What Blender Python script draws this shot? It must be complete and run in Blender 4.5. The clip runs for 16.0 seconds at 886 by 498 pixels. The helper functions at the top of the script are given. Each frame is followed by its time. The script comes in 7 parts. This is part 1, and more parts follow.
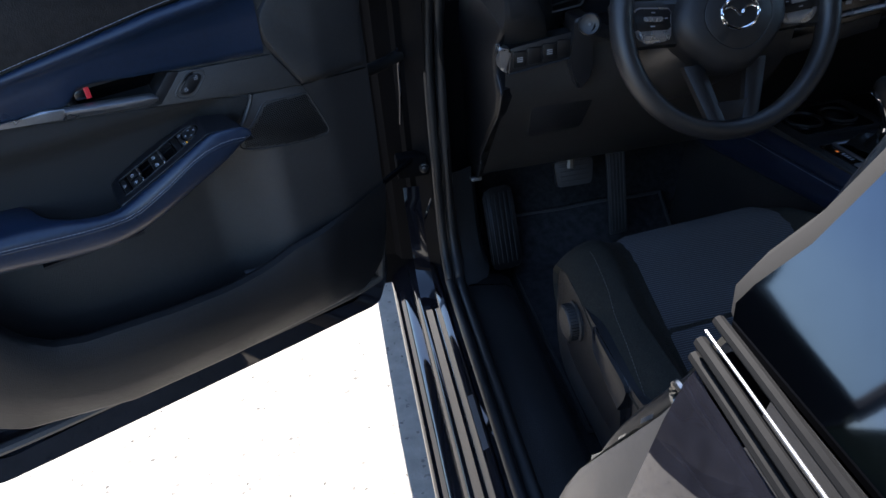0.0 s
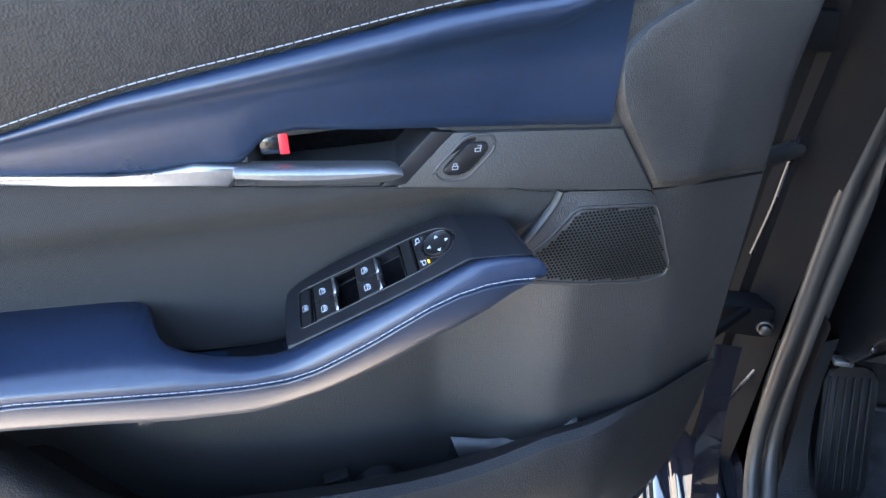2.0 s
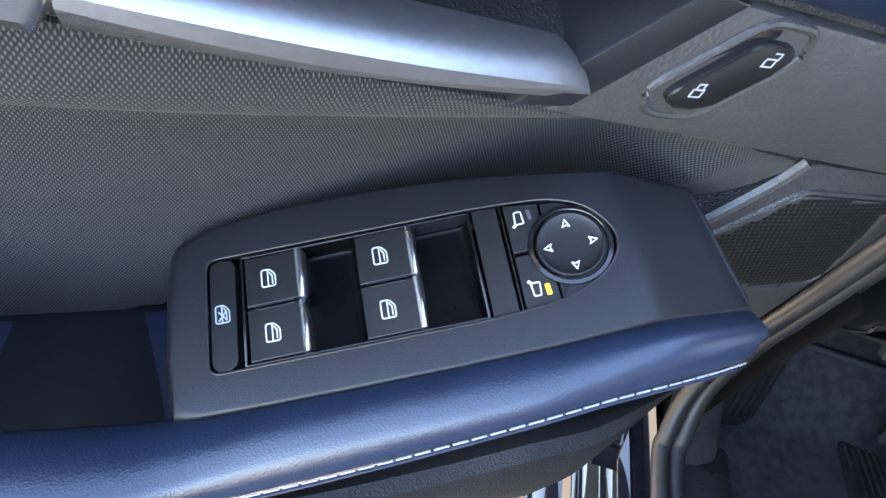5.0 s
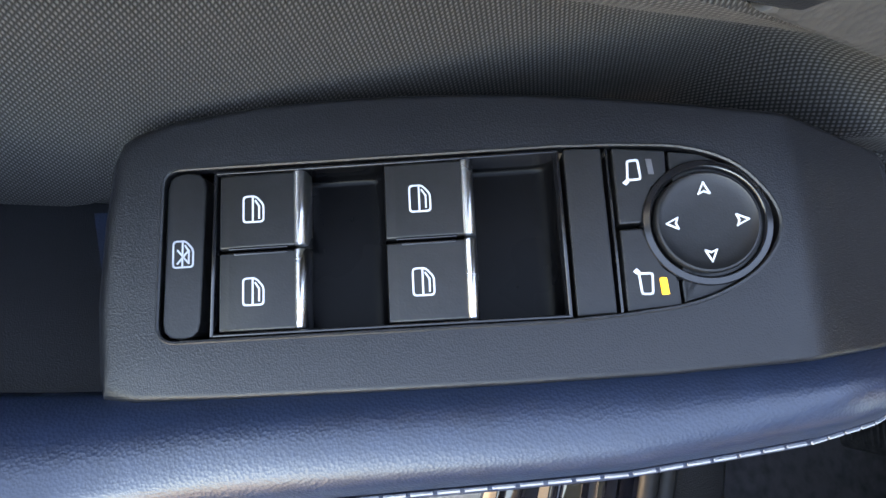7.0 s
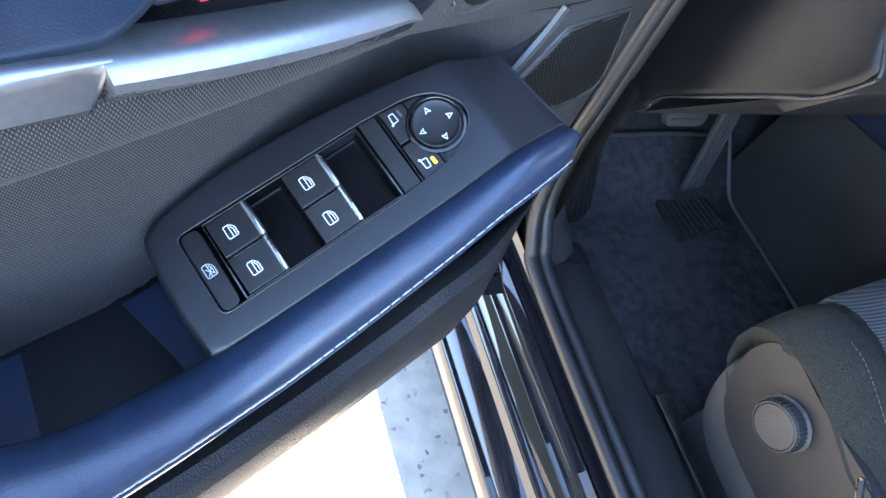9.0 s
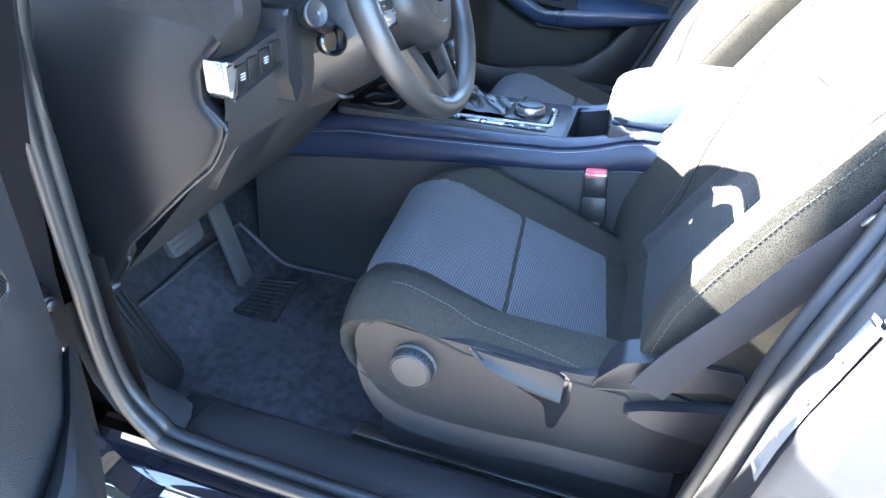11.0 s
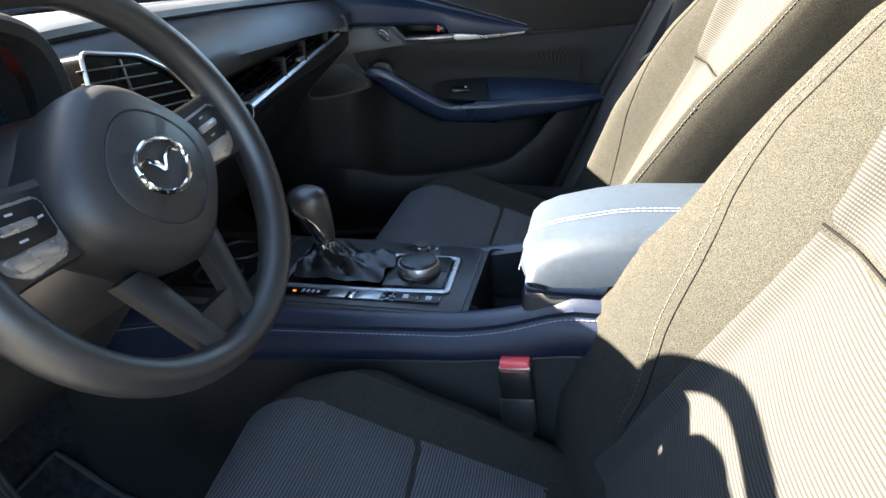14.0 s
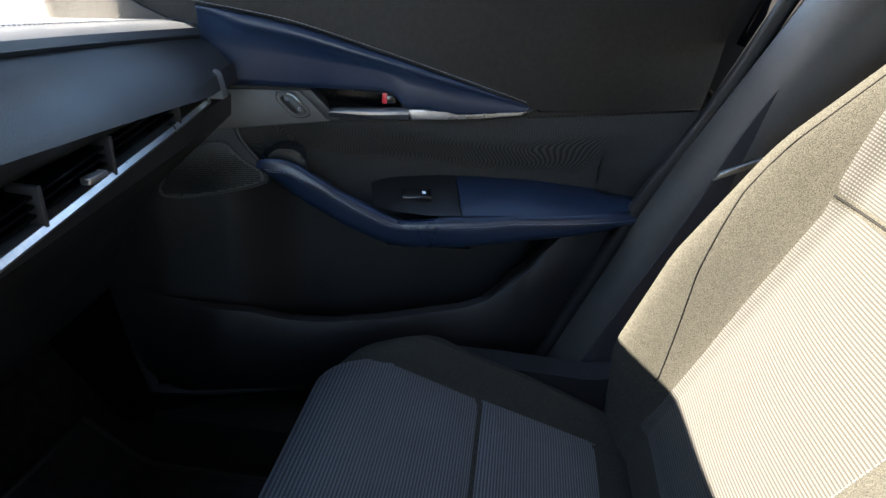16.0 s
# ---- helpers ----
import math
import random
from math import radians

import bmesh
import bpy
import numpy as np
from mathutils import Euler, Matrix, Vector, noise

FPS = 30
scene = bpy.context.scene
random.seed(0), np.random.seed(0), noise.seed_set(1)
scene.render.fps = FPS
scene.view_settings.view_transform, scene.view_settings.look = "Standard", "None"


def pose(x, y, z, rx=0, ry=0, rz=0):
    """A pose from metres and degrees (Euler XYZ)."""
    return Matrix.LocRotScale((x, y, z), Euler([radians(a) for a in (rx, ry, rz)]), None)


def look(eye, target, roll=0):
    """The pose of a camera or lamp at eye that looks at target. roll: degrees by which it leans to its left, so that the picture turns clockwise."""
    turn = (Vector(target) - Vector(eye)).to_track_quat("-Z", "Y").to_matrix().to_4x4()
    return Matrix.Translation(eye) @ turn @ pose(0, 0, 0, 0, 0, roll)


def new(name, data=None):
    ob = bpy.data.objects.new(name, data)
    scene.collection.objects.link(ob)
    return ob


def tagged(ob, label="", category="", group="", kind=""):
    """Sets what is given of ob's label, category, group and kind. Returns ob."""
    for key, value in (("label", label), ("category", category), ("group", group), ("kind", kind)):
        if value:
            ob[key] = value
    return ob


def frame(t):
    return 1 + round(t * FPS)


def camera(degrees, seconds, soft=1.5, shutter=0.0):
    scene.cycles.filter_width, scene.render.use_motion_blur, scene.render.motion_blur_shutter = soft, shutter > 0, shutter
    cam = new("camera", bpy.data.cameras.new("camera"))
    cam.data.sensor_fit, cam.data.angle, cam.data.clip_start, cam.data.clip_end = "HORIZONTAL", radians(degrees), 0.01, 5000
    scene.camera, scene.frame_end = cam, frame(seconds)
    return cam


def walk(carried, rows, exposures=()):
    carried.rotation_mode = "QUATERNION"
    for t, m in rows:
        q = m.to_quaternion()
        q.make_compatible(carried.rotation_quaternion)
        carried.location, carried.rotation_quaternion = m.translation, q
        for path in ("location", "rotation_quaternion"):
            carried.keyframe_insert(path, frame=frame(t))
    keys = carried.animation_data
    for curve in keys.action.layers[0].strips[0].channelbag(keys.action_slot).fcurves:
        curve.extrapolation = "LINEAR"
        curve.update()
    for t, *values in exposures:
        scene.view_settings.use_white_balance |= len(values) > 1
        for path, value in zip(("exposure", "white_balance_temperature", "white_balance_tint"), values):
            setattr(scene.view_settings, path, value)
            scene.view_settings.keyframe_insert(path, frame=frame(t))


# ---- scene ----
cam = camera(69.6, 16.0)
PATH = [
    (0, (-0.918, 0.059, 1.163), (-0.698, 1.694, 0.033), -5.4),
    (0.5, (-0.959, 0.232, 1.144), (-1.04, 1.885, 0.022), -3.8),
    (1, (-1.005, 0.371, 1.12), (-1.283, 2.014, 0.015), -3.4),
    (1.5, (-1.033, 0.48, 1.092), (-1.356, 2.137, 0.02), -1.5),
    (2, (-1.048, 0.533, 1.073), (-1.4, 2.188, 0.007), -0.2),
    (2.5, (-1.06, 0.548, 1.068), (-1.401, 2.204, -0.001), 1.2),
    (3, (-1.077, 0.565, 1.063), (-1.391, 2.207, -0.033), 2.3),
    (3.5, (-1.101, 0.611, 1.052), (-1.368, 2.178, -0.161), 4.1),
    (4, (-1.151, 0.687, 1.026), (-1.292, 2.136, -0.345), 9.3),
    (4.2, (-1.167, 0.713, 1.014), (-1.202, 2.137, -0.391), 13.7),
    (6.3, (-1.211, 0.831, 0.924), (-0.72, 1.802, -0.755), 46.6),
    (6.5, (-1.209, 0.834, 0.923), (-0.743, 1.789, -0.772), 46.5),
    (7, (-1.208, 0.836, 0.921), (-0.781, 1.763, -0.799), 46.6),
    (7.5, (-1.209, 0.833, 0.927), (-0.833, 1.755, -0.808), 44.6),
    (8, (-1.207, 0.809, 0.953), (-0.868, 1.795, -0.754), 40.7),
    (8.5, (-1.222, 0.784, 0.985), (-0.672, 1.787, -0.655), 32.8),
    (9, (-1.246, 0.742, 1.013), (-0.431, 1.697, -0.544), 28.8),
    (9.5, (-1.258, 0.694, 1.041), (-0.178, 1.614, -0.369), 18.9),
    (10, (-1.254, 0.648, 1.058), (0.123, 1.433, -0.161), 10.4),
    (10.2, (-1.251, 0.637, 1.058), (0.211, 1.327, -0.12), 9.0),
    (12.3, (-1.195, 0.588, 1.06), (0.525, 0.99, 0.121), -1.0),
    (12.5, (-1.19, 0.588, 1.059), (0.538, 0.981, 0.132), -1.2),
    (13, (-1.127, 0.588, 1.06), (0.612, 0.965, 0.146), -2.0),
    (13.5, (-0.959, 0.581, 1.07), (0.775, 0.985, 0.159), -2.9),
    (14, (-0.771, 0.56, 1.062), (0.951, 0.997, 0.144), -2.7),
    (14.5, (-0.61, 0.602, 1.06), (1.127, 0.986, 0.147), -1.6),
    (15, (-0.468, 0.643, 1.073), (1.309, 0.892, 0.188), 0.3),
    (15.5, (-0.324, 0.688, 1.074), (1.466, 0.879, 0.203), 2.3),
    (16, (-0.173, 0.738, 1.039), (1.622, 0.919, 0.176), 3.3),
]
EXPOSURES = [(0, 3.35, 6300, 14), (0.5, 3.75, 6300, 14), (1, 4.2, 6500, 13), (1.5, 5.15, 7200, 16), (2, 5.8, 7200, 15), (3.5, 6.15, 7200, 15), (4.2, 6.1, 7200, 16), (6.3, 5.70, 10200, 17), (7.5, 5.85, 10200, 17), (8, 5.9, 9100, 17), (9, 6.0, 7000, 14), (10, 7.18, 6250, 11), (10.2, 7.18, 6250, 11), (12.3, 5.7, 6500, 11), (13, 5.48, 6650, 11), (14, 5.08, 7500, 10), (16, 4.92, 7500, 10)]
walk(cam, [(t, look(eye, target, roll)) for t, eye, target, roll in PATH], EXPOSURES)

# ---- world, sun, exposure ----
SUN_DIR = Vector((-0.015, 0.525, 0.333)).normalized()
world = bpy.data.worlds.new("sky")
scene.world = world
world.use_nodes = True
wn, wl = world.node_tree.nodes, world.node_tree.links
sky = wn.new("ShaderNodeTexSky")
sky.sky_type, sky.sun_disc = "NISHITA", False
sky.ozone_density, sky.dust_density = 3.0, 0.3
sky.sun_elevation, sky.sun_rotation = math.asin(SUN_DIR.z), math.atan2(SUN_DIR.x, SUN_DIR.y)
wl.new(sky.outputs["Color"], wn["Background"].inputs["Color"])
wn["Background"].inputs["Strength"].default_value = 0.075
sun = new("sun", bpy.data.lights.new("sun", "SUN"))
sun.data.energy, sun.data.angle, sun.data.color = 4.2, radians(0.53), (1.0, 0.95, 0.87)
sun.matrix_world = look(SUN_DIR * 20, (0, 0, 0))


# ---- materials ----
def material(name, base, rough=0.5, metal=0.0, var=0.25, scale=40.0, bump=0.0, bump_scale=400.0, spec=0.5, kind="noise", coat=0.0):
    """A surface of one colour with stains at a large scale, grain at a small one and a fine relief."""
    m = bpy.data.materials.new(name)
    m.use_nodes = True
    n, l = m.node_tree.nodes, m.node_tree.links
    b = n["Principled BSDF"]
    b.inputs["Metallic"].default_value = metal
    b.inputs["Specular IOR Level"].default_value = spec
    b.inputs["Coat Weight"].default_value = coat
    b.inputs["Coat Roughness"].default_value = 0.03
    co = n.new("ShaderNodeTexCoord")
    big, fine = n.new("ShaderNodeTexNoise"), n.new("ShaderNodeTexNoise")
    big.inputs["Scale"].default_value, big.inputs["Detail"].default_value = scale * 0.25, 4
    fine.inputs["Scale"].default_value, fine.inputs["Detail"].default_value = scale * 6, 3
    l.new(co.outputs["Object"], big.inputs["Vector"])
    l.new(co.outputs["Object"], fine.inputs["Vector"])
    add = n.new("ShaderNodeMath")
    add.operation = "ADD"
    l.new(big.outputs["Fac"], add.inputs[0])
    l.new(fine.outputs["Fac"], add.inputs[1])
    rng = n.new("ShaderNodeMapRange")
    rng.inputs["From Min"].default_value, rng.inputs["From Max"].default_value = 0.7, 1.3
    rng.inputs["To Min"].default_value, rng.inputs["To Max"].default_value = 1 - var, 1 + var
    l.new(add.outputs[0], rng.inputs["Value"])
    mul = n.new("ShaderNodeVectorMath")
    mul.operation = "SCALE"
    mul.inputs[0].default_value = base[:3]
    l.new(rng.outputs[0], mul.inputs["Scale"])
    l.new(mul.outputs[0], b.inputs["Base Color"])
    rr = n.new("ShaderNodeMapRange")
    rr.inputs["From Min"].default_value, rr.inputs["From Max"].default_value = 0.35, 0.65
    rr.inputs["To Min"].default_value, rr.inputs["To Max"].default_value = max(rough - 0.06, 0.02), min(rough + 0.06, 1)
    l.new(big.outputs["Fac"], rr.inputs["Value"])
    l.new(rr.outputs[0], b.inputs["Roughness"])
    if bump:
        bp = n.new("ShaderNodeBump")
        bp.inputs["Strength"].default_value, bp.inputs["Distance"].default_value = bump, 0.0006
        if kind == "grain":
            tex = n.new("ShaderNodeTexVoronoi")
            tex.inputs["Scale"].default_value = bump_scale
            out = tex.outputs["Distance"]
        else:
            tex = n.new("ShaderNodeTexNoise")
            tex.inputs["Scale"].default_value, tex.inputs["Detail"].default_value = bump_scale, 2
            out = tex.outputs["Fac"]
        l.new(co.outputs["Object"], tex.inputs["Vector"])
        l.new(out, bp.inputs["Height"])
        l.new(bp.outputs[0], b.inputs["Normal"])
    return m


def woven(name, base, light, along, pitch, rough=0.85, across=None, bump=0.6, var=0.18, cross=1.0, step=None):
    """Fabric: ribs of the given pitch across the direction 'along', crossed by a fine weave."""
    m = material(name, base, rough, var=var, scale=60, spec=0.15)
    n, l = m.node_tree.nodes, m.node_tree.links
    b = n["Principled BSDF"]
    co = n.new("ShaderNodeTexCoord")

    def ribs(direction, step):
        dot = n.new("ShaderNodeVectorMath")
        dot.operation = "DOT_PRODUCT"
        dot.inputs[1].default_value = Vector(direction).normalized() * (2 * math.pi / step)
        l.new(co.outputs["Object"], dot.inputs[0])
        s = n.new("ShaderNodeMath")
        s.operation = "SINE"
        l.new(dot.outputs["Value"], s.inputs[0])
        half = n.new("ShaderNodeMath")
        half.operation = "MULTIPLY_ADD"
        half.inputs[1].default_value = half.inputs[2].default_value = 0.5
        l.new(s.outputs[0], half.inputs[0])
        return half.outputs[0]

    h = ribs(along, pitch)
    if across is not None:
        k, part_of = n.new("ShaderNodeMath"), n.new("ShaderNodeMath")
        k.operation, part_of.operation = "MULTIPLY", "MULTIPLY_ADD"
        part_of.inputs[1].default_value, part_of.inputs[2].default_value = cross, 1 - cross
        l.new(ribs(across, step or pitch), part_of.inputs[0])
        l.new(h, k.inputs[0])
        l.new(part_of.outputs[0], k.inputs[1])
        h = k.outputs[0]
    mix = n.new("ShaderNodeMix")
    mix.data_type = "RGBA"
    old = b.inputs["Base Color"].links[0].from_socket
    l.new(h, mix.inputs["Factor"])
    l.new(old, mix.inputs["A"])
    mix.inputs["B"].default_value = (*light, 1)
    l.new(mix.outputs["Result"], b.inputs["Base Color"])
    bp = n.new("ShaderNodeBump")
    bp.inputs["Strength"].default_value, bp.inputs["Distance"].default_value = bump, 0.0008
    l.new(h, bp.inputs["Height"])
    l.new(bp.outputs[0], b.inputs["Normal"])
    b.inputs["Sheen Weight"].default_value = 0.03
    return m


def melange(name, dark, light, size):
    """Felted cloth of dark and light fibres, mixed at random, with a soft nap."""
    m = material(name, light, 0.92, var=0.12, scale=14, spec=0.12)
    n, l = m.node_tree.nodes, m.node_tree.links
    b = n["Principled BSDF"]
    tone = b.inputs["Base Color"].links[0].from_socket
    co, tex, rng, mix, bp = n.new("ShaderNodeTexCoord"), n.new("ShaderNodeTexNoise"), n.new("ShaderNodeMapRange"), n.new("ShaderNodeMix"), n.new("ShaderNodeBump")
    tex.inputs["Scale"].default_value, tex.inputs["Detail"].default_value = 1 / size, 2
    rng.inputs["From Min"].default_value, rng.inputs["From Max"].default_value = 0.36, 0.64
    mix.data_type = "RGBA"
    mix.inputs["A"].default_value = (*dark, 1)
    l.new(co.outputs["Object"], tex.inputs["Vector"])
    l.new(tex.outputs["Fac"], rng.inputs["Value"])
    l.new(rng.outputs[0], mix.inputs["Factor"])
    l.new(tone, mix.inputs["B"])
    l.new(mix.outputs["Result"], b.inputs["Base Color"])
    bp.inputs["Strength"].default_value, bp.inputs["Distance"].default_value = 0.7, 0.0006
    l.new(tex.outputs["Fac"], bp.inputs["Height"])
    l.new(bp.outputs[0], b.inputs["Normal"])
    return m


def glowing(name, colour, strength):
    m = bpy.data.materials.new(name)
    m.use_nodes = True
    b = m.node_tree.nodes["Principled BSDF"]
    b.inputs["Base Color"].default_value = (*colour, 1)
    b.inputs["Emission Color"].default_value = (*colour, 1)
    b.inputs["Emission Strength"].default_value = strength
    return m


def glass(name, tint, rough=0.0):
    """Thin glass: it lets most light straight through and reflects as glass does."""
    m = bpy.data.materials.new(name)
    m.use_nodes = True
    n, l = m.node_tree.nodes, m.node_tree.links
    clear, gloss, mix, fres = n.new("ShaderNodeBsdfTransparent"), n.new("ShaderNodeBsdfGlossy"), n.new("ShaderNodeMixShader"), n.new("ShaderNodeFresnel")
    clear.inputs["Color"].default_value = (*tint, 1)
    gloss.inputs["Roughness"].default_value = rough
    fres.inputs["IOR"].default_value = 1.5
    l.new(fres.outputs[0], mix.inputs["Fac"])
    l.new(clear.outputs[0], mix.inputs[1])
    l.new(gloss.outputs[0], mix.inputs[2])
    l.new(mix.outputs[0], n["Material Output"].inputs["Surface"])
    return m


PLASTIC = material("textured_dark_plastic", (0.0135, 0.0135, 0.0142), 0.45, var=0.22, scale=30, bump=0.8, bump_scale=700, kind="grain", spec=0.38)
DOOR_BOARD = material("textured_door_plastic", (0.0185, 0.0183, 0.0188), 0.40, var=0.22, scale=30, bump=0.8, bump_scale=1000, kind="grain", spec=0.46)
LOCK_PLATE = material("grained_lock_plate_plastic", (0.021, 0.0208, 0.0205), 0.46, var=0.18, scale=30, bump=0.35, bump_scale=700, kind="grain", spec=0.6)
VOID = material("black_grille_gauze", (0.0022, 0.0022, 0.0024), 0.8, var=0.2, scale=60, spec=0.1)
VALANCE = material("seat_valance_plastic", (0.0068, 0.0069, 0.0080), 0.44, var=0.2, scale=30, bump=0.3, bump_scale=1300, kind="grain", spec=0.24)
PLASTIC_SOFT = material("soft_touch_dash_skin", (0.0115, 0.0115, 0.0123), 0.44, var=0.2, scale=20, bump=0.25, bump_scale=1300, kind="grain", spec=0.38)
PLASTIC_SMOOTH = material("satin_dark_plastic", (0.009, 0.0095, 0.011), 0.38, var=0.15, scale=50, bump=0.16, bump_scale=3200, kind="grain", spec=0.42)
BUTTON = material("black_button_plastic", (0.008, 0.008, 0.0085), 0.36, var=0.2, scale=80, bump=0.08, bump_scale=2200, spec=0.3)
# blacker than the other plastics: the shade inside recesses is part of this colour
WELL = material("shade_darkened_well_plastic", (0.0017, 0.0017, 0.0020), 0.24, var=0.2, scale=60, spec=0.06)
PIANO = material("gloss_black_plastic", (0.006, 0.006, 0.007), 0.12, var=0.2, scale=60)
LEATHER = material("black_leatherette", (0.0125, 0.0108, 0.0100), 0.46, var=0.3, scale=25, bump=0.42, bump_scale=620, kind="grain", spec=0.15)
NAVY = material("dark_navy_leatherette", (0.0068, 0.0142, 0.031), 0.33, var=0.2, scale=25, bump=0.15, bump_scale=1500, kind="grain")
PAD_NAVY = material("console_navy_leatherette", (0.0062, 0.0095, 0.0215), 0.36, var=0.2, scale=25, bump=0.32, bump_scale=1500, kind="grain", spec=0.36)
BOOT = material("soft_black_leather", (0.0055, 0.0053, 0.0053), 0.28, var=0.25, scale=40, bump=0.15, bump_scale=700, kind="grain", spec=0.30)
DASH_SKIN = material("dark_leatherette_dash_top", (0.013, 0.017, 0.024), 0.5, var=0.2, scale=25, bump=0.25, bump_scale=1300, kind="grain", spec=0.8)
HOOD = material("matt_grained_hood_plastic", (0.012, 0.012, 0.0125), 0.7, var=0.2, scale=20, bump=0.25, bump_scale=1300, kind="grain", spec=0.12)
PILLAR_SKIN = material("matt_pillar_plastic", (0.026, 0.025, 0.024), 0.44, var=0.2, scale=30, bump=0.25, bump_scale=1300, kind="grain", spec=0.55)
CAP_SKIN = material("satin_end_cap_plastic", (0.0062, 0.0064, 0.0072), 0.34, var=0.2, scale=20, bump=0.22, bump_scale=1500, kind="grain", spec=0.17)
DASH_PLASTIC = material("satin_dash_plastic", (0.019, 0.0184, 0.0180), 0.40, var=0.2, scale=20, bump=0.25, bump_scale=1300, kind="grain", spec=0.55)
# map pocket; also the passenger board, with its weaker light put into the colour
POCKET_SKIN = material("matt_pocket_and_shaded_board_plastic", (0.0088, 0.0087, 0.0092), 0.5, var=0.2, scale=30, bump=0.6, bump_scale=700, kind="grain", spec=0.26)
SEAM = material("dark_seam_thread", (0.006, 0.006, 0.006), 0.9, var=0.2, scale=200, spec=0.05)
CLOTH_THREAD = material("grey_seat_thread", (0.058, 0.057, 0.052), 0.8, var=0.2, scale=200)
THREAD = material("pale_grey_thread", (0.21, 0.22, 0.24), 0.7, var=0.2, scale=200)
SILVER = material("satin_silver_trim", (0.31, 0.312, 0.32), 0.32, metal=0.9, var=0.10, scale=60)
CHROME = material("chrome", (0.75, 0.76, 0.78), 0.1, metal=1.0, var=0.05, scale=50)
STEEL = material("dull_steel", (0.24, 0.235, 0.22), 0.38, metal=1.0, var=0.3, scale=80)
JAMB = material("black_painted_door_jamb", (0.0032, 0.0032, 0.0037), 0.7, var=0.3, scale=30, spec=0.03)
PAINT = material("black_car_paint", (0.006, 0.006, 0.008), 0.2, var=0.3, scale=20, coat=1.0, spec=0.0)
SEAL = material("dark_seal_rubber", (0.0095, 0.0095, 0.0098), 0.45, var=0.2, scale=40, bump=0.15, bump_scale=900, spec=0.30)
RUBBER = material("black_rubber", (0.026, 0.026, 0.027), 0.6, var=0.2, scale=40, bump=0.3, bump_scale=700)
CARPET = material("black_carpet", (0.0195, 0.0192, 0.020), 0.95, var=0.55, scale=14, bump=1.0, bump_scale=900, spec=0.1)
MAT = material("dusty_black_mat", (0.0215, 0.0215, 0.0238), 0.9, var=0.7, scale=9, bump=0.8, bump_scale=900, spec=0.15)
RED = material("red_plastic", (0.55, 0.02, 0.03), 0.35, var=0.1, scale=100)
RED_BUCKLE = material("red_buckle_plastic", (0.55, 0.05, 0.06), 0.4, var=0.15, scale=60)
BEZEL = material("satin_dark_bezel_plastic", (0.0060, 0.0064, 0.0080), 0.40, var=0.15, scale=50, bump=0.15, bump_scale=2600, kind="grain", spec=0.30)
LIP = material("brushed_chrome_lip", (0.72, 0.73, 0.75), 0.27, metal=1.0, var=0.12, scale=90)
GREY_SIGN = material("dim_grey_print", (0.32, 0.34, 0.38), 0.5, var=0.1, scale=100)
GREY_LAMP = material("unlit_grey_lamp", (0.06, 0.06, 0.065), 0.4, var=0.1, scale=100)
ICON = material("white_print", (0.50, 0.53, 0.57), 0.5, var=0.05, scale=100)
GREY_PRINT = material("grey_print", (0.25, 0.26, 0.28), 0.5, var=0.1, scale=100)
WEB = woven("seat_belt_webbing", (0.017, 0.0160, 0.0185), (0.030, 0.028, 0.032), (0, 1, 0), 0.0016, 0.6)
FABRIC = melange("dark_seat_cloth", (0.0072, 0.0071, 0.0062), (0.0248, 0.0241, 0.0200), 0.0011)
DOOR_CLOTH = woven("dark_woven_door_cloth", (0.0115, 0.0110, 0.0108), (0.072, 0.069, 0.0665), (0.9, 0.43, 0.6), 0.00105, 0.9, across=(-0.9, -0.43, 0.6), bump=0.5)
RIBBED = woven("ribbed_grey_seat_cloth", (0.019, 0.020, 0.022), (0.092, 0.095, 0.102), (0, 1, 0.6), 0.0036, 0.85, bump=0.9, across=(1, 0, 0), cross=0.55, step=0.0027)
# the cushion's ribbed cloth again, its colour darkened to offset the sun on the backrest
RIBBED_BACK = woven("ribbed_grey_cloth_toned_for_sun", (0.0085, 0.0084, 0.0080), (0.036, 0.0354, 0.0336), (0, -0.5, 1), 0.0036, 0.85, bump=1.0, across=(1, 0, 0), cross=0.45, step=0.0022)
AMBER = glowing("amber_lamp", (1.0, 0.45, 0.02), 0.03)
ORANGE = glowing("orange_lamp", (1.0, 0.25, 0.03), 0.04)
RED_LAMP = glowing("red_display_digits", (1.0, 0.05, 0.05), 0.02)
SCREEN = material("dark_display", (0.012, 0.018, 0.022), 0.15, var=0.2, scale=40)
GLASS = glass("window_glass", (0.86, 0.9, 0.88))
DARK_GLASS = glass("tinted_rear_glass", (0.10, 0.11, 0.12))
# for the unseen ring added to darken low reflections
REFLECTION_TREES = material("added_dark_tree_ring", (0.045, 0.055, 0.03), 0.9, var=0.6, scale=2.0)
LINING = material("grey_headliner", (0.22, 0.215, 0.21), 0.9, var=0.1, scale=30, bump=0.3, bump_scale=800)
TAG = material("dark_label_cloth", (0.035, 0.036, 0.042), 0.7, var=0.15, scale=100)
STICKER = material("pale_sticker", (0.13, 0.125, 0.11), 0.5, var=0.1, scale=30)


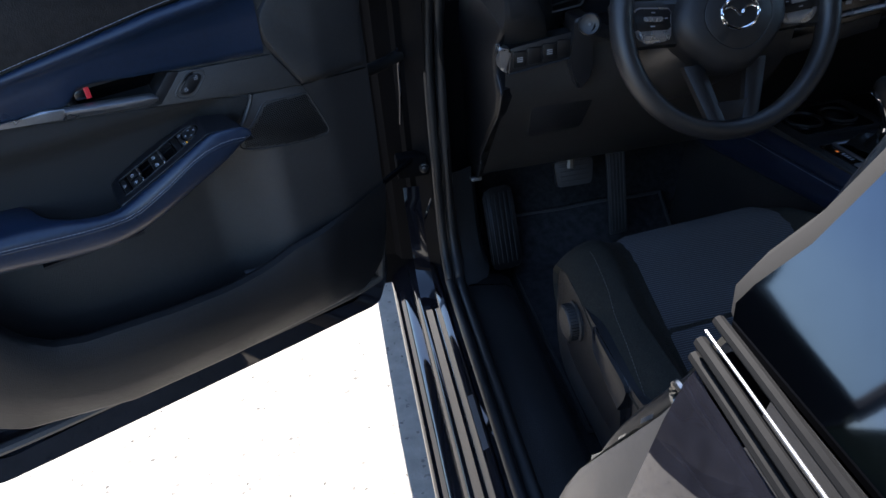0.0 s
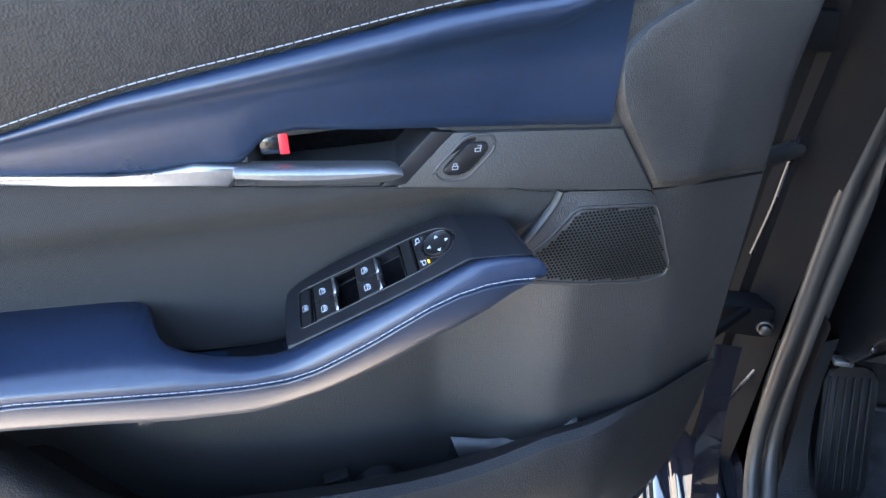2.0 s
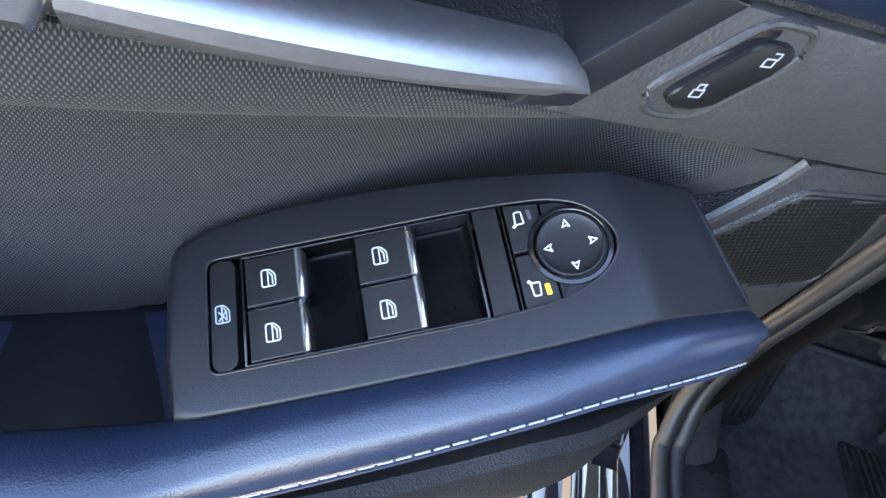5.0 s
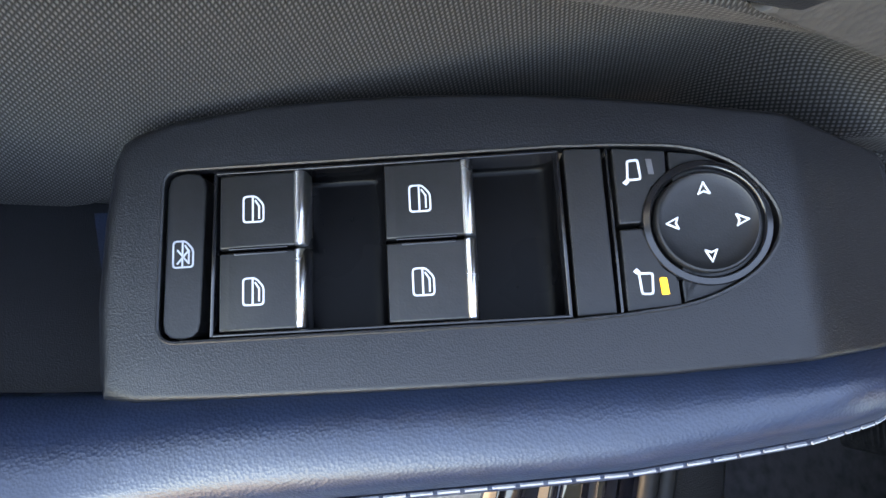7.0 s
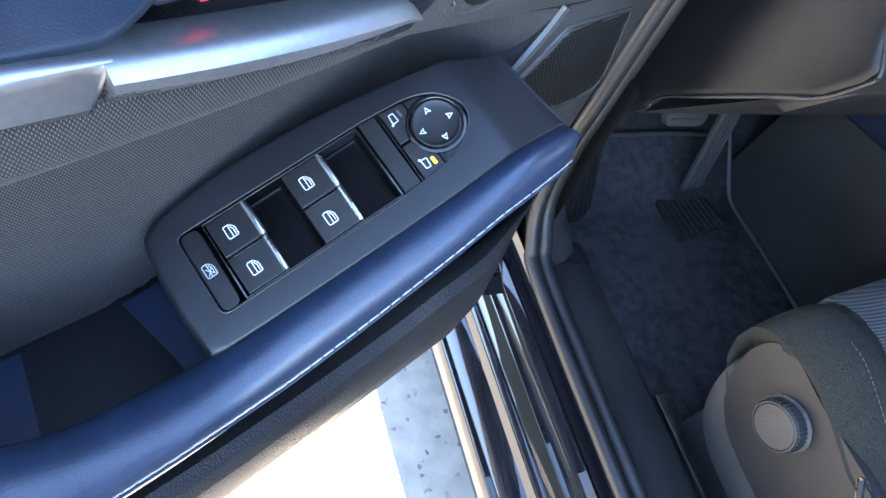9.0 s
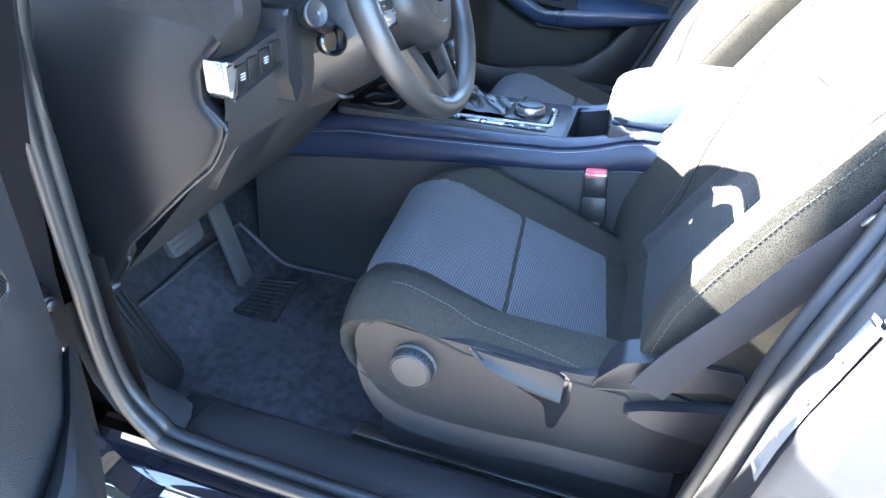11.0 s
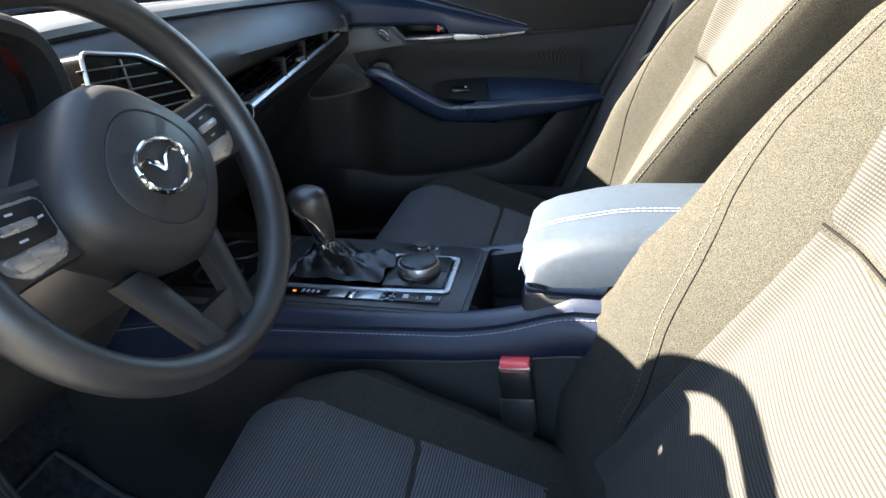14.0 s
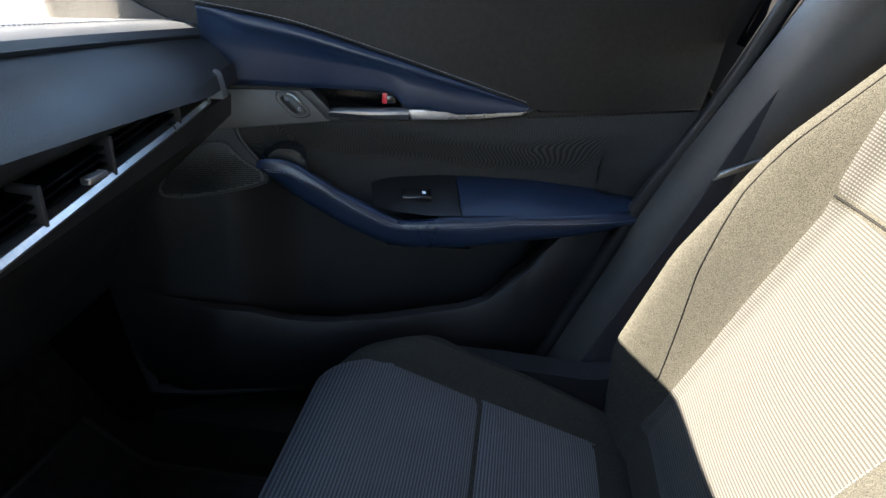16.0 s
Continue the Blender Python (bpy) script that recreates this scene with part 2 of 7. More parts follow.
def pavement_material():
    m = material("worn_pale_concrete", (0.19, 0.174, 0.150), 0.85, var=0.22, scale=5, bump=1.0, bump_scale=160)
    n, l = m.node_tree.nodes, m.node_tree.links
    b = n["Principled BSDF"]
    old = b.inputs["Base Color"].links[0].from_socket
    co, vor, ramp, mix = n.new("ShaderNodeTexCoord"), n.new("ShaderNodeTexVoronoi"), n.new("ShaderNodeValToRGB"), n.new("ShaderNodeMix")
    vor.inputs["Scale"].default_value = 150
    l.new(co.outputs["Object"], vor.inputs["Vector"])
    ramp.color_ramp.elements[0].position, ramp.color_ramp.elements[0].color = 0.04, (0.05, 0.04, 0.03, 1)
    ramp.color_ramp.elements[1].position, ramp.color_ramp.elements[1].color = 0.17, (1, 1, 1, 1)
    l.new(vor.outputs["Color"], ramp.inputs[0])
    mix.data_type, mix.blend_type = "RGBA", "MULTIPLY"
    mix.inputs["Factor"].default_value = 0.9
    l.new(old, mix.inputs["A"])
    l.new(ramp.outputs[0], mix.inputs["B"])
    l.new(mix.outputs["Result"], b.inputs["Base Color"])
    return m


PAVEMENT = pavement_material()


# ---- building helpers ----
def thing(name, at, label, category, group="", kind=""):
    ob = new(name)
    ob.empty_display_size = 0.05
    ob.location = at
    return tagged(ob, label, category, group, kind)


def part(name, bm, mat, parent, label="", smooth=True, group="", sharp=38):
    """One mesh object, built in world coordinates, under a thing or a part."""
    bmesh.ops.recalc_face_normals(bm, faces=bm.faces)
    me = bpy.data.meshes.new(name)
    for f in bm.faces:
        f.smooth = smooth
    bm.to_mesh(me)
    bm.free()
    me.materials.append(mat)
    ob = new(name, me)
    if smooth:
        me.set_sharp_from_angle(angle=radians(sharp))
    if parent is not None:
        ob.parent = parent
        top = parent
        shift = Matrix.Identity(4)
        while top is not None:
            if top.type == "EMPTY":
                shift = Matrix.Translation(-Vector(top.location))
            top = top.parent
        ob.matrix_parent_inverse = shift if parent.type == "EMPTY" else Matrix.Identity(4)
    return tagged(ob, label, "", group)


def world_map(a, b, c):
    return Vector((a, b, c))


def plane_map(origin, ea, eb, ec):
    """Local (a, b, c) into the world."""
    o, ea, eb, ec = Vector(origin), Vector(ea), Vector(eb), Vector(ec)
    return lambda a, b, c: o + ea * a + eb * b + ec * c


def prism(poly, d0, d1, f=world_map, bevel=0.0, seg=2, into=None):
    """A polygon (a, b) drawn out from c = d0 to c = d1; its front edge is rounded."""
    bm = into or bmesh.new()
    lo = [bm.verts.new(f(a, b, d0)) for a, b in poly]
    hi = [bm.verts.new(f(a, b, d1)) for a, b in poly]
    n = len(poly)
    bm.faces.new(lo)
    top = bm.faces.new(hi)
    for i in range(n):
        bm.faces.new((lo[i], lo[(i + 1) % n], hi[(i + 1) % n], hi[i]))
    if bevel:
        bmesh.ops.bevel(bm, geom=list(top.edges), offset=bevel, segments=seg, affect="EDGES", profile=0.5)
    return bm


def box(x0, x1, y0, y1, z0, z1, bevel=0.0, f=world_map, seg=2, into=None):
    bm = bmesh.new()
    v = [bm.verts.new(f(x, y, z)) for z in (z0, z1) for y in (y0, y1) for x in (x0, x1)]
    for q in ((0, 2, 3, 1), (4, 5, 7, 6), (0, 1, 5, 4), (2, 6, 7, 3), (0, 4, 6, 2), (1, 3, 7, 5)):
        bm.faces.new([v[i] for i in q])
    if bevel:
        bmesh.ops.bevel(bm, geom=list(bm.edges), offset=bevel, segments=seg, affect="EDGES", profile=0.5)
    if into is not None:
        me = bpy.data.meshes.new("tmp")
        bm.to_mesh(me)
        into.from_mesh(me)
        bpy.data.meshes.remove(me)
        bm.free()
        return into
    return bm


def loft(rings, closed=False, cap=False):
    """A skin over rings of points, each with the same count. closed: each ring runs round."""
    bm = bmesh.new()
    rows = [[bm.verts.new(p) for p in r] for r in rings]
    m = len(rows[0])
    for r, s in zip(rows, rows[1:]):
        for i in range(m if closed else m - 1):
            j = (i + 1) % m
            bm.faces.new((r[i], r[j], s[j], s[i]))
    if cap:
        bm.faces.new(rows[0])
        bm.faces.new(rows[-1])
    return bm


def curve_through(points, steps=8):
    """A smooth line (Catmull-Rom) through the points."""
    p = [Vector(q) for q in points]
    p = [2 * p[0] - p[1]] + p + [2 * p[-1] - p[-2]]
    out = []
    for a, b, c, d in zip(p, p[1:], p[2:], p[3:]):
        for k in range(steps):
            t = k / steps
            out.append(0.5 * (2 * b + (c - a) * t + (2 * a - 5 * b + 4 * c - d) * t * t + (3 * b - a - 3 * c + d) * t ** 3))
    return out + [p[-2]]


def tube(points, radius, n=10, flat=1.0, up=(0, 0, 1), cap=True, closed=False):
    """A round or flattened bar along a line. radius: one number, or one for each point."""
    pts = [Vector(p) for p in points]
    rings = []
    for i, p in enumerate(pts):
        a, b = (pts[i - 1], pts[(i + 1) % len(pts)]) if closed else (pts[max(i - 1, 0)], pts[min(i + 1, len(pts) - 1)])
        d = (b - a).normalized()
        s = d.cross(Vector(up))
        if s.length < 1e-4:
            s = d.cross(Vector((1, 0, 0)))
        s.normalize()
        u = s.cross(d)
        r = radius[i] if isinstance(radius, (list, tuple)) else radius
        rings.append([p + s * (r * math.cos(2 * math.pi * k / n)) + u * (r * flat * math.sin(2 * math.pi * k / n)) for k in range(n)])
    if closed:
        rings.append(rings[0])
        return loft_merge(rings)
    return loft(rings, closed=True, cap=cap)


def loft_merge(rings):
    bm = loft(rings, closed=True)
    bmesh.ops.remove_doubles(bm, verts=bm.verts, dist=1e-6)
    return bm


def disc(centre, axis, profile, n=32):
    """A turned piece: profile of (radius, height along axis)."""
    axis = Vector(axis).normalized()
    s = axis.orthogonal().normalized()
    u = axis.cross(s)
    c = Vector(centre)
    rings = [[c + axis * h + (s * math.cos(2 * math.pi * k / n) + u * math.sin(2 * math.pi * k / n)) * max(r, 1e-5) for k in range(n)] for r, h in profile]
    return loft(rings, closed=True, cap=True)


def lines_bm(segments, width, f, d0, d1):
    """Thin printed strokes: each segment (a0, b0, a1, b1) becomes a bar."""
    bm = bmesh.new()
    for a0, b0, a1, b1 in segments:
        da, db = a1 - a0, b1 - b0
        k = math.hypot(da, db) or 1
        na, nb = -db / k * width / 2, da / k * width / 2
        ea, eb = da / k * width / 2, db / k * width / 2
        prism([(a0 + na - ea, b0 + nb - eb), (a0 - na - ea, b0 - nb - eb), (a1 - na + ea, b1 - nb + eb), (a1 + na + ea, b1 + nb + eb)], d0, d1, f, into=bm)
    return bm


def outline(poly):
    return [(*poly[i], *poly[(i + 1) % len(poly)]) for i in range(len(poly))]


def stitches(points, length, gap, radius, up=(0, 0, 1)):
    """A row of single thread stitches along a line, joined into one mesh."""
    bm = bmesh.new()
    pts = [Vector(p) for p in points]
    run, nxt = 0.0, 0.0
    for a, b in zip(pts, pts[1:]):
        seg = (b - a).length
        d = (b - a).normalized()
        while nxt < run + seg:
            p = a + d * (nxt - run)
            s = d.cross(Vector(up)).normalized() * radius
            u = s.cross(d).normalized() * radius
            q = [p - d * length / 2, p + d * length / 2]
            ring = [[bm.verts.new(c + s * x + u * y) for x, y in ((1, 0), (0, 1), (-1, 0), (0, -1))] for c in q]
            for i in range(4):
                j = (i + 1) % 4
                bm.faces.new((ring[0][i], ring[0][j], ring[1][j], ring[1][i]))
            bm.faces.new(ring[0])
            bm.faces.new(ring[1])
            nxt += length + gap
        run += seg
    return bm


def smoothstep(a, b, x):
    t = min(max((x - a) / (b - a), 0), 1)
    return t * t * (3 - 2 * t)


def along(table, x):
    """The value at x of a line through (x, value) pairs in rising order."""
    if x <= table[0][0]:
        return table[0][1]
    for (a, va), (b, vb) in zip(table, table[1:]):
        if x <= b:
            return va + (vb - va) * (x - a) / (b - a)
    return table[-1][1]


def rounded(poly, r, n=4):
    """A polygon with rounded corners."""
    out = []
    m = len(poly)
    for i in range(m):
        p, a, b = (Vector((*poly[j % m], 0)) for j in (i, i - 1, i + 1))
        ra = min(r, (a - p).length * 0.45)
        rb = min(r, (b - p).length * 0.45)
        s, e = p + (a - p).normalized() * ra, p + (b - p).normalized() * rb
        for k in range(n + 1):
            t = k / n
            q = s * (1 - t) ** 2 + p * 2 * t * (1 - t) + e * t * t
            out.append((q.x, q.y))
    return out


# ---- setting ----
def build_ground():
    bm = bmesh.new()
    r = 1500
    v = [bm.verts.new(p) for p in ((-r, -r, 0), (r, -r, 0), (r, r, 0), (-r, r, 0))]
    bm.faces.new(v)
    tagged(part("ground", bm, PAVEMENT, None), "sunlit pale worn concrete pavement with fine grit", "ground", kind="structure")


def build_backdrop():
    """An added, unseen ring of trees, low on the horizon, that darkens reflections."""
    rnd = random.Random(4)
    rings = []
    n = 240
    for k in range(n + 1):
        a = 2 * math.pi * (k % n) / n
        h = 4.5 + 1.6 * math.sin(5 * a) + 1.6 * math.sin(11 * a + 1) + (rnd.random() - 0.5) * 1.6 if k < n else rings[0][1].z
        c, s = math.cos(a), math.sin(a)
        rings.append([Vector((c * 42, s * 42, -0.2)), Vector((c * 42, s * 42, h)), Vector((c * 47, s * 47, h * 0.8)), Vector((c * 47, s * 47, -0.2))])
    tagged(part("backdrop", loft(rings), REFLECTION_TREES, None), "added ring of dark trees, unseen except in reflections", "trees", kind="structure")


build_ground()
build_backdrop()


# ---- front doors ----
STITCH_LINE = [(0.480, 0.921), (0.466, 0.926), (0.361, 0.954), (0.266, 0.972), (0.171, 0.990), (0.121, 0.996), (0.03, 1.003)]
POCKET_LINE = [(-0.135, 0.618), (-0.10, 0.6165), (-0.05, 0.6115), (-0.016, 0.6105), (0.043, 0.604), (0.074, 0.600), (0.108, 0.589), (0.133, 0.583), (0.172, 0.5785), (0.204, 0.5775), (0.272, 0.5815), (0.336, 0.589), (0.397, 0.596), (0.435, 0.609), (0.463, 0.634), (0.4875, 0.679), (0.511, 0.721), (0.56, 0.77), (0.66, 0.80)]
PANEL_BOTTOM = [(-0.135, 0.606), (-0.131, 0.580), (-0.124, 0.516), (-0.10, 0.461), (-0.07, 0.440), (-0.042, 0.430), (0.047, 0.427), (0.212, 0.425), (0.376, 0.432), (0.516, 0.469), (0.569, 0.511), (0.605, 0.57), (0.66, 0.66)]
ARM_TOP = [(0.102, 0.8205), (0.1045, 0.824), (0.108, 0.8265), (0.118, 0.8290), (0.132, 0.8310), (0.148, 0.8325), (0.158, 0.8312), (0.165, 0.8278), (0.183, 0.8191), (0.201, 0.8104), (0.219, 0.8017), (0.237, 0.793), (0.255, 0.7845), (0.273, 0.7758), (0.288, 0.7695), (0.30, 0.7668), (0.318, 0.7668), (0.342, 0.772), (0.36, 0.778), (0.40, 0.785), (0.49, 0.790), (0.56, 0.795), (0.64, 0.80), (0.672, 0.80)]
ARM_BACK = [(0.102, 0.0445), (0.1108, 0.0415), (0.158, 0.0445), (0.201, 0.0408), (0.255, 0.0362), (0.291, 0.0332), (0.317, 0.031), (0.340, 0.031), (0.357, 0.029), (0.369, 0.022), (0.377, 0.010), (0.382, -0.004), (0.387, -0.022), (0.394, -0.031), (0.43, -0.036)]
ARM_STITCH = [(0.102, 0.8175), (0.108, 0.8190), (0.115, 0.8205), (0.13, 0.8235), (0.15, 0.8238), (0.17, 0.8198), (0.19, 0.8125), (0.21, 0.8015), (0.23, 0.790), (0.25, 0.780), (0.27, 0.7705), (0.29, 0.7655), (0.315, 0.7655), (0.34, 0.7676), (0.364, 0.7704), (0.403, 0.7757), (0.455, 0.7825), (0.56, 0.787), (0.672, 0.795)]
ARM_BOTTOM = [(0.102, 0.812), (0.12, 0.802), (0.14, 0.790), (0.164, 0.779), (0.191, 0.768), (0.2126, 0.757), (0.24, 0.744), (0.267, 0.733), (0.295, 0.726), (0.32, 0.724), (0.37, 0.729), (0.414, 0.737), (0.468, 0.745), (0.56, 0.757), (0.672, 0.782)]
ARM_FRONT = [(0.102, 0.0475), (0.108, 0.0505), (0.115, 0.0525), (0.13, 0.055), (0.15, 0.0568), (0.19, 0.058), (0.21, 0.0573), (0.25, 0.0555), (0.27, 0.0545), (0.29, 0.0537), (0.40, 0.055), (0.60, 0.055), (0.672, 0.045)]


def icon_window(f, cx, cy, d, s=1.0, crossed=False):
    """The sign of a side window on a switch."""
    p = rounded([(-2.2, -2.85), (-2.2, 2.85), (0.5, 2.85), (2.2, 0.9), (2.2, -2.85)], 0.8, 3)
    seg = outline(p) + [(-0.15, -2.85, -0.15, 2.85), (1.25, -2.0, 1.25, 0.55), (1.25, 0.55, 0.45, 1.8)]
    if crossed:
        seg += [(-1.2, -2.0, 1.2, 0.8), (-1.2, 0.8, 1.2, -2.0)]
    k = 0.001 * s
    return lines_bm([(cx + a * k, cy + b * k, cx + c * k, cy + e * k) for a, b, c, e in seg], 0.00036, f, d, d + 0.00012)


def build_bezel(door, f, well):
    """The bezel: a flat top, a facet falling to the front tip, rounded edges and flanks."""
    mm = 0.001
    tip_t, tip_b = (100.8, 18.2), (108.6, -26.0)
    fall = lambda a: 0.0 if a < 65 else (-(a - 65) ** 2 * 0.05 if a < 71.6 else -2.18 - 0.66 * (a - 71.6))
    top = curve_through([(-46, 32.3, 0), (-30, 32.9, 0), (-13.5, 32.7, 0), (5, 31.7, 0), (23, 30.0, 0), (45, 26.8, 0), (65, 23.3, 0)], 3)
    left = [(-78.6, -30.6), (-80.2, -24), (-81.0, -10), (-80.2, 8), (-78.6, 22), (-76.6, 26.8), (-73, 29.2), (-64, 30.6), (-54, 31.7)]
    steps = (0.05, 0.10, 0.16, 0.23, 0.4, 0.6, 0.8, 0.93)
    loop = [(*p, 5.0 if p[0] < -72 else 2.2) for p in left] + [(p.x, p.y, 1.5) for p in top]
    loop += [(65 + (tip_t[0] - 65) * k, 23.3 + (tip_t[1] - 23.3) * k, 1.6) for k in steps]
    loop += [(99.4, 18.6, 2.2), (101.4, 16.6, 2.2), (103.3, 6, 2.0), (106, -10, 2.0), (108.2, -22, 1.6), (108.0, -25.6, 1.3)]
    loop += [(65 + (tip_b[0] - 65) * k, -29.3 + (tip_b[1] + 29.3) * k, 1.2) for k in reversed(steps)]
    loop += [(65, -29.3, 1.2), (40, -30.4, 1.2), (10, -30.9, 1.2), (-20, -31.0, 1.2), (-50, -30.9, 1.2), (-70, -30.7, 1.6)]
    n = len(loop)
    normals = []
    for i in range(n):
        (x0, y0, _), (x1, y1, _) = loop[i - 1], loop[(i + 1) % n]
        d = math.hypot(x1 - x0, y1 - y0)
        normals.append((-(y1 - y0) / d, (x1 - x0) / d))
    bm = bmesh.new()
    rows = []
    for k in range(6):
        an = math.pi / 2 * k / 5
        rows.append([bm.verts.new(f((a - p * r * (1 - math.sin(an))) * mm, (b - q * r * (1 - math.sin(an))) * mm, (fall(a) - r * (1 - math.cos(an))) * mm)) for (a, b, r), (p, q) in zip(loop, normals)])
    for out, deep in ((1.2, 14), (5.0, 48)):
        rows.append([bm.verts.new(f((a + p * out * (1.5 if p < -0.5 else 0.6)) * mm, (b + q * out * 0.6) * mm, (fall(a) - deep * (0.55 if a > 66 else 1)) * mm)) for (a, b, r), (p, q) in zip(loop, normals)])
    for r0, r1 in zip(rows, rows[1:]):
        for i in range(n):
            j = (i + 1) % n
            bm.faces.new((r0[i], r0[j], r1[j], r1[i]))
    rim = rows[0]
    i_t, i_b = len(left) + len(top) - 1, n - 6
    # facet strips between its upper and lower edges
    up, down = rim[i_t:i_t + len(steps) + 1], [rim[(i_b - k) % n] for k in range(len(steps) + 1)]
    for (p, q), (r, t) in zip(zip(up, down), zip(up[1:], down[1:])):
        bm.faces.new((p, q, t, r))
    bm.faces.new([up[-1]] + rim[i_t + len(steps) + 1:i_b - len(steps)] + [down[-1]])
    # flat top round the opening
    inner = [bm.verts.new(f(a * mm, b * mm, 0)) for a, b in well]
    edges = [bm.edges.get((rim[i], rim[(i + 1) % n])) for i in list(range(0, i_t)) + list(range(i_b, n))]
    edges.append(bm.edges.get((rim[i_t], rim[i_b])))
    m = len(inner)
    edges += [bm.edges.new((inner[i], inner[(i + 1) % m])) for i in range(m)]
    bmesh.ops.triangle_fill(bm, use_beauty=True, edges=edges)
    below = [bm.verts.new(f(a * mm, b * mm, -0.004)) for a, b in well]
    for i in range(m):
        j = (i + 1) % m
        bm.faces.new((inner[i], inner[j], below[j], below[i]))
    bezel = part("switch_bezel", bm, BEZEL, door, "dark satin plastic switch bezel", sharp=24)
    part("well_lip", tube([f(a * mm, b * mm, -0.0001) for a, b in well], 0.00045, 6, closed=True), PLASTIC_SMOOTH, bezel)
    return bezel


def build_switch_panel(door, f):
    """The driver's window and mirror switches on their sloping bezel."""
    mm = 0.001
    arc = curve_through([(31.8, 18.0, 0), (45.8, 16.6, 0), (55.8, 12.8, 0), (61.9, 6.6, 0), (64.6, -0.3, 0), (62.2, -6.9, 0), (56, -12.4, 0), (45.3, -16.6, 0), (31.7, -18.2, 0)], 4)
    well = [(p.x, p.y) for p in arc] + [(20, -18.8)] + rounded([(20, -18.8), (-66.0, -18.9), (-65.4, 18.9), (20, 18.5)], 4.2, 5)[6:18] + [(20, 18.5)]
    bezel = build_bezel(door, f, well)
    sw = part("switch_insert", prism([(a * mm * 0.992, b * mm * 0.985) for a, b in well], -0.017, -0.0155, f), WELL, door, "gloss black switch insert")
    plate = lambda pts, d1, name, r=0.8, mat=BUTTON, b=0.0004: part(name, prism([(a * mm, c * mm) for a, c in rounded(pts, r, 3)], -0.016, d1, f, bevel=b), mat, sw, smooth=False)
    plate([(-65.2, -18.2), (-64.6, 18.2), (-56.0, 18.0), (-57.0, -18.2)], -0.0007, "lock_switch", 3.6)
    # frame round the window switches
    for pts in ([(-55.0, -18.2), (-54.4, 17.9), (-53.6, 17.9), (-54.2, -18.2)], [(-54.0, 17.25), (-54.0, 18.0), (20.9, 17.8), (20.9, 17.15)], [(-54.4, -18.2), (-54.4, -17.45), (21.0, -17.45), (21.0, -18.2)], [(20.2, -18.0), (20.2, 17.6), (20.9, 17.6), (21.0, -18.0)]):
        part("insert_frame", prism([(a * mm, c * mm) for a, c in pts], -0.016, -0.0008, f, bevel=0.0002), PIANO, sw)
    plate([(21.9, 17.9), (29.8, 17.6), (30.0, -17.9), (21.9, -18)], -0.0009, "blank_panel", 0.5)
    plate([(30.7, 17.5), (31.3, 17.5), (31.4, -17.8), (30.8, -17.8)], -0.0012, "divider_bar", 0.2, PIANO, 0.0002)
    plate([(32.1, 17.4), (43.2, 16.1), (42.8, 10.9), (39.6, 8.6), (37.4, 4.4), (36.8, 0.7), (32.1, 0.7)], -0.0009, "mirror_fold_switch", 0.5)
    plate([(32.2, -0.4), (36.8, -0.4), (37.6, -4.6), (40.0, -9.0), (42.9, -11.4), (43.1, -17.0), (32.1, -17.7)], -0.0009, "mirror_side_switch", 0.5)
    plate([(43.9, 16.0), (50, 14.8), (55.6, 12.2), (61.2, 6.3), (63.9, 0), (61.5, -6.9), (55.6, -12.0), (50, -14.6), (43.8, -16.6), (43.8, -11.6), (50, -9), (50, 9), (43.8, 11.2)], -0.0014, "mirror_surround", 0.6)
    for a0 in (-53.2, -17.0):
        for b0, b1, sign in ((0.5, 17.0, 9.0), (-17.2, -0.3, -8.95)):
            # a rocker: bevelled strip at its hinge, flat face, raised front lip
            prof = [(a0, -0.0016), (a0 + 0.3, -0.0011), (a0 + 2.2, -0.0008), (a0 + 2.5, -0.0007), (a0 + 16.3, -0.0006), (a0 + 16.7, -0.0006)]
            rings = []
            for b in (b0, b0 + 0.2, b0 + 0.45, b1 - 0.45, b1 - 0.2, b1):
                e = 0.0006 if b in (b0, b1) else (0.00012 if b in (b0 + 0.2, b1 - 0.2) else 0)
                rings.append([f(a * mm, b * mm, h - e) for a, h in prof] + [f((a0 + 16.7) * mm, b * mm, -0.012), f(a0 * mm, b * mm, -0.012)])
            rocker = part("window_switch", loft(rings, closed=True, cap=True), BUTTON, sw, sharp=20)
            lip = []
            for b in (b0, b0 + 0.25, b1 - 0.25, b1):
                e = 0.0004 if b in (b0, b1) else 0
                lip.append([f((a0 + q) * mm, b * mm, h - e) for q, h in ((16.6, -0.0009), (16.75, -0.0003), (17.1, 0.0), (17.7, 0.0002), (18.3, 0.0), (18.8, -0.0006), (19.15, -0.0015), (19.2, -0.006), (17.0, -0.009))])
            part("chrome_lip", loft(lip, closed=True, cap=True), LIP, rocker, "brushed chrome lip", sharp=50)
            part("window_sign", icon_window(f, (a0 + 7.7) * mm, sign * mm, -0.0007), ICON, rocker, "white printed window sign")
        part("switch_hinge", box((a0 + 2.3) * mm, (a0 + 15.2) * mm, 0.0002, 0.0006, -0.004, -0.0005, 0.0001, f), PIANO, sw)
        part("switch_hinge", box((a0 + 3.4) * mm, (a0 + 15.0) * mm, -0.0010, -0.0004, -0.004, -0.0006, 0.0001, f), PIANO, sw)
        # finger well: flat floor, rounded end and upright walls, their shade put into the colour
        w0, w1 = a0 + 19.0, (a0 + 36.2 if a0 < -40 else 20.3)
        floor = [(w0 - 2, -0.0105), (w0 + 4, -0.0108)] + [(w1 - 5 + 5 * math.sin(q), -0.0058 - 0.005 * math.cos(q)) for q in [math.pi / 2 * k / 8 for k in range(9)]] + [(w1, -0.0014)]
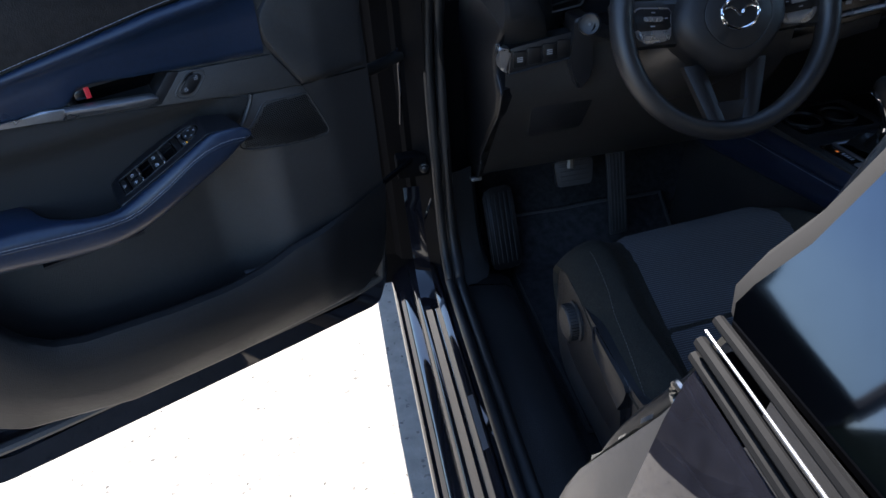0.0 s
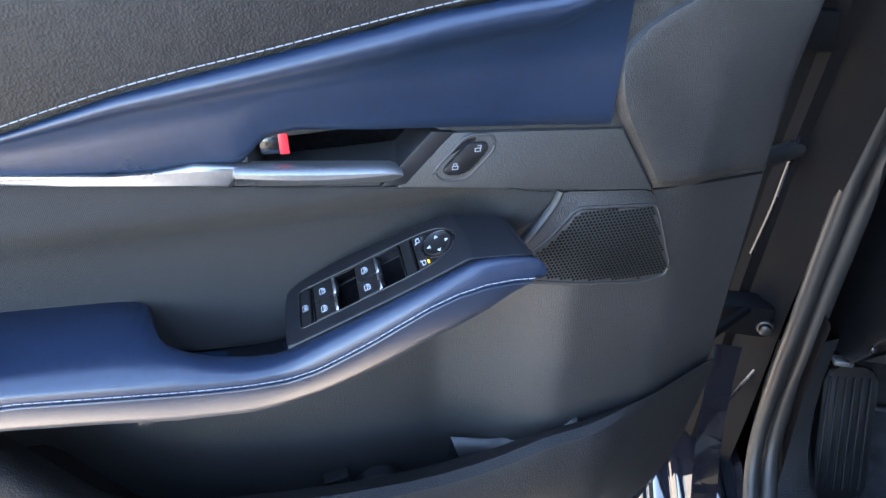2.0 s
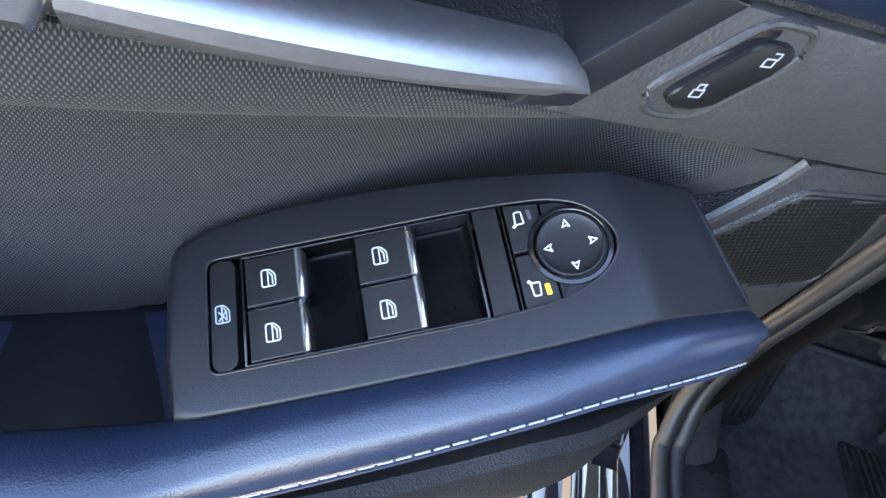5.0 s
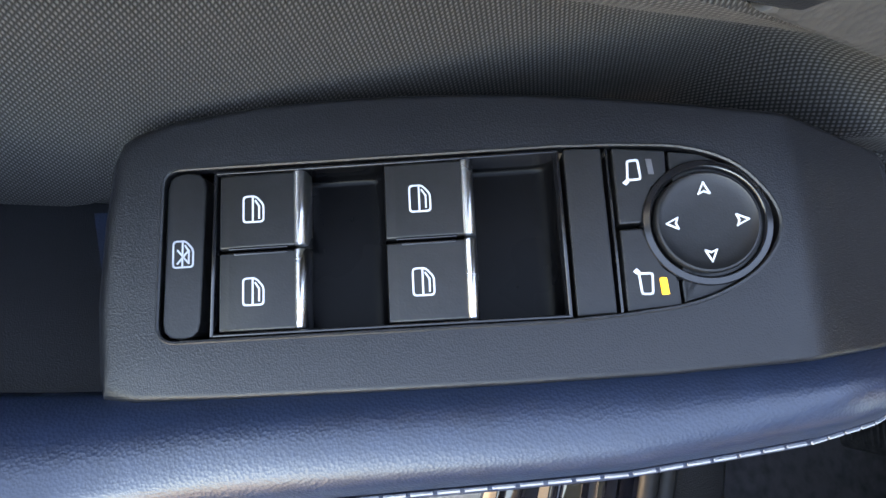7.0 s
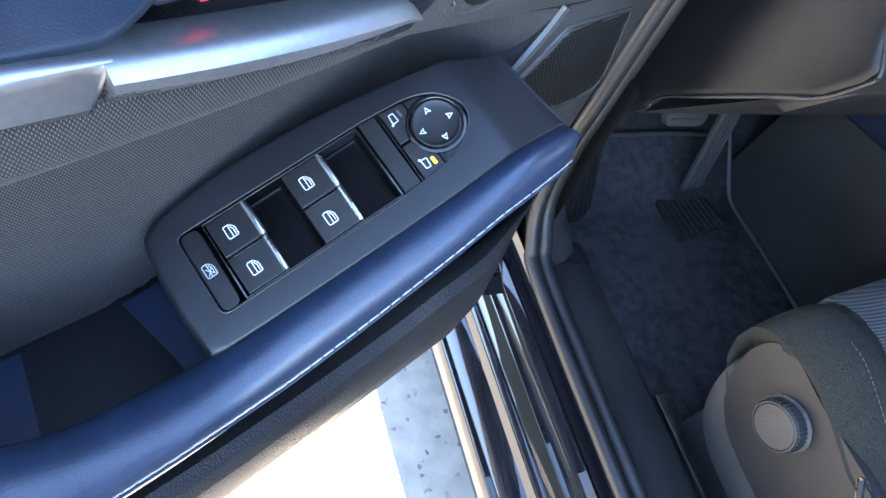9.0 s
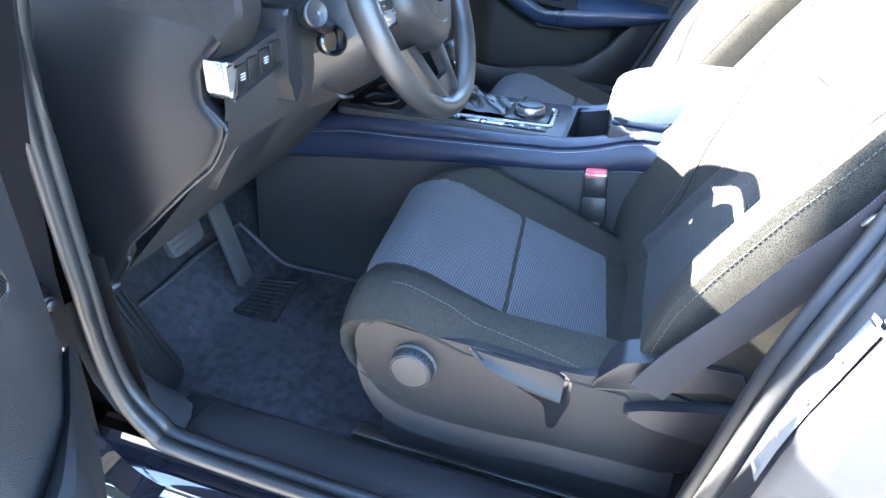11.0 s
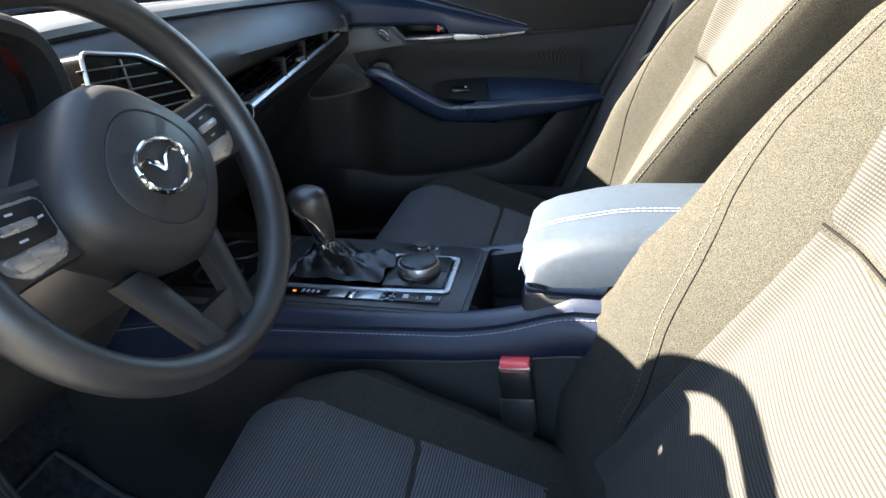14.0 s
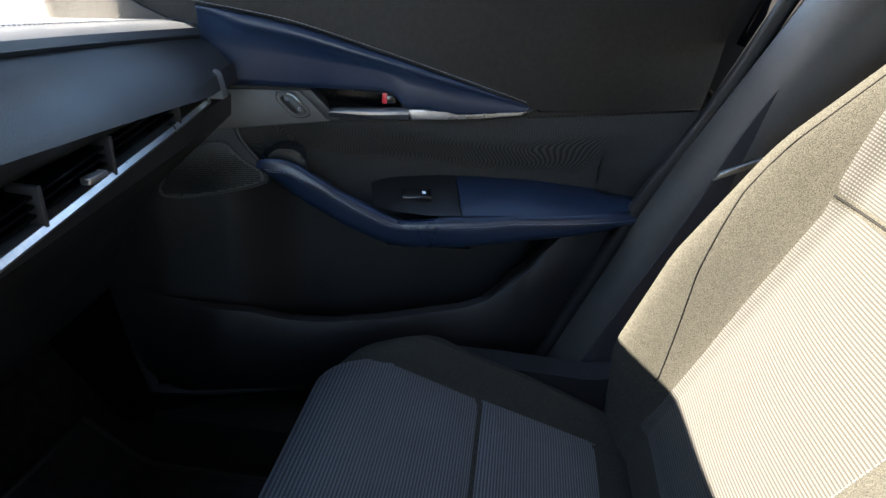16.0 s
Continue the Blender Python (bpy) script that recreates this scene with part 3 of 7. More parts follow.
        back = [(-17.4, -0.0010), (-17.4, 0.0)] + [(17.2 - 1.6 + 1.6 * math.sin(q), 1.6 * (1 - math.cos(q))) for q in [math.pi / 2 * k / 5 for k in range(6)]]
        rows = [[f(a * mm, b * mm, h + lift * mm) for a, h in floor] for b, lift in back[1:]]
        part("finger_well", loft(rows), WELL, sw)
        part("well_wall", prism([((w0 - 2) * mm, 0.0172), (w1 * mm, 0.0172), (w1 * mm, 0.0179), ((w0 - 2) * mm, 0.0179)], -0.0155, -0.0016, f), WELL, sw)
    part("lock_sign", icon_window(f, -60.9 * mm, 0.0, -0.0007, 1.0, True), GREY_SIGN, sw, "white printed window lock sign")
    for cx, cy, up in ((36.0, 12.2, 1), (36.3, -12.1, -1)):
        q = rounded([(-1.25, -2.2 * up), (1.5, -2.1 * up), (1.2, 2.1 * up), (-0.95, 2.0 * up)], 0.5, 2)
        sign = lines_bm([((cx + a) * mm, (cy + b) * mm, (cx + c) * mm, (cy + e) * mm) for a, b, c, e in outline(q)], 0.00042, f, -0.0009, -0.0007)
        d = (cx - 1.6, cy - 2.7 * up)
        prism([((d[0] + a) * mm, (d[1] + b) * mm) for a, b in ((-0.75, 0.0), (0.0, -0.6 * up), (0.7, 0.1 * up), (0.05, 0.75 * up))], -0.0009, -0.0007, f, into=sign)
        part("mirror_sign", sign, ICON, sw, "white printed mirror sign", smooth=False)
    part("status_lamp", prism([(a * mm, b * mm) for a, b in ((39.2, 11.1), (40.4, 11.0), (40.1, 14.3), (38.9, 14.4))], -0.0010, -0.0007, f), GREY_LAMP, sw)
    part("amber_lamp", prism([(a * mm, b * mm) for a, b in rounded([(39.3, -14.5), (40.8, -14.5), (40.5, -11.0), (39.1, -11.0)], 0.25, 2)], -0.0010, -0.0006, f), AMBER, sw, "lit amber status lamp")
    # the round mirror pad in its ring
    c = f(50.1 * mm, 0.1 * mm, 0)
    axis = f(0, 0, 1) - f(0, 0, 0)
    part("mirror_ring", disc(c - axis * 0.0010, axis, [(0.0133, -0.004), (0.0133, 0.0002), (0.0131, 0.0005), (0.0119, 0.0007), (0.0116, 0.0005), (0.0114, 0.0), (0.0113, -0.004)], 56), PIANO, sw, "gloss black ring")
    part("mirror_pad", disc(c - axis * 0.0010, axis, [(0.0108, -0.004), (0.0108, 0.0004), (0.0105, 0.0009), (0.0101, 0.0010), (0.0097, 0.0007), (0.008, 0.0002), (0.004, -0.0001), (0.0001, -0.0001)], 56), BUTTON, sw, "round black mirror pad")
    for k in range(4):
        an = math.pi / 2 * k
        ca, sa = math.cos(an), math.sin(an)
        tri = [(8.4, 0), (6.0, 1.15), (6.45, 0), (6.0, -1.15)]
        pts = [(50.1 + a * ca - b * sa, 0.1 + a * sa + b * ca) for a, b in tri]
        part("direction_arrow", lines_bm([(a * mm, b * mm, e * mm, g * mm) for a, b, e, g in outline(pts)], 0.0003, f, -0.0012, -0.0005), ICON, sw, "white printed arrow")
    return bezel


def build_door(name, label, f, driver, at):
    door = thing(name, at, label, "car door")
    # painted shell with its folded edge
    shell_poly = [(-0.150, 1.085), (-0.142, 0.60), (-0.128, 0.40), (-0.10, 0.337), (0.10, 0.338), (0.38, 0.343), (0.60, 0.350), (0.66, 0.39), (0.72, 0.55), (0.775, 0.75), (0.80, 0.92), (0.83, 1.085)]
    outer = rounded(shell_poly, 0.02, 3)
    part("shell", prism(outer, -0.15, -0.088, f), PAINT, door, "black painted steel door shell")
    mid = Vector((0.33, 0.72))
    ring = []
    for p in [Vector(q) for q in outer] + [Vector(outer[0])]:
        q = p + (mid - p).normalized() * 0.055
        ring.append([f(p.x, p.y, -0.086), f(p.x, p.y, -0.062), f(p.x + (q.x - p.x) * 0.1, p.y + (q.y - p.y) * 0.1, -0.056), f(q.x, q.y, -0.056), f(q.x, q.y, -0.086)])
    part("door_flange", loft(ring), PAINT, door, "black painted folded door edge")
    # upper window frame with its pane
    frame_pts = curve_through([f(-0.15, 1.08, -0.09), f(0.05, 1.25, -0.12), f(0.25, 1.38, -0.16), f(0.50, 1.43, -0.18), f(0.86, 1.42, -0.17), f(0.86, 1.25, -0.13), f(0.83, 1.08, -0.09)], 5)
    part("window_frame", tube(frame_pts, 0.018, 8), RUBBER, door)
    pane = bmesh.new()
    pane.faces.new([pane.verts.new(f(u, z, -0.09 - (z - 1.08) * 0.25)) for u, z in ((-0.12, 1.08), (0.05, 1.24), (0.25, 1.37), (0.50, 1.42), (0.85, 1.41), (0.82, 1.08))])
    pane_ob = part("pane", pane, GLASS, door, "clear side glass", smooth=False)
    pane_ob.visible_shadow = False
    # rubber seal round the shell
    seal = [f(u, z, -0.05) for u, z in ((-0.135, 1.05), (-0.13, 0.62), (-0.108, 0.44), (-0.08, 0.405), (0.1, 0.40), (0.38, 0.413), (0.59, 0.425), (0.645, 0.46), (0.70, 0.60), (0.755, 0.80), (0.78, 0.95), (0.80, 1.06))]
    part("door_seal", tube(curve_through(seal, 6), 0.009, 8), RUBBER, door, "black rubber door seal")

    # the front of the door is dished a little, and its hinge end turns away
    dish = lambda u: -0.009 * (1 - smoothstep(0.12, 0.31, u))
    fg = lambda u, z, w: f(u + 0.6 * dish(u), z + 0.45 * dish(u), w + dish(u))

    def turn_away(u):
        x = -(u + 0.045)
        return -0.17 * (x + math.sqrt(x * x + 0.00018))

    # main moulded board, dished under the armrest
    def board_w(u, z):
        arm = along(ARM_BOTTOM, u)
        low = 0.060 * smoothstep(0.045, 0.165, u) * (1 - smoothstep(0.50, 0.57, u)) * (1 - smoothstep(arm - 0.035, arm + 0.045, z))
        lever = 0.045 * smoothstep(0.168, 0.176, u - (0.912 - z) * 0.75) * (1 - smoothstep(0.284, 0.292, u)) * smoothstep(0.8875, 0.8925, z) * (1 - smoothstep(0.909, 0.917, z))
        cloth = 0.033 * smoothstep(0.872, 0.832, z) * smoothstep(0.095, 0.15, u) * (1 - smoothstep(0.58, 0.70, u)) * smoothstep(arm - 0.10, arm - 0.02, z)
        return -max(low, lever, cloth) + dish(u) + turn_away(u)

    us = [-0.135 + 0.885 * i / 150 for i in range(151)]
    bm = bmesh.new()
    grid = []
    for u in us:
        z0, z1 = along(POCKET_LINE, u) - 0.03 - 0.10 * smoothstep(0.0, 0.1, u), 1.09
        if u > 0.605:
            z0 = along([(0.605, 0.57), (0.66, 0.66), (0.705, 0.76), (0.735, 0.88), (0.76, 1.0)], u)
        grid.append([bm.verts.new(f(u, z0 + (z1 - z0) * k / 110, board_w(u, z0 + (z1 - z0) * k / 110))) for k in range(111)])
    for a, b in zip(grid, grid[1:]):
        for k in range(110):
            bm.faces.new((a[k], b[k], b[k + 1], a[k + 1]))
    # the passenger board's darker skin paints in the weaker light there
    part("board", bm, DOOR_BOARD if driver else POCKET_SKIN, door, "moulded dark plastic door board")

    # lower panel with the rounded lip of the map pocket
    rings = []
    for i in range(91):
        u = -0.134 + 0.786 * i / 90
        zt, zb = along(POCKET_LINE, u), along(PANEL_BOTTOM, u)
        out = 0.028 * smoothstep(-0.06, 0.04, u) * (1 - 0.6 * smoothstep(0.5, 0.65, u)) + 0.004
        bend = turn_away(u) + 0.3 * dish(u)
        deep = -board_w(u, zt - 0.09)
        h = zt - zb
        fb = lambda u_, z_, w_: f(u_, z_, w_ + bend)
        rings.append([fb(u, zt - 0.09 * min(1, h / 0.12), -deep - 0.001), fb(u, zt - 0.085 * min(1, h / 0.12), -deep * 0.3), fb(u, zt - 0.012, -deep * 0.1 + out * 0.2 - 0.004), fb(u, zt - 0.003, out * 0.3), fb(u, zt, out * 0.55),
                      fb(u, zt - 0.004, out * 0.85), fb(u, zt - 0.014, out), fb(u, zt - h * 0.3, out * 1.12), fb(u, zt - h * 0.6, out), fb(u, zb + 0.02, out * 0.45), fb(u, zb + 0.006, 0.0), fb(u, zb, -0.012), fb(u, zb + 0.003, -0.03)])
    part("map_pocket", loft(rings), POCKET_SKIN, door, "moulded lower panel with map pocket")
    # bottle holder divider inside the pocket
    rows = []
    for k in range(13):
        q = k / 12
        hi = Vector((0.147 - 0.118 * q, 0.546 + 0.047 * q - 0.012 * math.sin(math.pi * q), -0.054 + 0.046 * q))
        lo = Vector((0.137 - 0.108 * q, 0.518 + 0.074 * q - 0.004 * math.sin(math.pi * q), -0.026 + 0.022 * q))
        rows.append([f(*(hi + Vector((0.002, -0.03, 0)))), f(*hi), f(*(hi + (lo - hi) * 0.12 + Vector((0, 0.0015, 0)))), f(*(hi + (lo - hi) * 0.3)), f(*lo), f(*(lo + Vector((0, -0.03, 0.004))))])
    if driver:
        part("pocket_rib", loft(rows), PLASTIC_SMOOTH, door, "smooth web inside the map pocket")
    arch = [(0.18, 0.43), (0.192, 0.48), (0.199, 0.500), (0.209, 0.512), (0.219, 0.517), (0.232, 0.517), (0.243, 0.511), (0.251, 0.502), (0.258, 0.46)]
    part("bottle_holder", prism(arch, -0.058, -0.045, f, bevel=0.003), PLASTIC_SMOOTH, door)
    part("pocket_slot", prism([(0.254, 0.46), (0.257, 0.523), (0.282, 0.519), (0.286, 0.503), (0.35, 0.503), (0.35, 0.46)], -0.06, -0.047, f, bevel=0.002), PLASTIC_SMOOTH, door)

    # upper pad above the stitched line
    top = [(u, z + 0.002) for u, z in STITCH_LINE]
    upper = top + [(0.03, 1.085), (0.765, 1.085), (0.735, 0.893), (0.60, 0.899), (0.49, 0.914)]
    part("upper_pad", prism(upper, -0.01, 0.007, f, bevel=0.004), LEATHER, door, "black grained upper pad")
    # leather insert with a rolled upper edge
    low_edge = [(0.480, 0.9205), (0.466, 0.9125), (0.41, 0.9055), (0.358, 0.9015), (0.330, 0.904), (0.301, 0.902), (0.292, 0.909), (0.283, 0.919), (0.262, 0.9215), (0.215, 0.917), (0.171, 0.914), (0.10, 0.909), (0.036, 0.904)]
    rings = []
    for i in range(81):
        u = 0.480 - (0.480 - 0.040) * i / 80
        zt = along(sorted(STITCH_LINE), u) - 0.001
        zl = along(sorted(low_edge), u) + 0.45 * dish(u)
        h = max(zt - zl, 0.0005)
        k = min(1, max(zt - along([(0.036, 0.904), (0.30, 0.905), (0.48, 0.9205)], u), 0.0005) / 0.08)
        end = 1 - smoothstep(0.10, 0.045, u)
        k *= 0.35 + 0.65 * end
        d = dish(u) * smoothstep(0.0, 0.05, zt - zl)
        rings.append([f(u, zt, 0.004), f(u, zt - 0.0015 * k, 0.005 + 0.005 * k), f(u, zt - 0.004 * k, 0.006 + 0.0085 * k), f(u, zt - 0.008 * k, 0.006 + 0.0105 * k), f(u, zt - 0.012 * k, 0.006 + 0.0098 * k), f(u, zt - 0.016 * k, 0.006 + 0.0068 * k), f(u, zt - 0.020 * k, 0.0058 + 0.003 * k), f(u, zt - 0.025 * k, 0.0055 + 0.0005 * k + d * 0.2),
                      f(u, zl + 0.5 * h, 0.005 + d * 0.5), f(u, zl + 0.12 * h, 0.006 + d), f(u, zl + 0.02 * h, 0.004 + d), f(u, zl, -0.004 + d)])
    part("leather_insert", loft(rings), NAVY, door, "dark navy leatherette insert with rolled edge", sharp=75)
    line = curve_through([f(u, z + 0.0035, 0.0085) for u, z in STITCH_LINE[1:]], 8)
    part("stitching", stitches(line, 0.0047, 0.0010, 0.00036, f(0, 0, 1) - f(0, 0, 0)), THREAD, door, "pale contrast stitching")
    # corner panel at the mirror
    edge_l = [(0.8425, -0.0072), (0.8726, 0.0116), (0.9026, 0.0305), (0.9197, 0.039), (0.9376, 0.0433), (0.9460, 0.0424), (0.9545, 0.0396), (0.9702, 0.0246), (0.9819, 0.0029), (0.995, -0.03), (1.085, -0.06)]
    edge_r = [(0.828, -0.1335), (0.8697, -0.1384), (0.9165, -0.1413), (0.9587, -0.150), (1.085, -0.170)]
    rows = []
    for i in range(45):
        q = i / 44
        row = []
        for j in range(29):
            r = j / 28
            z0 = 0.8425 + (0.840 - 0.8425) * min(1, r / 0.42) + (-0.0105) * max(0, (r - 0.42) / 0.58)
            z = z0 + (1.085 - z0) * q
            ul, ur = along(edge_l, max(z, 0.8425)), along(edge_r, z)
            u = ul + (ur - ul) * r
            fold = 0.005 - 0.008 * (1 - min(1, min(i, j * 2, 56 - j * 2) / 1.5)) - 0.0008 * (1 if min(i, j, 28 - j) == 1 else 0)
            swell = 0.004 * smoothstep(0.0, 0.5, (u + 0.10) / 0.12 - (z - 0.845) / 0.12)
            row.append(f(u, z, dish(u) + turn_away(u) + fold + swell))
        rows.append(row)
    part("corner_panel", loft(rows), DOOR_BOARD, door, "grained dark plastic corner panel")
    part("panel_joint", tube([f(u, z, dish(u) + turn_away(u) + 0.001) for u, z in ((-0.0072, 0.8418), (-0.06, 0.8392), (-0.133, 0.8283))], 0.0012, 6), SEAM, door)
    # lock plate with its rocker
    lockp = [(0.163, 0.9105), (0.0345, 0.9015), (0.0, 0.847), (0.203, 0.8735)]
    part("lock_plate", prism(lockp, -0.01, 0.004, fg, bevel=0.0015), LOCK_PLATE, door, "dark satin plastic lock plate")
    ring = [(0.136, 0.9055), (0.154, 0.9065), (0.1755, 0.8845), (0.171, 0.8775), (0.154, 0.8765), (0.135, 0.896)]
    inner = [(0.139, 0.9025), (0.153, 0.9035), (0.1715, 0.8845), (0.169, 0.8805), (0.1555, 0.8795), (0.1385, 0.8965)]
    part("lock_surround", prism(rounded(ring, 0.006), 0.003, 0.0046, fg, bevel=0.0006), PIANO, door)
    part("lock_rim", tube([fg(u, z, 0.0046) for u, z in rounded([((u - 0.1545) * 1.10 + 0.1545, (z - 0.8915) * 1.12 + 0.8915) for u, z in ring], 0.006)], 0.0014, 8, closed=True), LOCK_PLATE, door)
    rock = part("lock_rocker", prism(rounded(inner, 0.004), 0.003, 0.0075, fg, bevel=0.001), BUTTON, door, "black lock rocker with printed padlocks")
    for cu, cz, open_ in ((0.1465, 0.8985, True), (0.1625, 0.8865, False)):
        k = 0.0019
        seg = outline([(cu - k, cz - k), (cu + k, cz - k), (cu + k, cz + 0.3 * k), (cu - k, cz + 0.3 * k)])
        sh = -0.6 * k if open_ else 0
        seg += [(cu - 0.6 * k + sh, cz + 0.3 * k, cu - 0.6 * k + sh, cz + 1.3 * k), (cu - 0.6 * k + sh, cz + 1.3 * k, cu + 0.6 * k + sh, cz + 1.3 * k)]
        if not open_:
            seg.append((cu + 0.6 * k, cz + 1.3 * k, cu + 0.6 * k, cz + 0.3 * k))
        part("padlock_sign", lines_bm(seg, 0.0005, fg, 0.0074, 0.0077), GREY_PRINT, rock, "pale printed padlock")
    # silver strip and release lever
    part("silver_strip", prism([(0.487, 0.9205), (0.462, 0.9085), (0.400, 0.901), (0.352, 0.8955), (0.308, 0.8875), (0.3015, 0.9025), (0.328, 0.9065), (0.352, 0.9035), (0.375, 0.9042), (0.462, 0.9140)], -0.004, 0.0085, fg, bevel=0.003, seg=3), SILVER, door, "satin silver strip")
    rings = []
    for i in range(17):
        k = i / 16
        u = 0.3045 - 0.1055 * k
        zb, zt = 0.887 - 0.0095 * k, 0.903 - 0.0115 * k
        s = 1 - 0.5 * smoothstep(0.93, 1.0, k)
        w = 0.011 - 0.001 * k + 0.002 * math.sin(math.pi * k)
        zm = (zb + zt) / 2
        rings.append([fg(u, zm + (q - zm) * s, d) for q, d in ((zb, -0.004), (zb, w - 0.009), (zb + 0.001, w - 0.006), (zb + 0.0045, w - 0.0035), (zb + 0.0095 - 0.002 * math.sin(math.pi * k), w + 0.0005), (zt - 0.0038, w + 0.0005), (zt - 0.001, w - 0.003), (zt, w - 0.008), (zt - 0.001, -0.004))])
    part("release_lever", loft(rings, closed=True, cap=True), SILVER, door, "satin silver release lever")
    pin = part("lock_pin", box(0.2685, 0.288, 0.9035, 0.9165, -0.03, -0.003, 0.003, fg), PIANO, door)
    part("red_flag", box(0.2695, 0.2755, 0.9042, 0.9185, -0.004, -0.0015, 0.0006, fg), RED, door, "red lock indicator")
    # a near-black plate paints the shade at the back of the recess
    part("lever_recess", prism([(0.190, 0.8885), (0.2865, 0.8885), (0.2865, 0.9135), (0.174, 0.9135)], -0.046, -0.034, fg, bevel=0.003), WELL, door, "plate darkened for the shade behind the release lever")
    part("recess_brace", prism([(0.163, 0.911), (0.178, 0.913), (0.214, 0.8755), (0.196, 0.875)], -0.04, 0.0042, fg, bevel=0.001), PLASTIC_SMOOTH, door)
    # cloth panel
    cloth_top = [(0.077, 0.8500), (0.203, 0.8715), (0.307, 0.8865), (0.352, 0.8945), (0.40, 0.900), (0.462, 0.9065), (0.487, 0.908), (0.60, 0.895), (0.735, 0.889)]
    rows = []
    for i in range(111):
        u = 0.078 + 0.652 * i / 110
        zt = along(cloth_top, u)
        zb = along([(0.078, 0.845), (0.10, 0.808), (0.13, 0.78), (0.20, 0.745), (0.27, 0.735), (0.30, 0.705), (0.42, 0.705), (0.50, 0.76), (0.735, 0.76)], u)
        row = [f(u, zt, board_w(u, zt) - 0.004), f(u, zt - 0.0005, board_w(u, zt) + 0.0015)]
        row += [f(u, zt - 0.002 - (zt - zb - 0.002) * k / 30, board_w(u, zt - 0.002 - (zt - zb - 0.002) * k / 30) + 0.0025) for k in range(31)]
        rows.append(row)
    part("cloth_panel", loft(rows), DOOR_CLOTH, door, "dark woven cloth panel")
    # loudspeaker
    fw = lambda u, z, w: f(u, z, w + dish(u) + turn_away(u))
    spk = [(0.0702, 0.8495), (-0.0071, 0.8416), (-0.023, 0.805), (-0.0385, 0.767), (-0.0352, 0.754), (-0.0095, 0.7501), (0.0432, 0.7569), (0.0912, 0.7669), (0.11, 0.775), (0.112, 0.79), (0.0854, 0.8215)]
    part("speaker_surround", prism(rounded(spk, 0.006), -0.01, 0.0022, fw, bevel=0.0015), DOOR_BOARD, door)
    edge = [(0.072, 0.8500), (0.0770, 0.8380), (0.0905, 0.8175), (0.108, 0.795)]
    part("cloth_edge", tube(curve_through([fw(u, z, 0.0015) for u, z in edge], 5), 0.0032, 8), LOCK_PLATE, door, "smooth edge beside the cloth")
    gr = [(0.0557, 0.8316), (-0.0116, 0.8261), (-0.0223, 0.7998), (-0.0356, 0.7657), (-0.0326, 0.7562), (-0.0086, 0.7544), (0.0438, 0.761), (0.0884, 0.771), (0.105, 0.777), (0.103, 0.790), (0.0786, 0.806)]
    grille = part("speaker_grille", prism(rounded(gr, 0.005), -0.005, 0.0032, fw, bevel=0.0008), LOCK_PLATE, door, "black honeycomb speaker grille")
    part("grille_edge", tube([fw(u, z, 0.0022) for u, z in rounded([((u - 0.03) * 1.035 + 0.03, (z - 0.793) * 1.06 + 0.793) for u, z in gr], 0.006)], 0.0015, 8, closed=True), DOOR_BOARD, door, "raised rim of the speaker grille")
    holes = bmesh.new()
    for i in range(-12, 60):
        for j in range(0, 30):
            u, z = -0.038 + 0.0033 * i + (0.00165 if j % 2 else 0), 0.757 + 0.00286 * j
            low_l = along([(0.7544, -0.030), (0.7657, -0.0345), (0.7998, -0.0213), (0.8261, -0.0106), (0.84, -0.006)], z)
            high_l = along([(0.765, 0.101), (0.790, 0.101), (0.806, 0.0770), (0.8316, 0.0545), (0.84, 0.05)], z)
            floor_z = along([(-0.034, 0.7585), (-0.0086, 0.7558), (0.0438, 0.7622), (0.0884, 0.7725), (0.104, 0.777)], u)
            if low_l + 0.0014 < u < high_l - 0.0014 and floor_z + 0.001 < z < 0.8277 + u * 0.08 - 0.001:
                ra = 0.00142
                v = [holes.verts.new(fw(u + ra * math.cos(math.pi / 3 * k + 0.52), z + ra * math.sin(math.pi / 3 * k + 0.52), 0.0037)) for k in range(6)]
                holes.faces.new(v)
    tagged(part("grille_perforation", holes, VOID, grille, smooth=False), kind="stuff")

    # armrest: a leather roll over a moulded body
    rings, seam, ridge = [], [], []
    us = sorted([0.102 + 0.57 * i / 84 for i in range(85)] + [0.1028, 0.1038, 0.105, 0.107] + [0.362 + 0.002 * k for k in range(18)])
    for u in us:
        zt, zs, zb = along(ARM_TOP, u), along(ARM_STITCH, u), along(ARM_BOTTOM, u)
        k = smoothstep(0.099, 0.120, u) * (1 - smoothstep(0.60, 0.672, u) * 0.85)
        wt = along(ARM_BACK, u)
        ws = along(ARM_FRONT, u)
        wide = max(0, ws - wt - 0.03)
        full = 0.0026 * k + 0.02 * wide
        w1, w2 = wt + (ws - wt) * 0.42 + wide * 0.12, wt + (ws - wt) * 0.76 + wide * 0.09
        rings.append([f(u, max(zt - 0.038, zb + 0.001), wt - 0.007), f(u, zt - 0.005, wt - 0.005), f(u, zt - 0.0015, wt - 0.003), f(u, zt + full * 0.5, wt + 0.003), f(u, zt - 0.1 * (zt - zs) + full, w1), f(u, zt - 0.35 * (zt - zs) + full, w2),
                      f(u, zs + 0.16 * (zt - zs) + full * 0.5, ws - 0.0012), f(u, zs, ws - 0.0006), f(u, zs - 0.003, ws + 0.0004), f(u, zs - 0.30 * (zs - zb), ws - 0.0004), f(u, zs - 0.65 * (zs - zb), ws - 0.0028), f(u, zb + 0.004, ws - 0.008), f(u, zb, ws - 0.015), f(u, zb - 0.001, 0.012), f(u, zb, -0.03)])
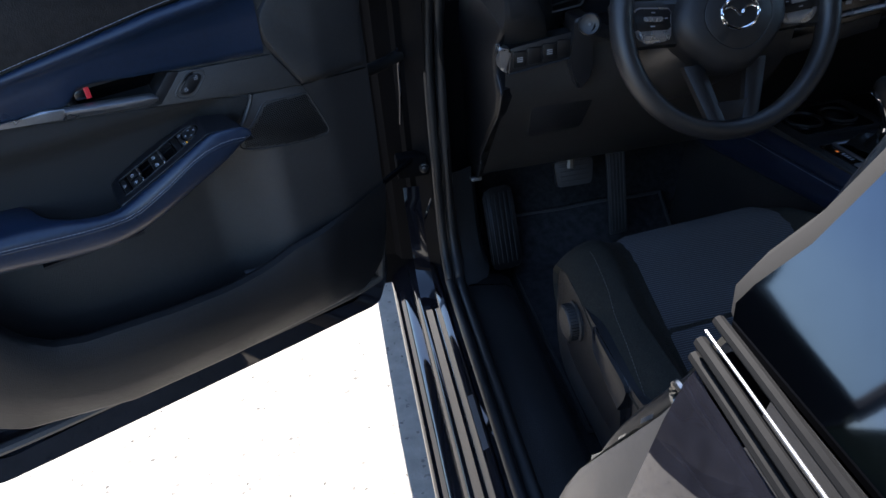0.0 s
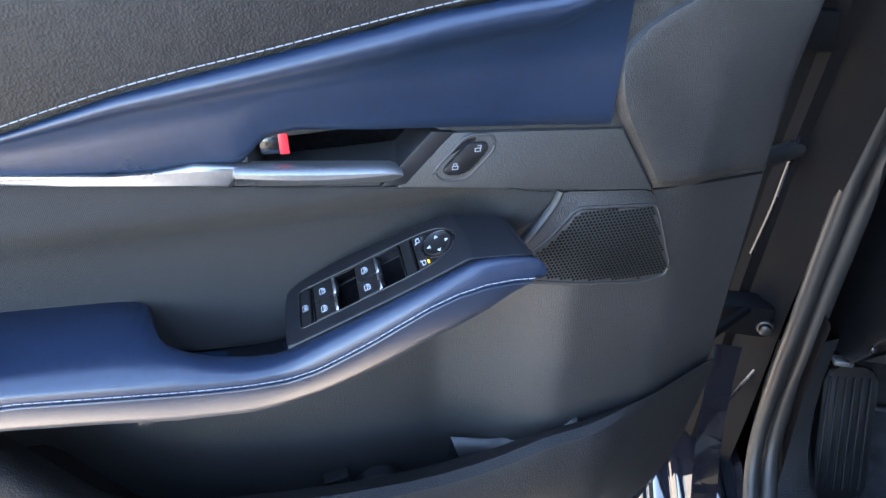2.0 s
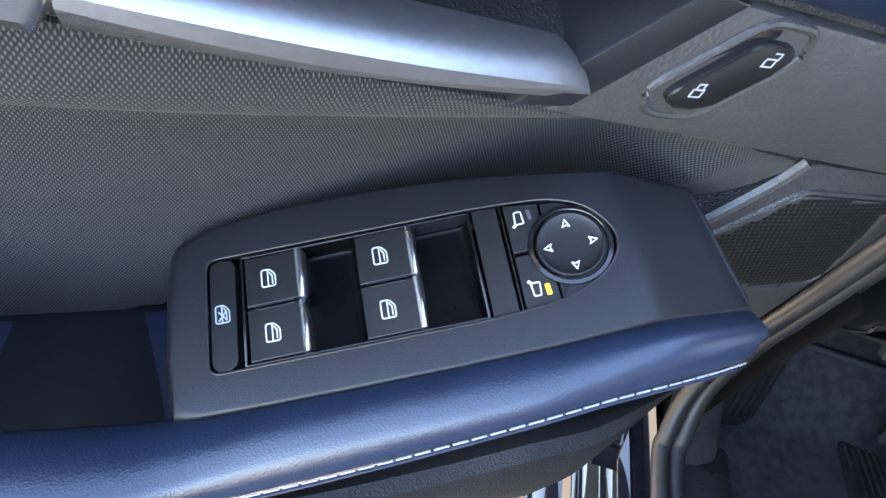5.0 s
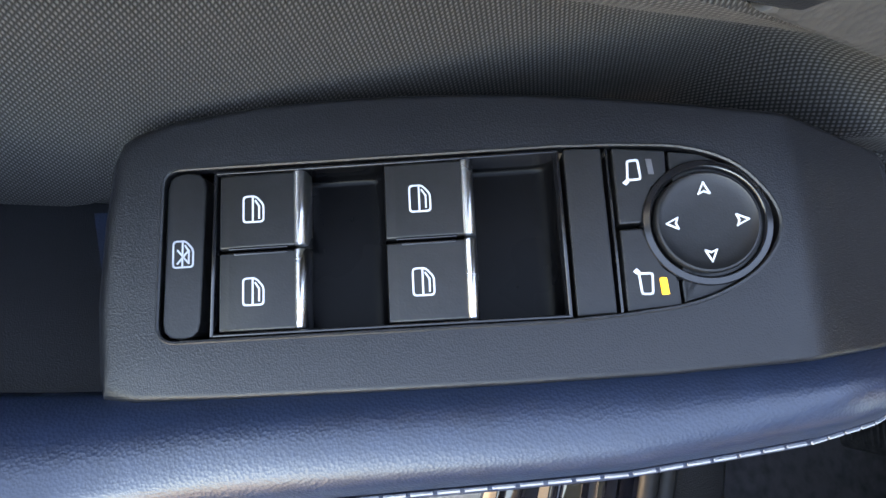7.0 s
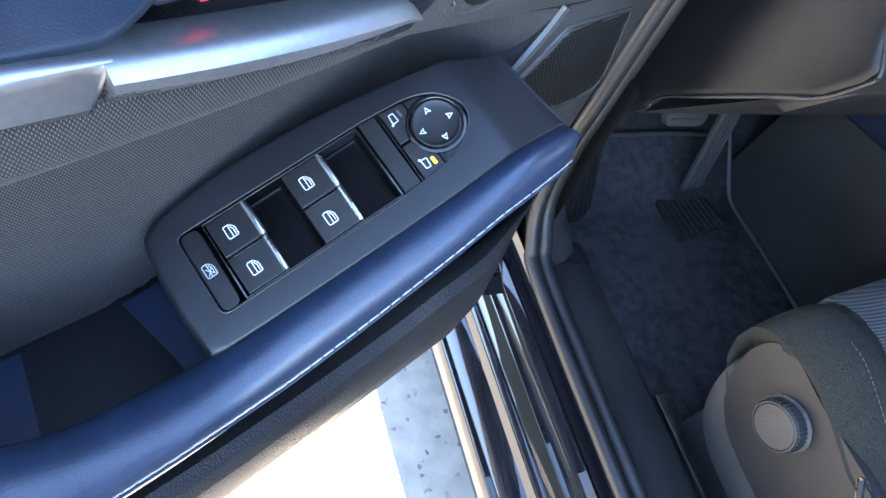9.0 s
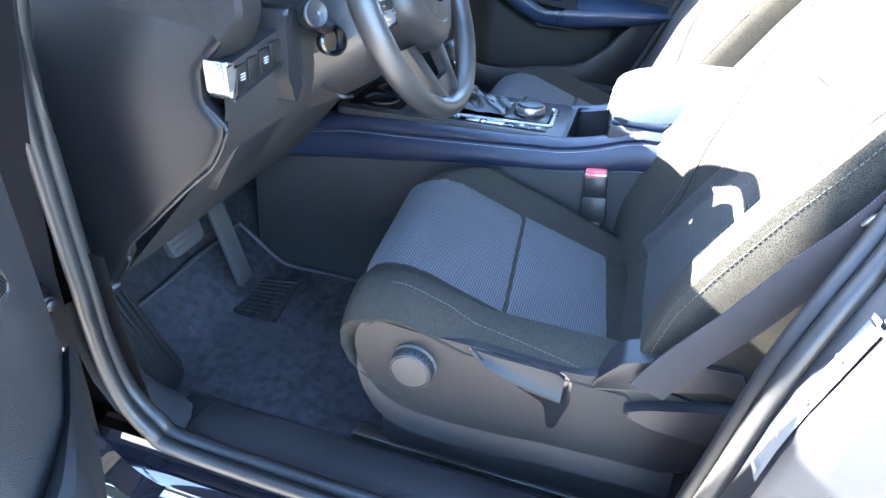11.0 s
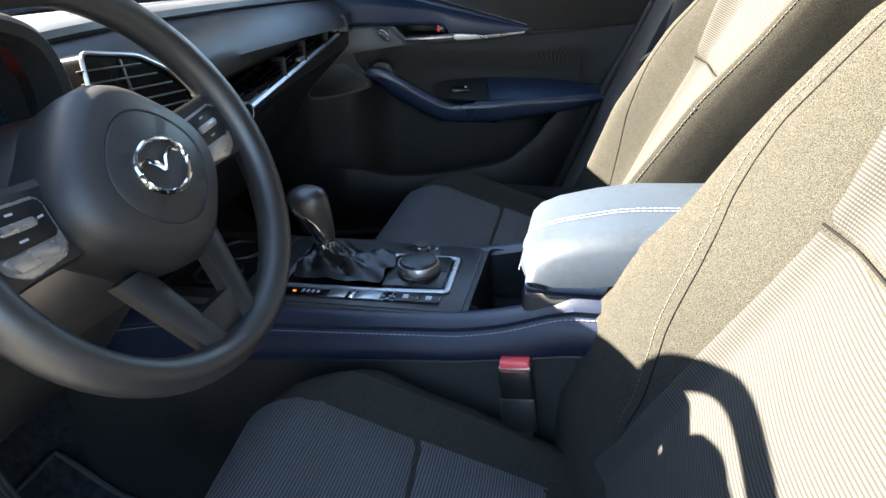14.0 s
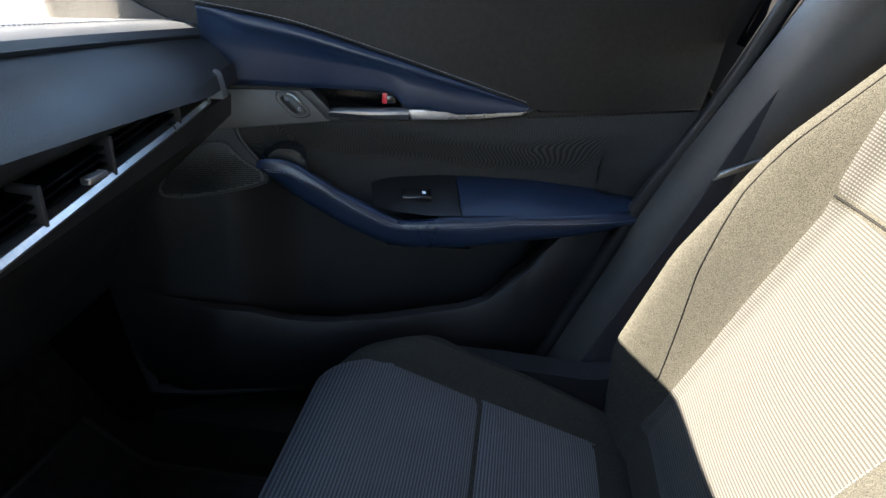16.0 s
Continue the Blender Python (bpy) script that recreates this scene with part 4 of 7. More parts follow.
        seam.append(f(u, zs - 0.0035, ws + 0.0012))
        ridge.append(f(u, zs - 0.0068, ws + 0.0012))
    part("armrest", loft(rings), NAVY, door, "dark navy leatherette armrest roll", sharp=75)
    part("armrest_stitching", stitches(seam[6:-2], 0.0047, 0.0010, 0.00036, f(0, 0, 1) - f(0, 0, 0)), THREAD, door, "pale contrast stitching")
    part("armrest_seam", tube(ridge[6:-2], 0.0008, 6), NAVY, door)
    # floor of the grab pocket between armrest and board
    part("grab_pocket", prism([(0.275, -0.06), (0.40, -0.06), (0.40, 0.034), (0.275, 0.034)], 0.722, 0.726, lambda a, b, c: f(a, c, b)), BEZEL, door)
    return door


DRIVER_U, DRIVER_N = Vector((math.cos(radians(-154.6)), math.sin(radians(-154.6)), 0)), Vector((0.4289, -0.9033, 0))
fd = lambda u, z, w: Vector((-0.982, 1.003, 0)) + DRIVER_U * u + DRIVER_N * w + Vector((0, 0, z))
driver_door = build_door("side_door", "open driver door with black leatherette, woven cloth and silver trim", fd, True, (-0.85, 1.15, 0.36))
fs = plane_map((-1.1764, 0.9015, 0.8088), (0.8469, 0.3073, 0.4339), (-0.4127, 0.8944, 0.1721), (-0.3352, -0.3248, 0.8844))
build_switch_panel(driver_door, fs)
PASS_U, PASS_N = Vector((math.cos(radians(-74.3)), math.sin(radians(-74.3)), 0)), Vector((-0.9627, -0.2706, 0))
fp0 = lambda u, z, w: Vector((0.607, 1.177, -0.066)) + PASS_U * u + PASS_N * w + Vector((0, 0, z))
ARM_DROP = [(0.10, 0.014), (0.136, 0.007), (0.165, -0.003), (0.208, -0.012), (0.28, -0.0185), (0.32, -0.019), (0.41, -0.030), (0.53, -0.036), (0.64, -0.040), (0.70, -0.04)]
TOP_DROP = [(-0.1, 0.03), (0.06, 0.021), (0.20, 0.008), (0.30, -0.003), (0.36, -0.011), (0.487, -0.018), (0.60, 0.0), (0.72, 0.012)]


def fp(u, z, w):
    """The closed door's belt line and armrest lie flatter than the open door's."""
    k = smoothstep(0.83, 0.875, z)
    return fp0(u, z + smoothstep(0.62, 0.71, z) * (along(ARM_DROP, u) * (1 - k) + along(TOP_DROP, u) * k), w)


passenger_door = build_door("side_door", "closed passenger door with black leatherette, cloth and silver trim", fp, False, (0.68, 0.85, 0.30))


def armrest_top(u0, u1, lift, n=24):
    """The sloping shelf between the armrest's roll and the door board."""
    rows = []
    for k in range(n + 1):
        u = u0 + (u1 - u0) * k / n
        zf = along([(0.24, 0.778), (0.28, 0.765), (0.334, 0.757), (0.45, 0.755), (0.587, 0.757), (0.66, 0.762)], u)
        zb = along([(0.24, 0.775), (0.262, 0.784), (0.289, 0.790), (0.372, 0.792), (0.50, 0.784), (0.60, 0.770), (0.66, 0.764)], u)
        e = min(k, n - k, 1)
        rows.append([fp0(u, zf + (zb - zf) * q + lift * e * (0.2 + 0.8 * math.sin(math.pi * min(1, q * 1.2))), 0.046 - 0.072 * q) for q in (0, 0.15, 0.4, 0.7, 0.9, 1.0)])
    return loft(rows)


part("armrest_top", armrest_top(0.382, 0.66, 0.004), NAVY, passenger_door, "dark navy leatherette armrest top")
bezel = part("switch_bezel", armrest_top(0.255, 0.380, 0.003, 12), BUTTON, passenger_door, "black switch bezel")
fw = plane_map(fp0(0.318, 0.7785, 0.018), PASS_U, fp0(0, 0.035, -0.072) - fp0(0, 0, 0), Vector((0, 0, 1)))
one = part("window_switch", box(-0.021, 0.021, -0.11, 0.09, -0.004, 0.0035, 0.0010, fw), PIANO, passenger_door, "black window switch")
part("window_sign", box(0.008, 0.013, -0.03, 0.03, 0.0034, 0.0038, 0, fw), ICON, one)
part("armrest_nose", prism(rounded([(0.108, 0.820), (0.112, 0.838), (0.128, 0.850), (0.150, 0.850), (0.164, 0.840), (0.166, 0.81), (0.20, 0.79)], 0.006), -0.004, 0.034, fp0, bevel=0.006), BUTTON, passenger_door, "black armrest nose")
part("sash_trim", prism([(0.722, 0.95), (0.742, 1.085), (0.80, 1.44), (0.90, 1.44), (0.86, 1.10), (0.80, 0.90)], -0.085, -0.015, fp0, bevel=0.006), PLASTIC_SMOOTH, passenger_door, "dark window sash trim")


# ---- car body ----
PILLAR = [(0.22, -0.755, 0.50), (0.36, -0.757, 0.478), (0.50, -0.748, 0.450), (0.65, -0.722, 0.421), (0.72, -0.702, 0.398), (0.79, -0.678, 0.370), (0.86, -0.657, 0.350), (1.0, -0.625, 0.325), (1.30, -0.55, 0.24)]
def build_body():
    car = thing("car_body", (0, 0, 0.2), "black painted car body with door openings, sills and roof", "car body", kind="structure")
    # sill: painted rocker outside, rubber seal, plastic scuff plate inside
    prof = [(-0.60, 0.20), (-0.625, 0.285), (-0.645, 0.302), (-0.70, 0.312), (-0.742, 0.318), (-0.758, 0.326)]
    part("scuff_plate", loft([[Vector((x, y, z)) for x, z in prof] for y in (0.30, 0.6, 0.9, 1.13)]), PLASTIC, car, "black plastic scuff plate")
    part("scuff_joint", loft([[Vector((x, y, z + 0.0015)) for x, z in prof[1:]] for y in (1.132, 1.17)]), PLASTIC_SMOOTH, car)
    sill = [(-0.755, 0.318), (-0.762, 0.300), (-0.777, 0.297), (-0.781, 0.301), (-0.784, 0.3015), (-0.795, 0.296), (-0.797, 0.293), (-0.803, 0.280), (-0.805, 0.2785), (-0.811, 0.2780), (-0.8125, 0.276), (-0.8215, 0.257), (-0.823, 0.2555), (-0.8275, 0.255), (-0.830, 0.2535), (-0.835, 0.247), (-0.838, 0.238), (-0.8395, 0.235), (-0.853, 0.231), (-0.862, 0.224), (-0.868, 0.214), (-0.8695, 0.2125), (-0.876, 0.212), (-0.879, 0.209), (-0.882, 0.198), (-0.876, 0.16), (-0.85, 0.13), (-0.60, 0.13)]
    part("sill", loft([[Vector((x, y, z)) for x, z in sill] for y in (-1.6, 0.2, 0.7, 1.25, 1.6)]), PAINT, car, "gloss black painted sill", sharp=30)
    part("sill_label", loft([[Vector((x, y, z)) for x, z in ((-0.7845, 0.3023), (-0.7945, 0.2970))] for y in (0.72, 0.84)]), TAG, car, "small dark sill label")
    # opening seal: up the A-pillar, along the sill, up the B-pillar
    seal = [(-0.665, 0.83, 1.42), (-0.70, 1.06, 1.25), (-0.735, 1.160, 1.05), (-0.752, 1.190, 0.90), (-0.760, 1.196, 0.80), (-0.763, 1.193, 0.70), (-0.764, 1.190, 0.58), (-0.765, 1.187, 0.48), (-0.766, 1.172, 0.405), (-0.766, 1.138, 0.355), (-0.765, 1.09, 0.333), (-0.764, 0.80, 0.325), (-0.764, 0.55, 0.328), (-0.758, 0.48, 0.37)]
    seal += [(x, y, z) for z, x, y in PILLAR[2:]]
    part("opening_seal", tube(curve_through(seal, 6), 0.0100, 10), SEAL, car, "black rubber opening seal")
    part("seal_lip", tube(curve_through([(x + 0.022, y + (0.006 if z > 0.36 else 0), z + (0.001 if z < 0.36 else 0)) for x, y, z in seal], 6), 0.0105, 10, flat=0.8), SEAL, car, "inner lip of the rubber seal")
    # A-pillar jamb: painted, stepped
    jamb = []
    for z, y in ((0.29, 1.255), (0.40, 1.245), (0.60, 1.235), (0.75, 1.215), (0.95, 1.17), (1.10, 1.12)):
        jamb.append([Vector((x, y + d, z)) for x, d in ((-0.768, -0.02), (-0.785, 0.005), (-0.80, 0.03), (-0.812, 0.032), (-0.82, 0.045), (-0.85, 0.055), (-0.862, 0.08), (-0.90, 0.09), (-0.915, 0.14), (-0.90, 0.6))])
    part("front_jamb", loft(jamb), JAMB, car, "gloss black front door jamb")
    for s in (-1, 1):
        part("wheel_house", box(min(s * 0.645, s * 0.928), max(s * 0.645, s * 0.928), 1.36, 2.55, 0.19, 0.80), JAMB, car)
        part("wing_top", box(min(s * 0.645, s * 0.918), max(s * 0.645, s * 0.918), 1.36, 2.30, 0.80, 0.852), JAMB, car)
    for pts, r in (([(-0.80, 1.235, 0.95), (-0.806, 1.235, 0.876), (-0.810, 1.235, 0.797), (-0.813, 1.237, 0.73), (-0.82, 1.24, 0.66)], 0.0028), ([(-0.75, 1.235, 0.94), (-0.763, 1.235, 0.865), (-0.768, 1.235, 0.79), (-0.767, 1.235, 0.70), (-0.762, 1.235, 0.60), (-0.766, 1.235, 0.515), (-0.789, 1.232, 0.45), (-0.81, 1.22, 0.41)], 0.0030)):
        part("jamb_fold", tube(curve_through(pts, 6), r, 8), PAINT, car, "gloss black folded metal edge")
    rows = []
    for i in range(7):
        x = -0.798 - 0.034 * i / 6
        rows.append([Vector((x, 1.235 - 0.135 * (1 - math.cos(q)) ** 0.9, 0.52 - 0.225 * math.sin(q))) for q in [math.pi / 2 * k / 14 for k in range(15)]])
    part("jamb_fillet", loft(rows), PAINT, car, "gloss black rounded foot of the door jamb")
    # hinge with its bolt and check strap
    hinge = part("door_hinge", box(-0.84, -0.775, 1.225, 1.262, 0.545, 0.592, 0.006), JAMB, car)
    part("hinge_bolt", disc((-0.785, 1.222, 0.566), (-0.15, -1, 0), [(0.010, -0.004), (0.010, 0.002), (0.0075, 0.003), (0.0075, 0.009), (0.005, 0.0105), (0.0001, 0.0105)], 12), BUTTON, hinge, "dark hinge bolt")
    part("door_hinge", box(-0.85, -0.80, 1.21, 1.245, 0.905, 0.945, 0.006), JAMB, car)
    part("check_strap", tube([(-0.80, 1.24, 0.585), (-0.85, 1.18, 0.585), (-0.90, 1.12, 0.585)], 0.006, 6), JAMB, car)
    part("wiring_boot", tube(curve_through([(-0.79, 1.25, 0.80), (-0.84, 1.22, 0.79), (-0.90, 1.16, 0.795)], 4), 0.011, 10), SEAL, car)
    # B-pillar: trim inside, painted jamb outside with its striker
    inner, outer, label = [], [], []
    for k in range(28):
        z = 0.22 + 1.08 * k / 27
        xs, ys = along([(a, b) for a, b, c in PILLAR], z), along([(a, c) for a, b, c in PILLAR], z)
        h = smoothstep(0.60, 0.76, z)
        inner.append([Vector((xs + x, ys + d, z)) for x, d in ((0.085, -0.16), (0.08, -0.05), (0.06, -0.012), (0.012, 0.004), (0.004, 0.0))])
        door_x = along([(0.22, -0.85), (0.86, -0.80), (0.912, -0.765), (1.03, -0.712), (1.15, -0.66), (1.32, -0.585)], z)
        outer.append([Vector((max(xs + x, door_x), ys + d * (1 - h) + e * h, z)) for x, d, e in ((0.004, 0.0, 0.0), (-0.014, -0.010, -0.018), (-0.046, -0.012, -0.024), (-0.052, -0.020, -0.035), (-0.055, -0.05, -0.06), (-0.060, -0.10, -0.11), (-0.065, -0.16, -0.17))])
        if 0.58 < z < 0.76:
            label.append([Vector((xs + x, ys + d * (1 - h) + d * 1.7 * h + 0.0015, z)) for x, d in ((-0.018, -0.0098), (-0.028, -0.0107), (-0.040, -0.0116))])
    part("pillar_trim", loft(inner), PLASTIC, car, "dark plastic pillar trim")
    jb = part("rear_jamb", loft(outer), PLASTIC_SMOOTH, car, "black centre pillar jamb")
    part("striker", tube(curve_through([(-0.706, 0.345, 0.772), (-0.706, 0.368, 0.772), (-0.706, 0.368, 0.789), (-0.706, 0.345, 0.789)], 4), 0.004, 8), STEEL, jb, "steel door striker")
    tag = part("pillar_sticker", loft(label), STICKER, jb, "white information sticker")
    for k in range(5):
        p = label[min(k, len(label) - 1)]
        part("printed_bar", loft([[p[0] + Vector((-0.004, 0.001, 0.004)), p[2] + Vector((0.006 + 0.004 * (k % 2), 0.001, 0.004))], [p[0] + Vector((-0.004, 0.001, 0.010)), p[2] + Vector((0.006 + 0.004 * (k % 2), 0.001, 0.010))]]), GREY_PRINT, tag)
    # roof, windscreen header, rails and pillars, rear shell
    def roof_ring(x):
        k = (x / 0.62) ** 2
        return [Vector((x, y, z - 0.05 * k)) for y, z in ((0.82, 1.40), (0.55, 1.435), (0.1, 1.44), (-0.7, 1.42), (-1.5, 1.22), (-1.9, 0.95))]
    rings = [roof_ring(-0.62 + 1.24 * i / 10) for i in range(11)]
    part("roof", loft(rings), PAINT, car, "black painted roof")
    part("headliner", loft([[p - Vector((0, 0, 0.03)) for p in r[:5]] for r in rings]), LINING, car, "grey cloth headliner")
    for s in (-1, 1):
        part("roof_rail", tube(curve_through([(s * 0.64, 0.82, 1.335), (s * 0.65, 0.4, 1.37), (s * 0.65, -0.4, 1.36), (s * 0.66, -1.3, 1.22)], 5), 0.04, 8), PAINT, car)
        lean = 0.055 if s < 0 else 0.045
        part("screen_pillar", tube(curve_through([(s * (0.60 + lean), 0.82, 1.355), (s * (0.632 + lean), 1.15, 1.20), (s * (0.665 + lean), 1.55, 0.98), (s * (0.70 + lean), 1.75, 0.88)], 5), 0.038 + lean * 0.4, 8), PAINT, car)
    part("screen_header", tube([(-0.62, 0.82, 1.365), (0, 0.84, 1.395), (0.62, 0.82, 1.365)], 0.03, 8), PAINT, car)
    ws = loft([[Vector((x, 0.82 + 0.93 * k + 0.03 * (1 - (x / 0.66) ** 2), 1.37 - 0.51 * k)) for x in [-0.66 + 0.132 * i for i in range(11)]] for k in (0, 0.33, 0.66, 1)])
    w = part("windscreen", ws, GLASS, car, "clear windscreen")
    w.visible_shadow = False
    # bonnet, wings and lower body
    part("bonnet", loft([[Vector((x, y, z - 0.10 * (x / 0.85) ** 2)) for x in (-0.85, -0.6, -0.3, 0, 0.3, 0.6, 0.85)] for y, z in ((1.72, 0.93), (2.2, 0.90), (2.55, 0.80), (2.65, 0.5), (2.60, 0.25))]), PAINT, car)
    for s in (-1, 1):
        part("wing", loft([[Vector((s * (0.935 - 0.10 * max(0, z - 0.7)), y, z)) for z in (0.2, 0.45, 0.7, 0.86)] for y in (1.33, 1.8, 2.3, 2.62)]), PAINT, car)
    part("bulkhead", loft([[Vector((x, y, z)) for x in (-0.80, 0, 0.80)] for y, z in ((1.75, 0.86), (1.60, 0.75), (1.52, 0.45), (1.42, 0.20))]), CARPET, car)
    part("passenger_side", loft([[Vector((x, y, z)) for x, z in ((0.76, 0.32), (0.80, 0.30), (0.88, 0.28), (0.90, 0.13), (0.6, 0.13))] for y in (-1.6, 1.6)]), PAINT, car)
    part("passenger_scuff", loft([[Vector((x, y, z)) for x, z in ((0.60, 0.20), (0.625, 0.285), (0.66, 0.30), (0.77, 0.325))] for y in (0.2, 1.3)]), PLASTIC, car)
    inner = []
    for z, y in ((0.22, 0.70), (0.36, 0.662), (0.484, 0.612), (0.614, 0.557), (0.684, 0.535), (0.834, 0.466), (1.05, 0.376), (1.40, 0.25)):
        t = max(0, z - 0.72) * 0.2
        inner.append([Vector((x - t, y + d, z)) for x, d in ((0.66, -0.20), (0.675, -0.05), (0.70, -0.01), (0.745, 0.012), (0.78, 0.0))])
    part("pillar_trim", loft(inner), PILLAR_SKIN, car, "dark plastic pillar trim")
    jamb = []
    for z, y in ((0.93, 0.412), (1.05, 0.37), (1.20, 0.317), (1.40, 0.25)):
        t = max(0, z - 0.72) * 0.2
        jamb.append([Vector((x - t, y + d, z)) for x, d in ((0.77, -0.002), (0.80, 0.004), (0.84, 0.016), (0.88, 0.020), (0.94, 0.020), (0.95, -0.25))])
    part("rear_jamb", loft(jamb), JAMB, car, "black painted centre pillar jamb")
    edge = [(0.74, 0.690, 0.32), (0.742, 0.662, 0.40), (0.745, 0.602, 0.55), (0.745, 0.543, 0.70), (0.735, 0.467, 0.86), (0.715, 0.392, 1.06), (0.66, 0.28, 1.36)]
    part("opening_seal", tube(curve_through(edge, 6), 0.012, 10), SEAL, car, "black rubber opening seal")
    # rear of the cabin
    part("rear_bench", box(-0.62, 0.62, -0.75, -0.25, 0.25, 0.52, 0.05), FABRIC, car)
    part("rear_backrest", box(-0.62, 0.62, -0.95, -0.72, 0.40, 1.0, 0.05), FABRIC, car)
    part("rear_wall", box(-0.80, 0.80, -1.65, -1.62, 0.15, 1.0), PLASTIC, car)
    part("rear_side", loft([[Vector((x, y, z)) for z, x in ((0.28, 0.80), (0.60, 0.82), (0.95, 0.78))] for y in (-1.6, 0.32)]), PAINT, car)
    rg = loft([[Vector((x, y, z)) for z, x in ((0.95, 0.77), (1.33, 0.66))] for y in (-1.3, 0.28)])
    part("rear_pane", rg, DARK_GLASS, car, "tinted rear side glass")
    # floor and tunnel
    part("cabin_floor", box(-0.64, 0.64, -0.8, 1.45, 0.17, 0.205), CARPET, car, "black carpet floor")
    part("toe_board", loft([[Vector((x, y, z)) for x in (-0.66, 0, 0.66)] for y, z in ((1.28, 0.205), (1.38, 0.25), (1.50, 0.42), (1.56, 0.62))]), CARPET, car)
    for s in (-1, 1):
        part("kick_panel", loft([[Vector((s * x, y, z)) for z, x in ((0.20, 0.65), (0.33, 0.725), (0.52, 0.74), (0.62, 0.74))] for y in (1.165, 1.22, 1.35, 1.5)]), JAMB, car, "dark kick panel")
    for s in (-1, 1):
        rows = [[Vector((s * x, y + d, z)) for x, d in ((0.757, 0.0), (0.738, -0.004), (0.705, 0.004), (0.680, 0.018), (0.668, 0.05), (0.664, 0.12))] for y, z in ((1.240, 0.536), (1.238, 0.47), (1.225, 0.41), (1.20, 0.365), (1.165, 0.338), (1.12, 0.326))]
        part("kick_trim", loft(rows), PLASTIC, car, "dark plastic kick trim")
    return car


car = build_body()


PRIVACY = material("reflective_privacy_glass", (0.046, 0.050, 0.064), 0.02, metal=1.0, var=0.05, scale=10)


def build_rear_door():
    d = thing("rear_door", (-0.85, -0.3, 0.35), "closed gloss black rear door with tinted glass", "car door")
    rows = []
    edge = [(0.34, -0.865, 0.30), (0.5, -0.880, 0.27), (0.65, -0.870, 0.25), (0.79, -0.842, 0.236), (0.86, -0.827, 0.232), (0.90, -0.818, 0.231), (0.94, -0.808, 0.232), (0.962, -0.8015, 0.2315), (0.968, -0.798, 0.231)]
    for z, x, y0 in edge:
        rows.append([Vector((x + 0.055, y0 - 0.004, z)), Vector((x + 0.02, y0, z)), Vector((x + 0.006, y0 - 0.002, z)), Vector((x + 0.001, y0 - 0.006, z)), Vector((x - 0.001, y0 - 0.02, z)), Vector((x - 0.006, y0 - 0.15, z)), Vector((x - 0.008, y0 - 0.4, z)), Vector((x, y0 - 1.0, z))])
    part("door_skin", loft(rows), PAINT, d, "gloss black painted door skin")
    line = [(-0.797, 0.230, 0.0), (-0.804, 0.08, 0.001), (-0.807, -0.2, 0.004), (-0.80, -0.75, 0.014)]
    for name, dz, dx, r, mat in (("belt_seal", 0.971, 0.0015, 0.0028, VOID), ("belt_trim", 0.9785, 0.003, 0.0030, VOID), ("belt_strip", 0.9840, 0.0045, 0.0007, SILVER), ("pane_seal", 0.9885, 0.009, 0.0026, VOID)):
        part(name, tube(curve_through([(x + dx, y, dz + h) for x, y, h in line], 5), r, 8), mat, d, {"belt_strip": "thin bright belt strip"}.get(name, ""))
    spec = [(0.988, -0.786, 0.224), (0.996, -0.782, 0.230), (1.005, -0.777, 0.2285), (1.028, -0.766, 0.219), (1.058, -0.752, 0.213), (1.15, -0.710, 0.19), (1.32, -0.622, 0.165)]
    part("pane", loft([[Vector((x - 0.006 * math.sin(min(k, 0.4) * 3.9), y0 - k, z)) for k in (0.0, 0.05, 0.1, 0.2, 0.35, 0.8)] for z, x, y0 in spec]), PRIVACY, d, "dark privacy glass")
    part("pillar_cover", loft([[Vector((x + e, y0 - k, z)) for k, e in ((-0.022, 0.045), (-0.018, 0.018), (-0.010, 0.006), (0.001, 0.002))] for z, x, y0 in spec]), VOID, d, "dark pillar cover")
    return d


build_rear_door()


# ---- seats ----
def word_bm(word, size, f, a0, b0, d):
    """Raised letters in the built-in font, centred on a0."""
    cu = bpy.data.curves.new("word", "FONT")
    cu.body, cu.size, cu.align_x = word, size, "CENTER"
    ob = bpy.data.objects.new("word", cu)
    me = bpy.data.meshes.new_from_object(ob)
    bm = bmesh.new()
    bm.from_mesh(me)
    for v in bm.verts:
        v.co = f(a0 + v.co.x, b0 + v.co.y, d)
    bpy.data.objects.remove(ob)
    bpy.data.curves.remove(cu)
    bpy.data.meshes.remove(me)
    return bm


BACK_WIDTH = [(0, 0.225), (0.12, 0.245), (0.55, 0.252), (0.8, 0.225), (1, 0.18)]


